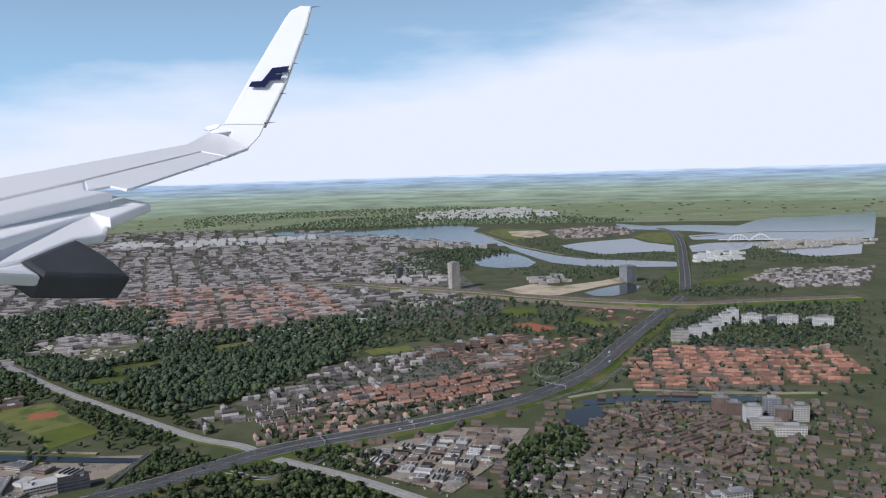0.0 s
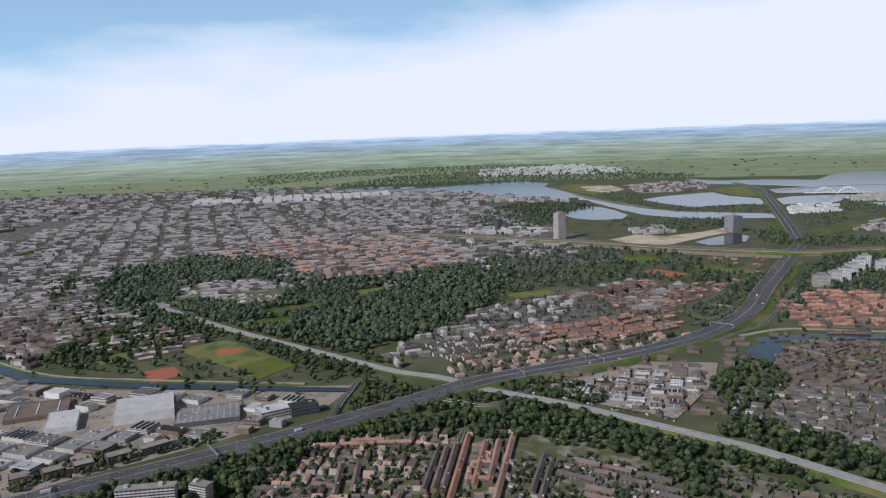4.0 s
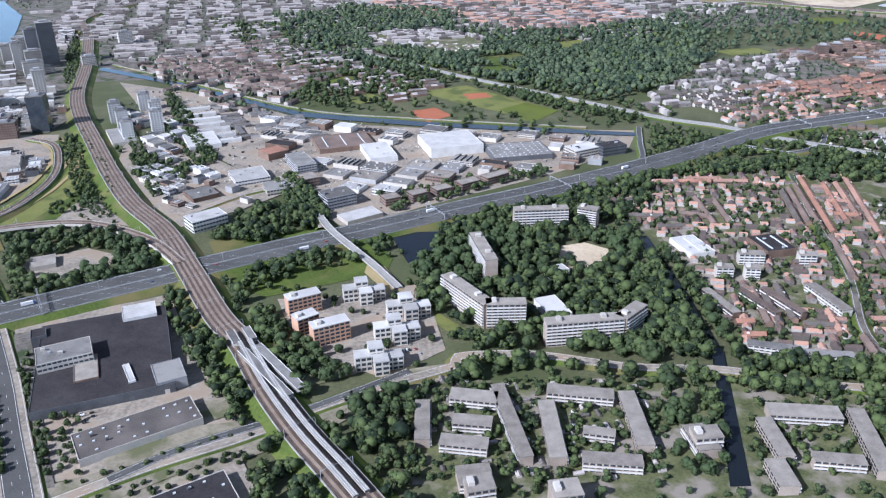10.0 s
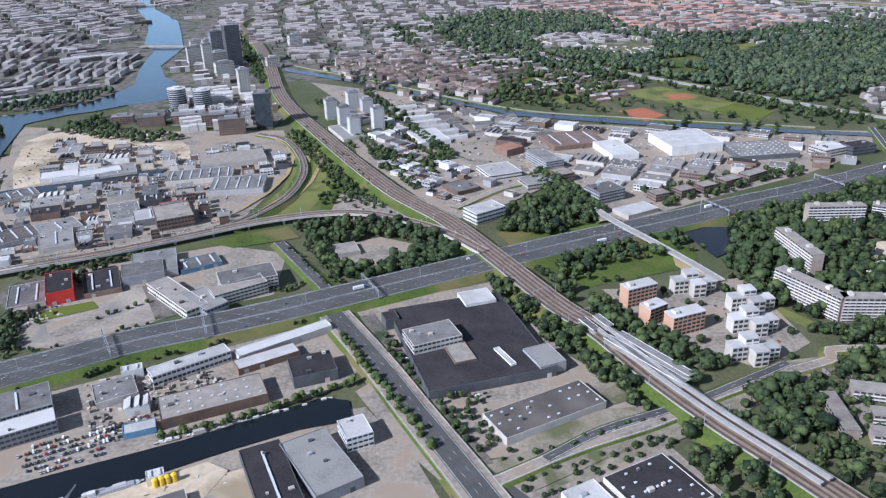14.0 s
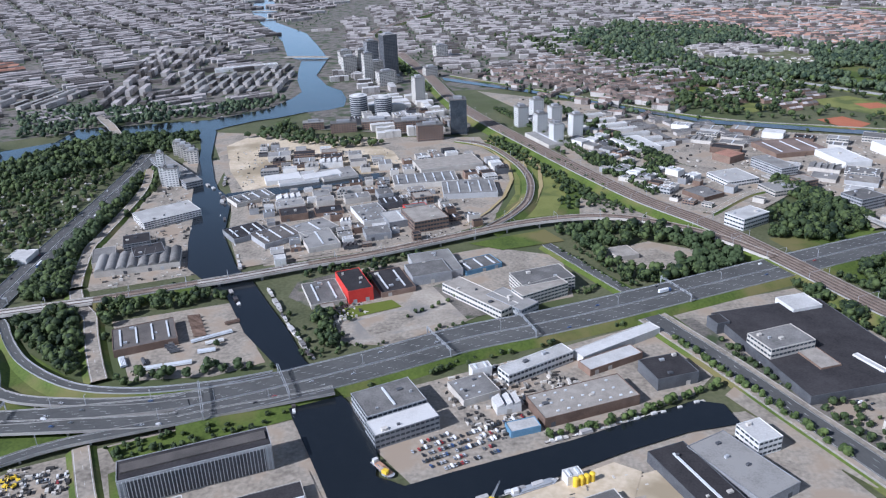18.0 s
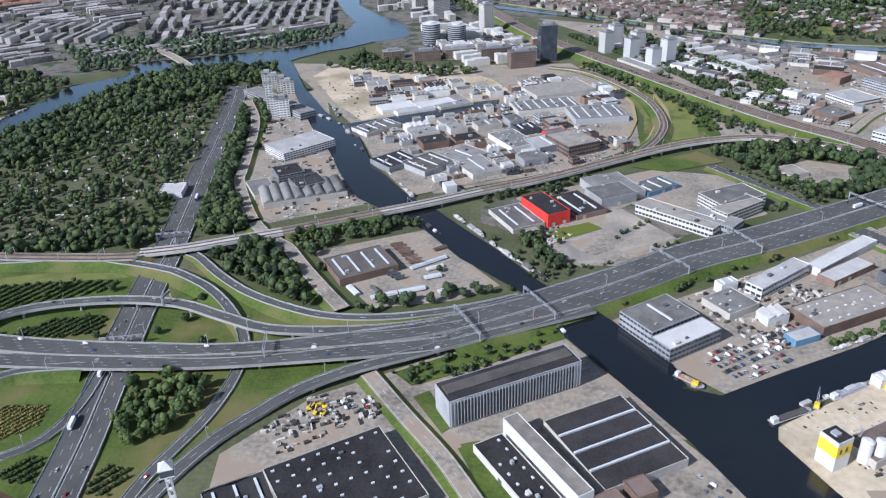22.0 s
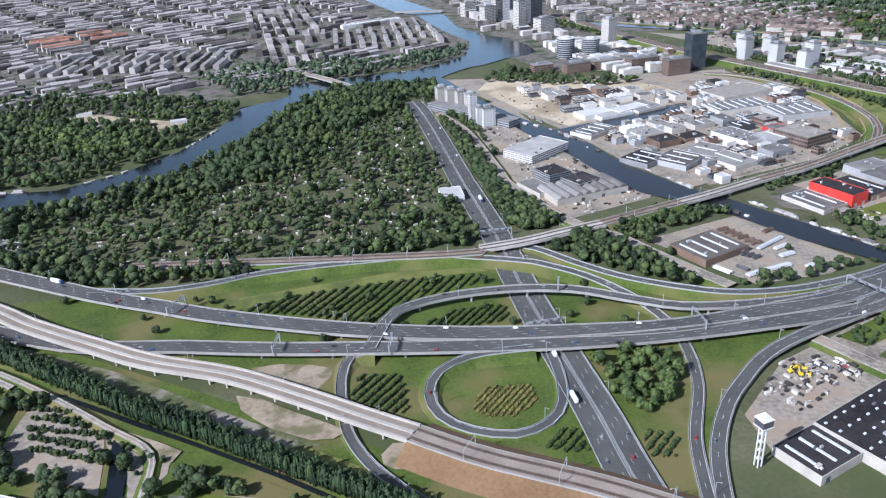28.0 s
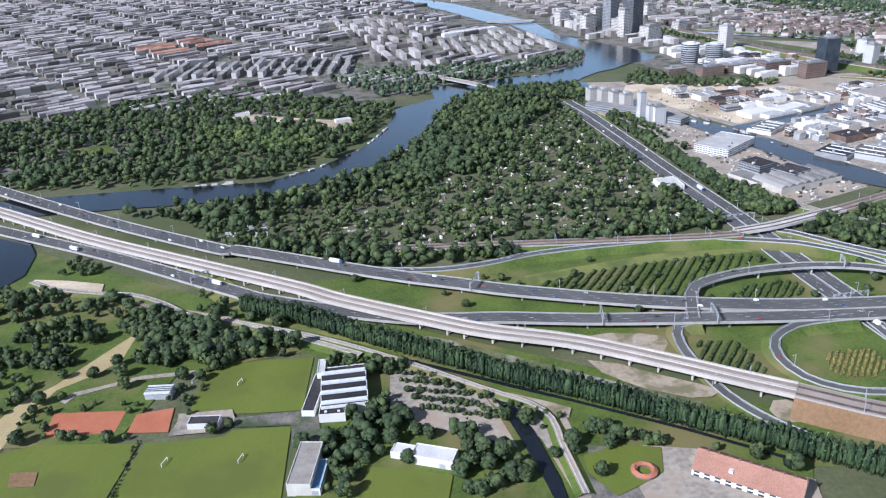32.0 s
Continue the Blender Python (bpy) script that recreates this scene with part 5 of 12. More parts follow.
def crane(x, y, z, rot, reach=7.0, height=5.0):
    """A slewing crane with cab and lattice jib."""
    root = thing("crane", x, y, z, rot, "yellow slewing crane with a raised jib on the quay", "crane")
    s = Soup()
    s.box(-1.0, -1.0, 0, 1.0, 1.0, 1.0)
    s.obj("base", GALV, root)
    s = Soup()
    s.box(-1.4, -0.9, 1.0, 1.0, 0.9, 2.4, bottom=True)
    s.obj("cab", YELLOW, root)
    s = Soup()
    for o in (-0.35, 0.35):
        for zz in (0.0, 0.6):
            s.quad([(0.8, o, 1.8 + zz), (reach, o * 0.4, height + zz * 0.4), (reach, o * 0.4, height + zz * 0.4 + 0.2), (0.8, o, 2.0 + zz)])
            s.quad([(0.8, o - 0.1, 1.9 + zz), (reach, o * 0.4 - 0.05, height + 0.1 + zz * 0.4), (reach, o * 0.4 + 0.05, height + 0.1 + zz * 0.4), (0.8, o + 0.1, 1.9 + zz)])
    for i in range(8):
        u0, u1 = i / 8, (i + 1) / 8
        xa, xb = 0.8 + (reach - 0.8) * u0, 0.8 + (reach - 0.8) * u1
        za, zb = 1.9 + (height - 1.9) * u0, 1.9 + (height - 1.9) * u1
        s.quad([(xa, -0.35 * (1 - u0 * 0.6), za), (xa + 0.15, -0.35 * (1 - u0 * 0.6), za), (xb, 0.35 * (1 - u1 * 0.6), zb + 0.5), (xb - 0.15, 0.35 * (1 - u1 * 0.6), zb + 0.5)])
    s.obj("jib", GALV, root)


def watch_tower(x, y, h, rot):
    """A slim white mast tower with a dark sign box and pointed top."""
    root = thing("sign_tower", x, y, 0, rot, "white steel tower with a dark sign box on top", "tower")
    for sx in (-0.8, 0.8):
        for sy in (-0.8, 0.8):
            s = Soup()
            s.box(sx - 0.2, sy - 0.2, 0, sx + 0.2, sy + 0.2, h - 4)
            s.obj("leg", WHITE, root)
    for i in range(4):
        s = Soup()
        zz = (h - 4) * (i + 1) / 5
        s.box(-0.9, -0.9, zz - 0.12, 0.9, 0.9, zz + 0.12, bottom=True)
        s.obj("cross_brace", WHITE, root)
    s = Soup()
    s.box(-2.1, -2.1, h - 4, 2.1, 2.1, h - 1.2, bottom=True)
    s.obj("sign_box", WALL_DARK, root)
    for zz in (h - 4.1, h - 1.2):
        s = Soup()
        s.box(-2.3, -2.3, zz - 0.15, 2.3, 2.3, zz + 0.2, bottom=True)
        s.obj("rim", WHITE, root)
    s = Soup()
    for a, b in (((-2.1, -2.1), (2.1, -2.1)), ((2.1, -2.1), (2.1, 2.1)), ((2.1, 2.1), (-2.1, 2.1)), ((-2.1, 2.1), (-2.1, -2.1))):
        s.quad([(*a, h - 1.0), (*b, h - 1.0), (0, 0, h + 1.2)])
    s.obj("pointed_top", WHITE, root)


def ring_house(x, y, r):
    """A round building with a red ring roof about an open court."""
    root = thing("round_pavilion", x, y, 0, 0, "round pavilion with a red ring roof on the grass", "pavilion")
    n = 24
    BLOCKED.append(("ring", np.array([(x + r * 1.2 * math.cos(6.2832 * i / 12), y + r * 1.2 * math.sin(6.2832 * i / 12)) for i in range(12)]), 0.0))
    a = [(math.cos(6.2832 * i / n), math.sin(6.2832 * i / n)) for i in range(n + 1)]
    for i in range(n):
        s = Soup()
        (xa, ya), (xb, yb) = a[i], a[i + 1]
        s.quad([(xa * r, ya * r, 1.6), (xb * r, yb * r, 1.6), (xb * r * 0.72, yb * r * 0.72, 2.4), (xa * r * 0.72, ya * r * 0.72, 2.4)])
        s.quad([(xa * r * 0.72, ya * r * 0.72, 2.4), (xb * r * 0.72, yb * r * 0.72, 2.4), (xb * r * 0.5, yb * r * 0.5, 1.7), (xa * r * 0.5, ya * r * 0.5, 1.7)])
        s.obj("roof_panel", CLAY if i % 3 else ROOF_RED, root)
    s = Soup()
    for i in range(n):
        (xa, ya), (xb, yb) = a[i], a[i + 1]
        s.quad([(xa * r * 0.96, ya * r * 0.96, 0), (xb * r * 0.96, yb * r * 0.96, 0), (xb * r * 0.96, yb * r * 0.96, 1.65), (xa * r * 0.96, ya * r * 0.96, 1.65)])
        s.quad([(xb * r * 0.52, yb * r * 0.52, 0), (xa * r * 0.52, ya * r * 0.52, 0), (xa * r * 0.52, ya * r * 0.52, 1.7), (xb * r * 0.52, yb * r * 0.52, 1.7)])
    s.obj("wall", BRICK, root)


def goal(x, y, rot):
    root = thing("football_goal", x, y, 0.25, rot, "white football goal on the pitch", "goal", "goals")
    for u in (-2.0, 2.0):
        s = Soup()
        s.box(u - 0.12, -0.12, 0, u + 0.12, 0.12, 1.4)
        s.obj("post", WHITE, root)
    s = Soup()
    s.box(-2.0, -0.12, 1.3, 2.0, 0.12, 1.5, bottom=True)
    s.obj("crossbar", WHITE, root)


def gantry_over(line, x, y, span):
    """A sign gantry across a road at the spot of its line nearest to x, y."""
    i = int(np.argmin(np.hypot(line[:, 0] - x, line[:, 1] - y)))
    i = min(max(i, 1), len(line) - 2)
    d = line[i + 1] - line[i - 1]
    return gantry(float(line[i, 0]), float(line[i, 1]), float(line[i, 2]), math.degrees(math.atan2(d[1], d[0])) + 90, span)


def plate(name, mat, pts, thick, parent):
    """A flat plate with an outline, a thickness and a rounded rim."""
    bm = bmesh.new()
    f = bm.faces.new([bm.verts.new(p) for p in pts])
    bm.normal_update()
    n = f.normal.copy()
    if n.dot(Vector((0, 0, 243.9)) - Vector(pts[0])) < 0:
        n = -n
    made = bmesh.ops.extrude_face_region(bm, geom=[f])
    for v in made["geom"]:
        if isinstance(v, bmesh.types.BMVert):
            v.co -= n * thick
    bmesh.ops.recalc_face_normals(bm, faces=bm.faces)
    rim = [e for e in bm.edges if len(e.link_faces) == 2 and max(len(g.verts) for g in e.link_faces) > 4]
    bmesh.ops.bevel(bm, geom=rim, offset=min(0.02, thick * 0.3), segments=2, affect="EDGES", profile=0.5)
    return part(name, bm, mat, parent)


def wick(pts, parent):
    a, b = Vector(pts[0]), Vector(pts[1])
    up, side = Vector((0, 0, 0.008)), Vector((0.0, 0.008, 0.0))
    s = Soup()
    s.quad([a - up, b, a + up])
    s.quad([a - side, b, a + side])
    s.obj("static_wick", WALL_DARK, parent)


def arch_bridge(a, b, rise):
    """A far white bridge: deck with two tied arches of round tube and hangers."""
    d = Vector((b[0] - a[0], b[1] - a[1], 0))
    root = thing("arch_bridge", a[0], a[1], 0, math.degrees(math.atan2(d.y, d.x)), "far white bridge with two slender arches over the lake", "bridge")
    n = d.length
    s = Soup()
    s.box(-20, -5, 4.0, n + 20, 5, 6.0, bottom=True)
    s.obj("deck", WHITE, root)
    for u0, u1 in ((0.05, 0.46), (0.5, 0.91)):
        line = [(n * (u0 + (u1 - u0) * i / 20), 5.5 + rise * 4 * (i / 20) * (1 - i / 20)) for i in range(21)]
        r = Soup()
        for (xa, za), (xb, zb) in zip(line, line[1:]):
            for o in (-1.6, 1.6):
                r.quad([(xa, o - 1.6, za), (xb, o - 1.6, zb), (xb, o + 1.6, zb), (xa, o + 1.6, za)])
            r.quad([(xa, -3.2, za - 3.4), (xb, -3.2, zb - 3.4), (xb, -3.2, zb), (xa, -3.2, za)])
            r.quad([(xa, 3.2, za), (xb, 3.2, zb), (xb, 3.2, zb - 3.4), (xa, 3.2, za - 3.4)])
        r.obj("arch", WHITE, root)
        for i in range(3, 19, 3):
            h = Soup()
            x, z = line[i]
            h.box(x - 0.4, -0.4, 5.5, x + 0.4, 0.4, z)
            h.obj("hanger", WHITE, root)
    for u in (0.05, 0.48, 0.91):
        p = Soup()
        p.box(n * u - 2, -4, 0, n * u + 2, 4, 4.0)
        p.obj("pier", CONCRETE, root)


def pipe_stack(x, y, rot, length, count, mat, label, rows=2):
    """A bundle of long bars or pipes lying side by side on bearers."""
    root = thing("pipe_stack", x, y, 0.35, rot, label, "pipes", "pipe stacks")
    r, s = 0.32, Soup()
    for k in range(rows):
        for i in range(count - k):
            cy, cz = (i - (count - 1 - k) / 2) * 2.1 * r, 0.2 + r + k * 1.75 * r
            ring = [(cy + r * math.cos(q), cz + r * math.sin(q)) for q in np.linspace(0, 2 * math.pi, 7)[:-1]]
            for j in range(6):
                (ya, za), (yb, zb) = ring[j], ring[(j + 1) % 6]
                s.quad([(-length / 2, ya, za), (length / 2, ya, za), (length / 2, yb, zb), (-length / 2, yb, zb)])
            s.quad([(length / 2, p, q) for p, q in ring])
            s.quad([(-length / 2, p, q) for p, q in ring[::-1]])
    tagged(s.obj("pipe", mat, root), kind="stuff")
    for u in (-0.35, 0.35):
        b = Soup()
        b.box(length * u - 0.15, -count * r * 1.1, 0, length * u + 0.15, count * r * 1.1, 0.2)
        b.obj("bearer", BARK, root)


def barge(x, y, rot, length, hold):
    """A cargo barge: raked hull, hatch covers and wheelhouse."""
    root = thing("barge", x, y, 0.3, rot, "long grey cargo barge moored at the quay", "barge", "barges")
    a, w = length / 2, 1.7
    deck = [(-a, -w), (a * 0.86, -w), (a, -w * 0.3), (a, w * 0.3), (a * 0.86, w), (-a, w)]
    s = Soup()
    for i in range(6):
        (xa, ya), (xb, yb) = deck[i], deck[(i + 1) % 6]
        s.quad([(xa * 0.97, ya * 0.9, -0.3), (xb * 0.97, yb * 0.9, -0.3), (xb, yb, 0.7), (xa, ya, 0.7)])
    s.quad([(p, q, 0.65) for p, q in deck], 1)
    s.obj("hull", [WALL_DARK, GALV], root)
    h = Soup()
    h.box(-a * 0.62, -w * 0.75, 0.65, a * 0.75, w * 0.75, 1.25)
    h.obj("hatch_cover", hold, root)
    c = Soup()
    c.box(-a * 0.93, -w * 0.6, 0.65, -a * 0.68, w * 0.6, 2.3)
    c.obj("wheelhouse", WHITE, root)


def silo_house(x, y, w, d, rot, h):
    """A tall white plant building with a yellow upper band and dark roof."""
    BLOCKED.append(("ring", ring_of(x, y, w + 2, d + 2, rot), 0.0))
    root = thing("silo_house", x, y, 0, rot, "tall white and yellow plant building on the quay", "building")
    a, b = w / 2, d / 2
    for name, z0, z1, mat in (("base", 0, h * 0.5, WHITE), ("band", h * 0.5, h * 0.86, YELLOW), ("top", h * 0.86, h, WHITE)):
        s = Soup()
        s.box(-a, -b, z0, a, b, z1)
        s.obj(name, mat, root)
    r = Soup()
    r.box(-a + 0.3, -b + 0.3, h, a - 0.3, b - 0.3, h + 0.15)
    roof = r.obj("roof", ROOF_TAR, root)
    u = Soup()
    u.box(-a * 0.5, -b * 0.3, h + 0.15, a * 0.2, b * 0.4, h + 1.0)
    u.obj("roof_unit", GALV, roof)
    for k in (-0.5, 0.3):
        q = Soup()
        q.box(a * k - 0.5, -b - 0.05, h * 0.6, a * k + 0.5, -b, h * 0.76)
        q.obj("window", GLASS, root)


def distance_ring():
    """The far polder and shore beyond the modelled land, as a plain glowing backdrop with painted haze."""
    m = bpy.data.materials.new("far_haze_glow")
    m.use_nodes = True
    n, l = m.node_tree.nodes, m.node_tree.links
    n.clear()
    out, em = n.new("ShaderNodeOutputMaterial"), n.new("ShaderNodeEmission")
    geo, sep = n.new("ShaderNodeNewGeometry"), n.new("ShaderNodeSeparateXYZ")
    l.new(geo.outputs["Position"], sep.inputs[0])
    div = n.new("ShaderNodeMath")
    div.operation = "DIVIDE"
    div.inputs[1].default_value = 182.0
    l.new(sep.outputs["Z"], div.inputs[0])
    # ramp pales and turns blue upward: horizon haze painted into the glow
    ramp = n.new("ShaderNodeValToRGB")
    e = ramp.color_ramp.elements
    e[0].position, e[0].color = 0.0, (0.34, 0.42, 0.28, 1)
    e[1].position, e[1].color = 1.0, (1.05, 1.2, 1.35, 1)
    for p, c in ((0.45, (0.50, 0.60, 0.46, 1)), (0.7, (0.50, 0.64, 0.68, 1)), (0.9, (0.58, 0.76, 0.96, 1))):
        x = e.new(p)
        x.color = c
    mp, ns = n.new("ShaderNodeMapping"), n.new("ShaderNodeTexNoise")
    mp.inputs["Scale"].default_value = (0.004, 0.004, 0.09)
    ns.inputs["Scale"].default_value, ns.inputs["Detail"].default_value = 1.0, 6
    l.new(geo.outputs["Position"], mp.inputs[0])
    l.new(mp.outputs[0], ns.inputs["Vector"])
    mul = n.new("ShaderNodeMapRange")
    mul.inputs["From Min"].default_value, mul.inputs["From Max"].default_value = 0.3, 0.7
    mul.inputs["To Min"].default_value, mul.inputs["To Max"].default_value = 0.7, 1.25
    mf, nf = n.new("ShaderNodeMapping"), n.new("ShaderNodeTexNoise")
    mf.inputs["Scale"].default_value = (0.014, 0.014, 0.42)
    nf.inputs["Scale"].default_value, nf.inputs["Detail"].default_value = 1.0, 5
    l.new(geo.outputs["Position"], mf.inputs[0])
    l.new(mf.outputs[0], nf.inputs["Vector"])
    both = n.new("ShaderNodeMath")
    both.operation = "MULTIPLY_ADD"
    both.inputs[1].default_value = 0.6
    l.new(nf.outputs["Fac"], both.inputs[0])
    less = n.new("ShaderNodeMath")
    less.operation = "SUBTRACT"
    less.inputs[1].default_value = 0.3
    l.new(ns.outputs["Fac"], less.inputs[0])
    l.new(less.outputs[0], both.inputs[2])
    l.new(both.outputs[0], mul.inputs["Value"])
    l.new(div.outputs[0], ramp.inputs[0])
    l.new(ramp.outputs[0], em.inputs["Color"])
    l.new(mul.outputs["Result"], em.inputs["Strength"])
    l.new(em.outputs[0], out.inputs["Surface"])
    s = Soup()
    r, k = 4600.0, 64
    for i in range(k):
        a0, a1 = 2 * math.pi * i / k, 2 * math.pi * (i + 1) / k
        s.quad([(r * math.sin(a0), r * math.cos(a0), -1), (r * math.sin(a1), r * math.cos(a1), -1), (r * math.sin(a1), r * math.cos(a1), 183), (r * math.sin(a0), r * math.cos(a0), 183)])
    tagged(s.obj("backdrop", m), "glowing backdrop of green polder and blue shore in painted haze", "backdrop", kind="structure")

# ---- the place ----
car_protos()
# ground cover
area("ground", GROUND, [(-4700, -900), (4700, -900), (4700, 4700), (-4700, 4700)], "flat ground of town, gardens and fields reaching the horizon", z=-0.05)
area("polder", POLDER_HAZED, [(-4600, 3300), (-1500, 3500), (300, 3250), (1500, 2800), (4600, 2300), (4600, 4650), (-4600, 4650)], "far green polder meadows cut by ditches, paled by painted haze", "field")
area("town_ground", STREET, [(-1300, 900), (-1000, 790), (-800, 930), (-420, 960), (-500, 2900), (-1500, 3000)], "paved streets along the river", "street")
area("town_ground", STREET, [(-3000, 640), (-1460, 520), (-1230, 700), (-1030, 820), (-1000, 900), (-1150, 1400), (-1100, 3000), (-3200, 3200)], "paved streets between dense city blocks", "street")
area("town_ground", STREET, [(-950, 950), (-420, 960), (-250, 1150), (250, 1250), (200, 2250), (-1050, 2900), (-1080, 1500)], "paved streets between dense city blocks", "street")
area("works_ground", PAVING, [(-747, 926), (-622, 855), (-491, 737), (-386, 711), (-191, 690), (-211, 639), (-288, 576), (-386, 517), (-442, 478), (-478, 528), (-545, 611), (-662, 764)], "pale paved works yards and streets", "yard")
area("works_ground", PAVING, [(-1010, 740), (-857, 716), (-731, 715), (-694, 599), (-707, 489), (-758, 448), (-846, 410), (-893, 498)], "pale paved works yards", "yard")
area("sand_site", SAND, [(-973, 687), (-963, 717), (-915, 728), (-844, 706), (-807, 667), (-793, 631), (-825, 588), (-865, 599), (-886, 569), (-910, 555), (-940, 607)], "cleared sandy building site", "sand")
area("works_ground", PAVING, [(-807, 387), (-796, 403), (-707, 444), (-662, 431), (-657, 375), (-708, 350), (-742, 316), (-776, 318), (-788, 351)], "paved yards of works by the motorway", "yard")
area("works_ground", PAVING, [(-761, 266), (-681, 310), (-613, 350), (-596, 299), (-609, 280), (-663, 246), (-725, 214), (-741, 232), (-757, 253)], "paved quay and car park beside the basin", "yard")
area("works_ground", PAVING, [(-609, 359), (-535, 390), (-498, 313), (-459, 267), (-466, 252), (-537, 235)], "pale paved car park round the dark store", "yard")
area("works_ground", PAVING, [(-907, 335), (-849, 360), (-809, 298), (-830, 284), (-869, 278)], "concrete yard of a building material works", "yard")
area("works_ground", PAVING, [(-993, 633), (-953, 644), (-925, 513), (-873, 402), (-940, 371), (-956, 389), (-974, 459)], "paved ground of canal side works", "yard")
area("works_ground", PAVING, [(-910, 157), (-912, 180), (-899, 195), (-884, 213), (-858, 227), (-816, 254), (-779, 247), (-824, 153)], "paved yards of big halls", "yard")
area("works_ground", PAVING, [(-814, 185), (-824, 246), (-782, 252), (-744, 188)], "quay beside the long halls", "yard")
area("works_ground", PAVING, [(-718, 189), (-648, 227), (-594, 255), (-553, 256), (-580, 195)], "storage yards south of the basin", "yard")
area("works_ground", PAVING, [(-684, 213), (-701, 243), (-590, 269), (-567, 239), (-554, 212)], "yards south of the basin", "yard")
area("tramway", VERGE, [(-537, 233), (-459, 267), (-451, 257), (-527, 219)], "pale dry verge of a tramway", "verge")
area("street_ground", GARDEN, [(-275, 534), (-219, 566), (-102, 580), (-58, 558), (18, 529), (23, 400), (-9, 338), (-111, 315), (-177, 308), (-234, 311), (-238, 450)], "brick streets and gardens of a housing quarter", "street")
area("street_ground", GARDEN, [(-399, 287), (-382, 298), (-283, 292), (-293, 227), (-398, 228)], "streets and gardens between rows of flats", "street")
area("street_ground", GARDEN, [(-245, 275), (-157, 268), (-179, 226), (-259, 227)], "streets and gardens between rows of flats", "street")
area("street_ground", GARDEN, [(-177, 262), (-86, 272), (-27, 303), (-68, 223), (-182, 221)], "brick streets of terraced houses", "street")
area("street_ground", STREET, [(-140, 827), (-64, 911), (-4, 988), (77, 1039), (145, 990), (172, 829), (72, 770), (-22, 756)], "brick streets between red-roofed houses", "street")
area("street_ground", STREET, [(301, 843), (360, 946), (444, 980), (540, 926), (414, 731), (334, 766)], "brick streets between red-roofed houses", "street")
area("street_ground", GARDEN, [(176, 696), (264, 747), (329, 735), (343, 621), (224, 436), (184, 449), (154, 515), (124, 586)], "brick streets of dense brown houses", "street")
area("grass", GRASS, [(-1247, 302), (-1182, 309), (-1095, 313), (-1005, 322), (-957, 315), (-898, 278), (-863, 243), (-893, 209), (-917, 180), (-941, 128), (-972, 145), (-1033, 182), (-1141, 242)], "rough grass between the slip roads", "grass")
area("grass", GRASS, [(-1260, 292), (-1137, 224), (-1034, 167), (-985, 132), (-1067, 140), (-1129, 179), (-1235, 235)], "rough grass strip beside the railway", "grass")
area("yard", PAVING, [(-641, 437), (-606, 456), (-580, 443), (-586, 422), (-611, 407), (-626, 412)], "paved yard inside a ring of trees", "yard", keep=True)
area("bare_slope", SOIL, [(-1033, 175), (-1033, 160), (-985, 132), (-953, 129), (-1007, 161)], "brown bare earth beside the embankment", "soil")
area("bare_slope", DUST, [(-1104, 231), (-1092, 233), (-1078, 231), (-1068, 227), (-1069, 221), (-1074, 212), (-1080, 210), (-1087, 217), (-1096, 224)], "pale trodden sand under the viaduct", "sand")
area("bare_slope", DUST, [(-1046, 170), (-1042, 176), (-1037, 176), (-1034, 173), (-1037, 162), (-1041, 162), (-1045, 165)], "pale sand at the viaduct abutment", "sand", keep=True)
area("meadow_strip", MEADOW, [(-1122, 295), (-1083, 305), (-1048, 313), (-1003, 314), (-996, 309), (-1048, 303), (-1088, 295), (-1116, 285)], "dry ochre grass along the slip road", "grass", keep=True)
area("grass", GRASS, [(-530, 462), (-470, 479), (-434, 469), (-408, 434), (-412, 411), (-479, 384), (-503, 398)], "rough grass by the motorway", "grass")
area("grass", MEADOW, [(-726, 715), (-704, 695), (-666, 563), (-673, 501), (-707, 479), (-693, 550), (-698, 623)], "curving dry railway bank", "grass")
area("grass", MEADOW, [(-393, 852), (-339, 876), (-298, 820), (-252, 763), (-284, 722), (-315, 766), (-352, 798)], "yellow green sports meadow", "grass", keep=True)
area("grass", LAWN, [(-312, 771), (-281, 796), (-252, 763), (-284, 722)], "mown sports field", "grass", keep=True)
area("clay_court", CLAY, [(-404, 771), (-376, 783), (-360, 753), (-384, 730)], "red clay courts", "court", keep=True)
area("clay_court", CLAY, [(-346, 838), (-320, 842), (-314, 822), (-339, 814)], "orange clay patch on the sports field", "court")
area("grass", MEADOW, [(-472, 827), (-446, 848), (-430, 823), (-456, 803)], "sports meadow", "grass", keep=True)
area("grass", LAWN, [(-511, 903), (-485, 934), (-458, 919), (-492, 886)], "sports field", "grass", keep=True)
area("clearing", SAND, [(-306, 441), (-286, 447), (-273, 436), (-276, 417), (-290, 406), (-305, 413)], "bare sandy clearing among trees", "sand", keep=True)
area("grass", MEADOW, [(-388, 370), (-381, 360), (-368, 343), (-356, 339), (-359, 332), (-374, 337), (-383, 349)], "dry grass by the flats", "grass", keep=True)
area("works_ground", PAVING, [(-472, 381), (-434, 383), (-390, 396), (-379, 324), (-409, 300), (-437, 320), (-462, 353)], "paved ground round the offices", "yard")
area("yard", PAVING, [(-782, 332), (-727, 379), (-708, 353), (-740, 325), (-768, 315)], "bare grey concrete lot", "yard", keep=True)
area("works_ground", STREET, [(-818, 388), (-797, 401), (-773, 369), (-791, 353), (-802, 356), (-818, 368)], "grey yard of small works by the canal", "yard", keep=True)
area("yard", LOT, [(-779, 335), (-767, 316), (-747, 330), (-731, 339), (-714, 346), (-736, 384), (-747, 377), (-750, 358), (-769, 348)], "bare lot of sand and broken concrete", "yard", keep=True)
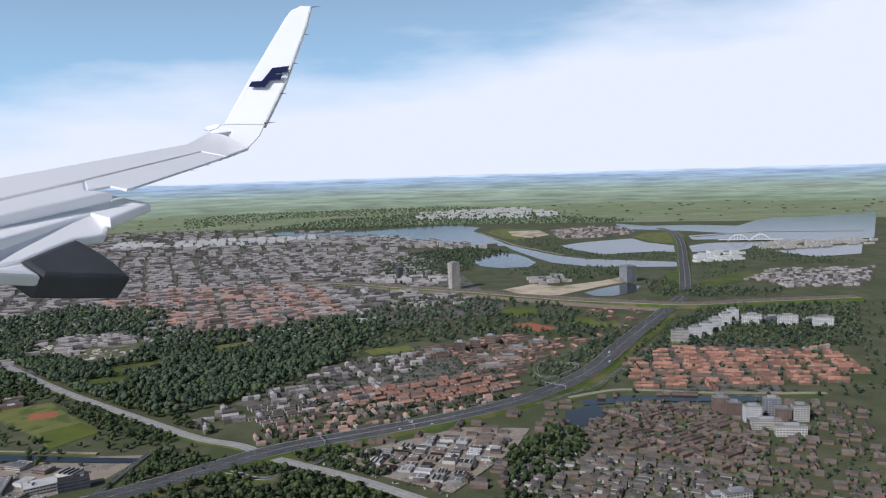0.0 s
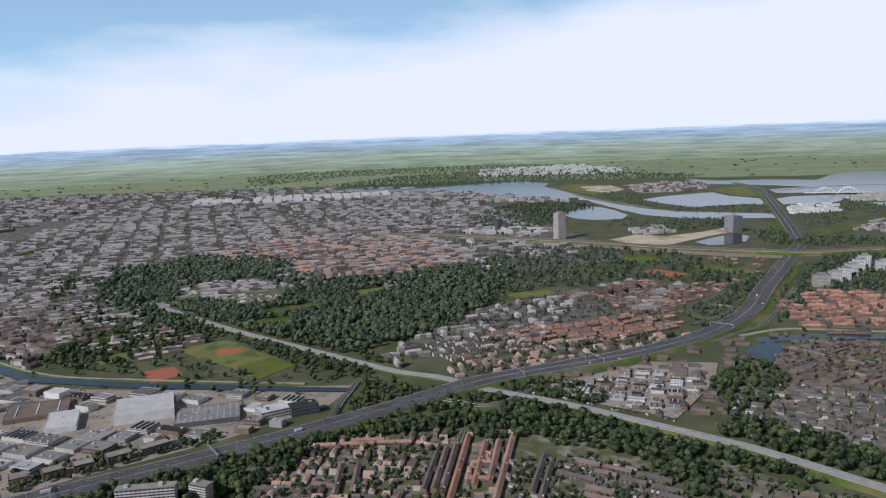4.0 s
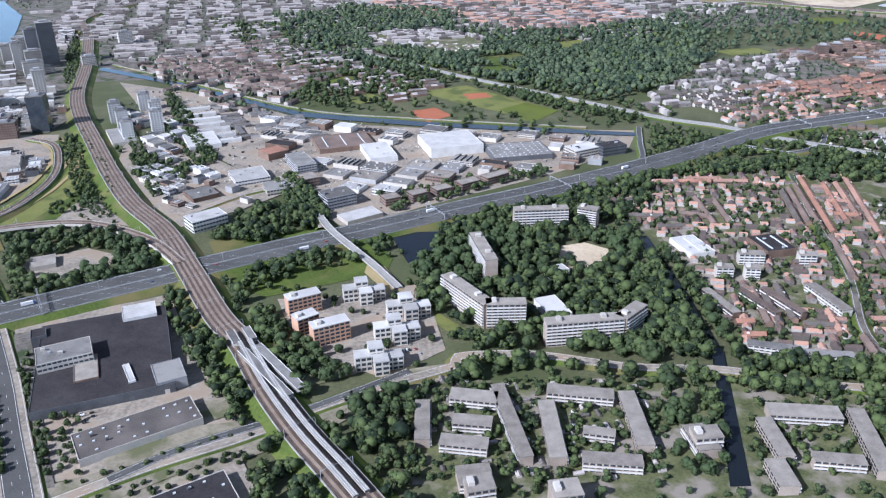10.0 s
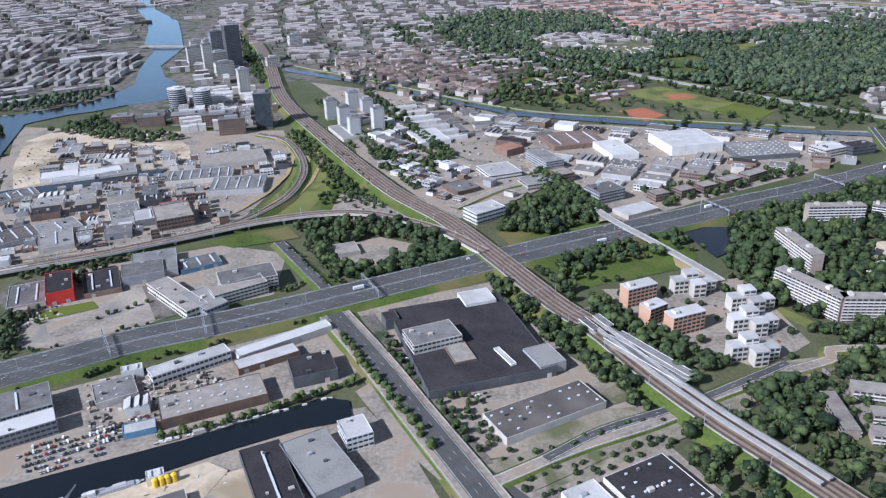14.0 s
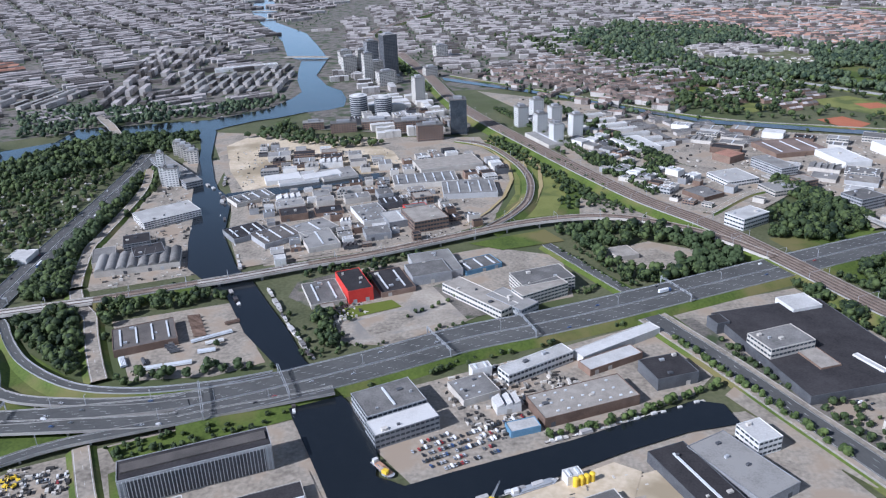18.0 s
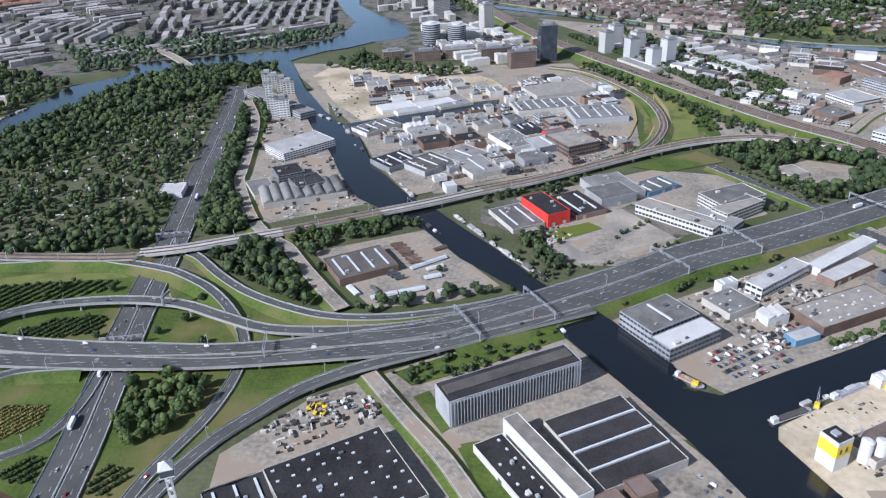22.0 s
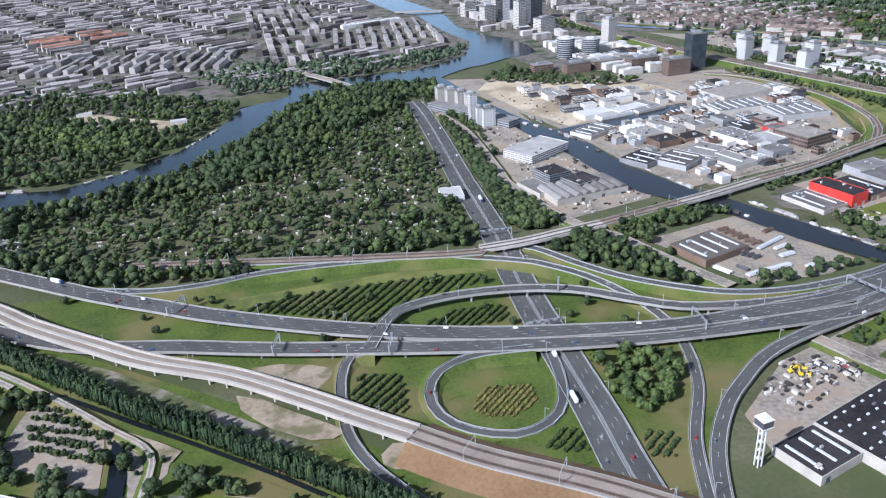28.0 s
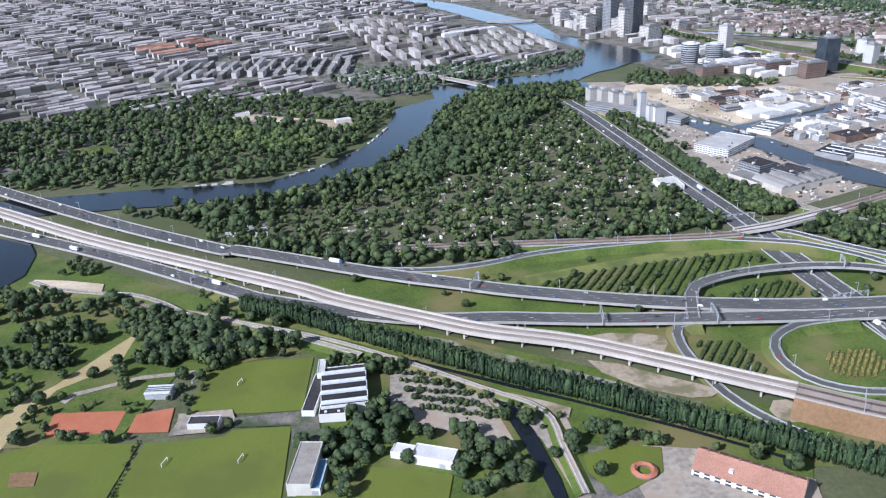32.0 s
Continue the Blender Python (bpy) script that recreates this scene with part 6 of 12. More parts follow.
area("yard", PAVING, [(-772, 341), (-762, 326), (-737, 341), (-747, 355), (-760, 350)], "cracked asphalt patch on the bare lot", "yard", keep=True)
area("yard", STREET, [(-737, 385), (-714, 346), (-703, 352), (-730, 391)], "dark asphalt yard beside the low offices", "yard", keep=True)
area("grass", LAWN, [(-788, 353), (-758, 367), (-751, 359), (-780, 342)], "grass plot by the red hall", "grass")
area("grass", GRASS, [(-1452, 354), (-1400, 363), (-1347, 332), (-1267, 279), (-1223, 233), (-1280, 221), (-1292, 173), (-1356, 176)], "rough meadow by the motorway", "grass")
area("sports_field", LAWN, [(-1269, 225), (-1246, 227), (-1223, 227), (-1223, 188), (-1244, 188), (-1268, 190)], "bright green football pitch", "pitch", keep=True)
area("sports_field", LAWN, [(-1280, 173), (-1271, 173), (-1251, 174), (-1248, 178), (-1226, 178), (-1224, 139), (-1227, 127), (-1282, 131), (-1283, 144)], "bright green football pitch", "pitch", keep=True)
area("sports_field", LAWN, [(-1333, 172), (-1322, 176), (-1282, 173), (-1284, 144), (-1284, 131), (-1327, 135)], "bright green football pitch", "pitch", keep=True)
area("clay_court", CLAY, [(-1323, 196), (-1294, 195), (-1294, 181), (-1321, 180)], "row of red clay tennis courts", "court", keep=True)
area("clay_court", CLAY, [(-1289, 192), (-1275, 195), (-1273, 179), (-1289, 180)], "pair of red clay tennis courts", "court", keep=True)
area("grass", LAWN, [(-1198, 151), (-1166, 145), (-1167, 129), (-1200, 132)], "small mown lawn among trees", "grass", keep=True)
area("dirt_road", STRAW, [(-1345, 191), (-1340, 206), (-1331, 217), (-1324, 231), (-1317, 245), (-1309, 260), (-1309, 250), (-1309, 234), (-1316, 224), (-1329, 213), (-1334, 194), (-1334, 170)], "dry yellow track along the meadow", "path", keep=True)
area("car_park", STREET, [(-1193, 205), (-1146, 193), (-1125, 179), (-1139, 159), (-1177, 175)], "tree-planted car park", "yard")
area("garden_ground", GRASS, [(-1222, 224), (-1187, 220), (-1121, 180), (-1045, 137), (-1053, 119), (-1219, 133)], "grass and gardens among trees", "grass")
area("garden_ground", STREET, [(-1117, 156), (-1079, 149), (-1049, 129), (-1053, 119), (-1124, 125)], "paved ground by the red-roofed building", "yard")
area("meadow", LAWN, [(224, 1265), (267, 1290), (296, 1245), (243, 1220)], "far sports field", "field", keep=True)
area("meadow", CLAY, [(222, 1157), (258, 1161), (288, 1110), (251, 1095)], "far red clay field", "field", keep=True)
area("meadow", LAWN, [(315, 1177), (360, 1178), (352, 1122), (314, 1141)], "far sports field", "field", keep=True)
area("meadow", MEADOW, [(340, 1138), (385, 1144), (373, 1095), (342, 1104)], "far yellow field", "field", keep=True)
area("verge", GRASS, [(-854, 228), (-824, 244), (-784, 265), (-762, 275), (-782, 252), (-820, 231), (-846, 219)], "grass bank beside the motorway", "grass")
area("verge", GRASS, [(-845, 212), (-839, 216), (-829, 195), (-833, 191)], "mown verge beside the street", "grass")
area("verge", GRASS, [(-827, 183), (-820, 186), (-805, 152), (-813, 149)], "mown verge beside the street", "grass")
area("verge", GRASS, [(-615, 350), (-606, 352), (-536, 228), (-547, 228)], "green verge of the avenue", "grass")
area("verge", GRASS, [(-673, 438), (-665, 445), (-623, 386), (-631, 381)], "green verge of the street", "grass")
area("verge", GRASS, [(-721, 449), (-672, 475), (-659, 455), (-699, 439)], "grass bank by the railway", "grass")
area("clearing", STRAW, [(-424, 423), (-413, 419), (-401, 390), (-408, 380), (-425, 411)], "dry sandy path", "path")
area("yard", PAVING, [(-235, 458), (-201, 458), (-203, 431), (-215, 412), (-235, 411)], "pink paved square", "yard")
area("works_ground", PAVING, [(-914, 536), (-901, 503), (-889, 465), (-861, 406), (-798, 436), (-802, 507), (-855, 558)], "pale paved canal bank works", "yard")
area("works_ground", PAVING, [(-808, 203), (-781, 224), (-766, 219), (-743, 181), (-729, 157), (-715, 133), (-714, 111), (-796, 108), (-804, 147)], "pale concrete quay round the black-roofed halls", "yard")
area("grass", GRASS, [(-728, 691), (-708, 704), (-656, 604), (-627, 531), (-596, 486), (-580, 478), (-615, 500), (-668, 489), (-703, 484), (-706, 505), (-689, 535), (-691, 607)], "grass between curving railway tracks", "grass")
area("curved_bank", MEADOW, [(-719, 690), (-712, 701), (-664, 612), (-654, 551), (-664, 503), (-699, 491), (-702, 501), (-683, 528), (-674, 567), (-682, 614)], "yellow curving railway bank", "grass")
area("street_ground", PAVING, [(-641, 550), (-599, 501), (-580, 485), (-615, 500), (-647, 502), (-646, 532)], "pale street under the railway curve", "street")
area("tramway", VERGE, [(-547, 228), (-537, 233), (-459, 267), (-438, 279), (-399, 297), (-374, 310), (-374, 301), (-401, 287), (-432, 269), (-452, 252), (-512, 216), (-531, 198)], "pale dry verge of a tramway", "verge")
area("tramway", VERGE, [(-518, 273), (-469, 294), (-432, 307), (-412, 317), (-408, 311), (-445, 294), (-465, 281), (-510, 256)], "pale dry verge of a tramway", "verge")
area("works_ground", PAVING, [(-536, 222), (-512, 218), (-464, 245), (-447, 212), (-434, 190), (-531, 190)], "paved yards of halls by the avenue", "yard")
area("garden_ground", GARDEN, [(-245, 294), (-155, 275), (-81, 257), (-52, 252), (-80, 203), (-375, 186), (-407, 287), (-346, 296)], "streets and gardens between rows of flats", "street")
area("street_verge", STREET, [(-604, 349), (-597, 352), (-546, 253), (-534, 232), (-543, 230), (-562, 265)], "planted middle strip of the avenue", "verge")
area("crossing", ASPHALT, [(-554, 227), (-539, 233), (-520, 212), (-511, 190), (-543, 190)], "grey street crossing at the avenue", "road")
area("grass", MEADOW, [(-1253, 277), (-1188, 244), (-1117, 204), (-1043, 158), (-1047, 149), (-1120, 188), (-1187, 227), (-1250, 262)], "dry yellow grass below the viaduct", "grass")
area("bare_slope", GARDEN, [(-1226, 265), (-1162, 234), (-1096, 193), (-1067, 177), (-1079, 176), (-1139, 210), (-1214, 250)], "dry rough ground under the viaduct", "soil")
area("car_park", PAVING, [(-1189, 214), (-1168, 209), (-1153, 195), (-1147, 177), (-1142, 157), (-1155, 164), (-1182, 176), (-1189, 187)], "paved car park planted with young trees", "yard", keep=True)
area("street_ground", PAVING, [(-1153, 195), (-1141, 188), (-1122, 175), (-1121, 166), (-1129, 154), (-1121, 130), (-1125, 125), (-1133, 161), (-1149, 185)], "pale gravel path and yard", "path")
area("farm_yard", PAVING, [(-1098, 154), (-1079, 150), (-1047, 131), (-1053, 104), (-1103, 109), (-1105, 134)], "pale paved yard by the orange-roofed building", "yard", keep=True)
area("path", PAVING, [(-1324, 204), (-1321, 210), (-1310, 214), (-1296, 220), (-1272, 222), (-1271, 219), (-1295, 217), (-1308, 212), (-1319, 207), (-1321, 202)], "white gravel path round the courts", "path", keep=True)
area("path", PAVING, [(-1274, 263), (-1260, 258), (-1264, 267), (-1302, 283), (-1334, 303), (-1383, 316), (-1381, 310), (-1334, 297), (-1300, 276)], "pale cycle path through the meadow", "path")
area("sports_field", SOIL, [(-1324, 160), (-1314, 160), (-1312, 152), (-1321, 152)], "worn bare goal mouth on the pitch", "pitch")
area("verge", GRASS, [(-826, 185), (-819, 187), (-804, 152), (-800, 134), (-810, 134)], "mown verge beside the street", "grass")
area("clearing", GRASS, [(-466, 1124), (-427, 1152), (-409, 1109), (-445, 1071)], "open grass in the wooded park", "grass", keep=True)
area("clearing", GRASS, [(-323, 1023), (-262, 1049), (-248, 1003), (-303, 972)], "open grass in the wooded park", "grass", keep=True)
area("clearing", MEADOW, [(-210, 1114), (-158, 1141), (-148, 1099), (-196, 1062)], "open grass in the wooded park", "grass", keep=True)
area("clearing", GRASS, [(-336, 962), (-290, 976), (-262, 935), (-312, 917)], "open grass in the wooded park", "grass", keep=True)
area("clearing", GRASS, [(-1378, 630), (-1340, 641), (-1282, 595), (-1302, 568), (-1349, 591)], "shrubs and grass in the park", "grass")
area("clearing", GRASS, [(-1474, 590), (-1442, 596), (-1422, 564), (-1452, 559)], "open grass in the park", "grass", keep=True)
area("clearing", SAND, [(-1266, 626), (-1235, 631), (-1224, 609), (-1248, 599)], "pale yard in the park", "yard", keep=True)
area("tramway", VERGE, [(-530, 262), (-451, 273), (-443, 253), (-514, 236)], "pale dry verge of a tramway", "verge")
area("tramway", VERGE, [(-438, 283), (-411, 297), (-376, 310), (-372, 303), (-405, 285), (-429, 265)], "pale dry verge of a tramway", "verge")
area("meadow", LAWN, [(228, 1285), (286, 1285), (291, 1226), (235, 1222)], "bright sports field by the railway", "field", keep=True)
area("meadow", MEADOW, [(-1, 1043), (61, 1055), (73, 1019), (13, 1008)], "open grass by the wooded park", "field", keep=True)
area("works_ground", PAVING, [(-663, 699), (-603, 707), (-568, 634), (-513, 574), (-492, 548), (-520, 515), (-557, 484), (-581, 519), (-611, 570), (-648, 635)], "paved works yards beside the railway", "yard")
area("street_ground", STREET, [(-1006, 990), (-904, 1085), (-781, 901), (-743, 772), (-743, 720), (-800, 725), (-894, 744)], "streets between offices by the river", "street")
area("works_ground", SAND, [(-715, 185), (-688, 202), (-665, 213), (-615, 235), (-633, 157), (-693, 126), (-708, 134), (-713, 156)], "sandy storage yards south of the basin", "yard")
area("works_ground", PAVING, [(-695, 189), (-670, 202), (-638, 213), (-648, 161), (-690, 138), (-694, 161)], "paved storage yards south of the basin", "yard")
area("works_ground", PAVING, [(-596, 280), (-580, 300), (-561, 259), (-545, 227), (-555, 222), (-572, 242)], "paved yard beside the street", "yard")
area("street_ground", GARDEN, [(60, 493), (96, 433), (152, 398), (86, 315), (19, 351), (33, 413)], "streets and gardens of small houses", "street")
area("meadow", MEADOW, [(454, 2768), (540, 2890), (635, 2798), (559, 2480), (500, 2422), (469, 2534)], "green spit between lakes", "field")
area("far_site", SAND, [(534, 2761), (648, 2767), (640, 2578), (559, 2480), (516, 2581)], "far pale building land", "sand")
area("far_site", PAVING, [(686, 2752), (850, 2817), (961, 2743), (895, 2481), (758, 2407), (633, 2413)], "built-up island in the lake", "street")
area("far_site", MEADOW, [(861, 2390), (951, 2504), (1058, 2507), (1017, 2352), (908, 2154), (867, 2184), (861, 2274)], "grassy spit by the bridge", "field")
area("far_site", SAND, [(275, 1485), (344, 1535), (389, 1493), (482, 1531), (561, 1586), (546, 1515), (443, 1450), (360, 1389), (300, 1403)], "far pale building land", "sand")
area("rail_yard", BALLAST, [(-178, 1737), (-5, 1674), (91, 1600), (213, 1508), (305, 1422), (392, 1356), (474, 1300), (520, 1261), (542, 1229), (533, 1209), (471, 1198), (402, 1239), (333, 1293), (251, 1370), (161, 1457), (84, 1517), (-6, 1608), (-175, 1701)], "broad brown bed of a railway yard", "railway", keep=True)
area("meadow", GRASS, [(670, 1628), (689, 1623), (601, 1404), (565, 1366), (557, 1415)], "rough grass by the far motorway", "grass")
area("meadow", GRASS, [(661, 1462), (759, 1541), (860, 1549), (831, 1497), (732, 1444), (653, 1398)], "rough grass by the far motorway", "grass")
area("road_bank", GRASS, [(443, 1151), (499, 1177), (445, 1089), (373, 990), (301, 881), (264, 817), (246, 793), (221, 791), (270, 860), (339, 963)], "rough grass beside the motorway", "grass")
area("works_ground", PAVING, [(-25, 655), (90, 705), (150, 690), (126, 640), (62, 560), (5, 607)], "paved yards of works by the junction", "yard")
area("yard", PAVING, [(-1272, 190), (-1251, 191), (-1248, 183), (-1255, 177), (-1272, 176), (-1271, 185)], "paved yard beside the sports hall", "yard", keep=True)
area("car_park", STREET, [(-1249, 185), (-1225, 187), (-1217, 186), (-1213, 168), (-1224, 166), (-1226, 178), (-1248, 179)], "grey street and parking by the pavilion", "yard", keep=True)
area("bare_slope", DUST, [(-1106, 211), (-1094, 207), (-1081, 198), (-1066, 189), (-1059, 184), (-1064, 180), (-1072, 180), (-1080, 184), (-1088, 188), (-1095, 194), (-1102, 201)], "trodden dusty earth below the viaduct", "soil", keep=True)
area("meadow", MEADOW, [(-1306, 334), (-1288, 324), (-1252, 277), (-1259, 269), (-1275, 280), (-1301, 312)], "bright grass bank below the motorway", "grass")
area("yard", SAND, [(-1387, 325), (-1367, 321), (-1345, 314), (-1343, 305), (-1368, 307), (-1383, 312)], "pale sandy yard by the river", "yard", keep=True)
area("lawn", LAWN, [(-1120, 150), (-1107, 155), (-1092, 152), (-1095, 139), (-1105, 133), (-1113, 129), (-1120, 141)], "mown lawn round the ring house", "grass")
area("lawn", LAWN, [(-1196, 151), (-1182, 149), (-1166, 144), (-1168, 132), (-1197, 134)], "bright lawn behind the shed", "grass", keep=True)
area("works_ground", SAND, [(-718, 190), (-698, 202), (-661, 223), (-648, 231), (-638, 226), (-645, 202), (-674, 163), (-699, 163), (-711, 173)], "pale sandy concrete quay with storage bays", "yard")
area("clearing", MEADOW, [(-1300, 731), (-1267, 736), (-1263, 721), (-1295, 714)], "open grass in the river park", "grass", keep=True)
area("clearing", SAND, [(-1355, 667), (-1335, 679), (-1293, 655), (-1238, 632), (-1236, 621), (-1294, 640), (-1349, 654)], "pale paths and yards of the river park", "yard", keep=True)
area("allotments", GARDEN, [(-479, 1194), (-429, 1227), (-360, 1229), (-296, 1148), (-311, 1059), (-357, 1041), (-410, 1092), (-459, 1130)], "open allotment gardens in the wooded park", "garden")
area("tramway", VERGE, [(-520, 216), (-516, 238), (-489, 258), (-451, 274), (-423, 291), (-396, 307), (-369, 313), (-372, 306), (-408, 289), (-438, 266), (-473, 247), (-497, 231)], "broad dry verge and tracks of a tramway", "verge", keep=True)
# water
area("water", WATER, [(-356, 3115), (-281, 3141), (-101, 3014), (28, 3016), (218, 3110), (397, 3158), (469, 2976), (420, 2832), (437, 2567), (447, 2260), (411, 2289), (345, 2347), (282, 2461), (205, 2589), (101, 2760), (23, 2813), (-98, 2835), (-265, 2923)], "far harbour and lake arm", "water", keep=True)
area("water", WATER, [(432, 2352), (460, 2239), (477, 2139), (514, 1985), (561, 1895), (640, 1835), (753, 1757), (720, 1682), (597, 1717), (519, 1760), (464, 1853), (445, 2007), (431, 2185)], "far canal", "water", keep=True)
area("water", WATER, [(283, 1942), (339, 2040), (388, 2094), (419, 2056), (430, 1972), (430, 1863), (395, 1795), (327, 1793), (290, 1847)], "far pond in the park", "water", keep=True)
area("water", WATER, [(581, 2215), (654, 2275), (724, 2305), (841, 2338), (836, 2212), (872, 2117), (886, 2081), (834, 1939), (784, 1982), (707, 1979), (627, 1964), (600, 2069), (584, 2150)], "far lake", "water", keep=True)
area("water", WATER, [(908, 2073), (970, 2116), (1040, 2125), (1151, 2103), (1073, 2018), (1026, 1960), (962, 1912), (917, 1940), (856, 1932)], "far lake", "water", keep=True)
area("water", WATER, [(1051, 1883), (1161, 1916), (1342, 1958), (1204, 1760), (1079, 1739), (1056, 1793)], "far lake", "water", keep=True)
area("water", WATER, [(976, 2936), (1042, 2764), (1212, 2719), (1327, 2618), (1487, 2801), (1610, 2903), (1749, 2871), (2102, 2984), (1460, 2079), (1254, 2067), (1188, 2124), (1119, 2183), (988, 2229), (1025, 2349), (1166, 2378), (1114, 2463), (1041, 2560), (938, 2650)], "wide far lake", "water", keep=True)
area("water", WATER, [(412, 1403), (464, 1445), (530, 1488), (535, 1442), (500, 1381), (453, 1354), (420, 1362)], "far pond by the railway", "water", keep=True)
area("water", WATER, [(-1494, 461), (-1428, 464), (-1354, 469), (-1285, 470), (-1251, 496), (-1220, 541), (-1199, 615), (-1195, 666), (-1157, 701), (-1161, 753), (-1110, 767), (-1029, 790), (-981, 839), (-968, 891), (-966, 930), (-992, 1002), (-1014, 1085), (-1029, 1155), (-1067, 1209), (-1121, 1362), (-1189, 1514), (-1261, 1653), (-1353, 1876), (-1405, 2049), (-1500, 2400), (-1430, 2400), (-1345, 2035), (-1266, 1803), (-1221, 1646), (-1160, 1550), (-1105, 1464), (-1048, 1321), (-1003, 1203), (-993, 1177), (-982, 1091), (-976, 1040), (-944, 970), (-916, 934), (-900, 889), (-894, 848), (-908, 831), (-932, 821), (-956, 796), (-977, 784), (-1000, 757), (-1018, 724), (-1103, 723), (-1140, 687), (-1152, 656), (-1164, 598), (-1184, 534), (-1201, 501), (-1233, 473), (-1262, 448), (-1295, 436), (-1332, 432), (-1373, 431), (-1475, 423)], "wide slow river with wooded banks", "water", keep=True)
area("water", WATER, [(-1461, 397), (-1414, 381), (-1401, 359), (-1395, 331), (-1401, 315), (-1419, 314)], "river south of the bridges", "water", keep=True)
area("water", WATER, [(-1033, 765), (-1016, 726), (-992, 671), (-970, 607), (-945, 536), (-933, 507), (-924, 487), (-910, 445), (-893, 404), (-881, 392), (-853, 365), (-829, 325), (-799, 290), (-797, 280), (-782, 252), (-765, 222), (-745, 186), (-734, 161), (-722, 137), (-693, 138), (-705, 165), (-714, 187), (-710, 199), (-678, 216), (-642, 238), (-616, 252), (-594, 259), (-598, 273), (-610, 275), (-663, 244), (-710, 221), (-727, 212), (-739, 217), (-741, 232), (-761, 266), (-790, 300), (-806, 328), (-831, 365), (-846, 388), (-862, 406), (-867, 415), (-878, 436), (-890, 459), (-901, 496), (-911, 531), (-921, 544), (-931, 556), (-944, 581), (-973, 648), (-1003, 739), (-1019, 767)], "dark canal and dock basin", "water", keep=True)
area("water", WATER, [(-921, 545), (-877, 565), (-826, 594), (-802, 601), (-804, 585), (-831, 571), (-879, 544), (-909, 529)], "narrow side dock between works", "water", keep=True)
area("water", WATER, [(-251, 451), (-244, 451), (-242, 381), (-243, 313), (-265, 221), (-273, 221), (-249, 313), (-249, 381)], "straight dark canal between trees", "water", keep=True)
area("water", WATER, [(-410, 460), (-396, 468), (-377, 468), (-383, 434), (-399, 421)], "dark pond among trees", "water", keep=True)
area("water", WATER, [(-800, 1012), (-674, 917), (-514, 776), (-396, 732), (-237, 691), (-192, 680), (-194, 670), (-239, 679), (-395, 717), (-510, 757), (-667, 897), (-794, 991)], "long narrow straight canal", "water", keep=True)
area("water", WATER, [(-1147, 186), (-1141, 183), (-1135, 165), (-1130, 139), (-1129, 125), (-1133, 126), (-1136, 142), (-1141, 163)], "dark ditch beside the car park", "water", keep=True)
area("water", WATER, [(-1240, 253), (-1198, 229), (-1165, 211), (-1139, 196), (-1116, 183), (-1080, 162), (-1048, 141), (-1049, 139.5), (-1081, 160.5), (-1117, 181.5), (-1140, 194), (-1166, 209), (-1199, 227), (-1241, 251)], "narrow dark ditch along the poplars", "water", keep=True)
area("car_park", DUST, [(-1157, 199), (-1148, 194), (-1127, 183), (-1119, 178), (-1121, 172), (-1128, 172), (-1134, 178), (-1150, 189)], "sandy track beside the car park", "path", keep=True)
area("water", WATER, [(194, 729), (229, 747), (239, 721), (199, 683), (184, 694)], "dark pond by the motorway", "water", keep=True)
area("water", WATER, [(221, 764), (279, 767), (355, 749), (414, 731), (407, 720), (271, 747), (217, 745)], "far canal by the motorway", "water", keep=True)
# roads and railways
main_line = road("motorway", [(566, 1314, 0.6), (508, 1231, 0.6), (447, 1140, 2), (342, 987, 3), (260, 865, 3), (177, 783, 3), (88, 733, 3), (0, 701, 3), (-79, 672, 3), (-152, 623, 3), (-227, 576, 3), (-301, 534, 3), (-359, 505, 3), (-419, 473, 3), (-470, 448, 3), (-508, 428, 3), (-610, 372, 3), (-643, 354, 3), (-677, 337, 3), (-714, 320, 3), (-749, 298, 3), (-797, 271, 3), (-835, 252, 3)], 25, "wide grey ten-lane motorway on a low bank", lanes=10, median=True)
north_line = road("motorway", [(-832, 260, 3.3), (-847, 254, 3.4), (-915, 240, 3.5), (-965, 240, 3.5), (-1014, 244, 3.5), (-1066, 254, 3.5), (-1125, 272, 3.5), (-1159, 286, 3.5), (-1196, 302, 3.5), (-1282, 345, 3.5), (-1286, 344, 3.5), (-1369, 398, 3.5), (-1477, 477, 3.5), (-1533, 522, 3.5)], 11, "grey motorway carriageway on a deck", lanes=5, deck=True, pillars=5)
south_line = road("motorway", [(-831, 246, 3.3), (-846, 242, 3.4), (-916, 233, 3.5), (-965, 231, 3.5), (-1012, 233, 3.5), (-1062, 237, 3.5), (-1100, 241, 3.5), (-1138, 247, 3.5), (-1187, 254, 3), (-1250, 281, 2), (-1276, 297, 2), (-1351, 347, 2), (-1442, 401, 2), (-1489, 430, 2)], 9.5, "grey motorway carriageway on a deck", lanes=4, deck=True, pillars=5)
slip_a = road("slip_road", [(-1199, 307, 3), (-1167, 303, 3), (-1140, 307, 3), (-1113, 316, 3), (-1070, 322, 3), (-1025, 324, 3), (-995, 318, 3), (-977, 311, 3.5), (-969, 307, 3.5), (-949, 292, 3), (-932, 271, 2), (-921, 249, 0.6), (-919, 225, 0.4), (-923, 199, 0.4), (-934, 168, 0.4), (-939, 141, 0.4), (-941, 125, 0.4), (-944, 111, 0.4), (-947, 95, 0.4)], 5, "curved grey slip road", lanes=2)
slip_b = road("slip_road", [(-981, 337, 0.6), (-968, 330, 1), (-949, 308, 1.5), (-929, 289, 2), (-904, 273, 3), (-883, 266, 3), (-855, 266, 3), (-822, 274, 3), (-800, 283, 3)], 5, "curved grey slip road", lanes=2)
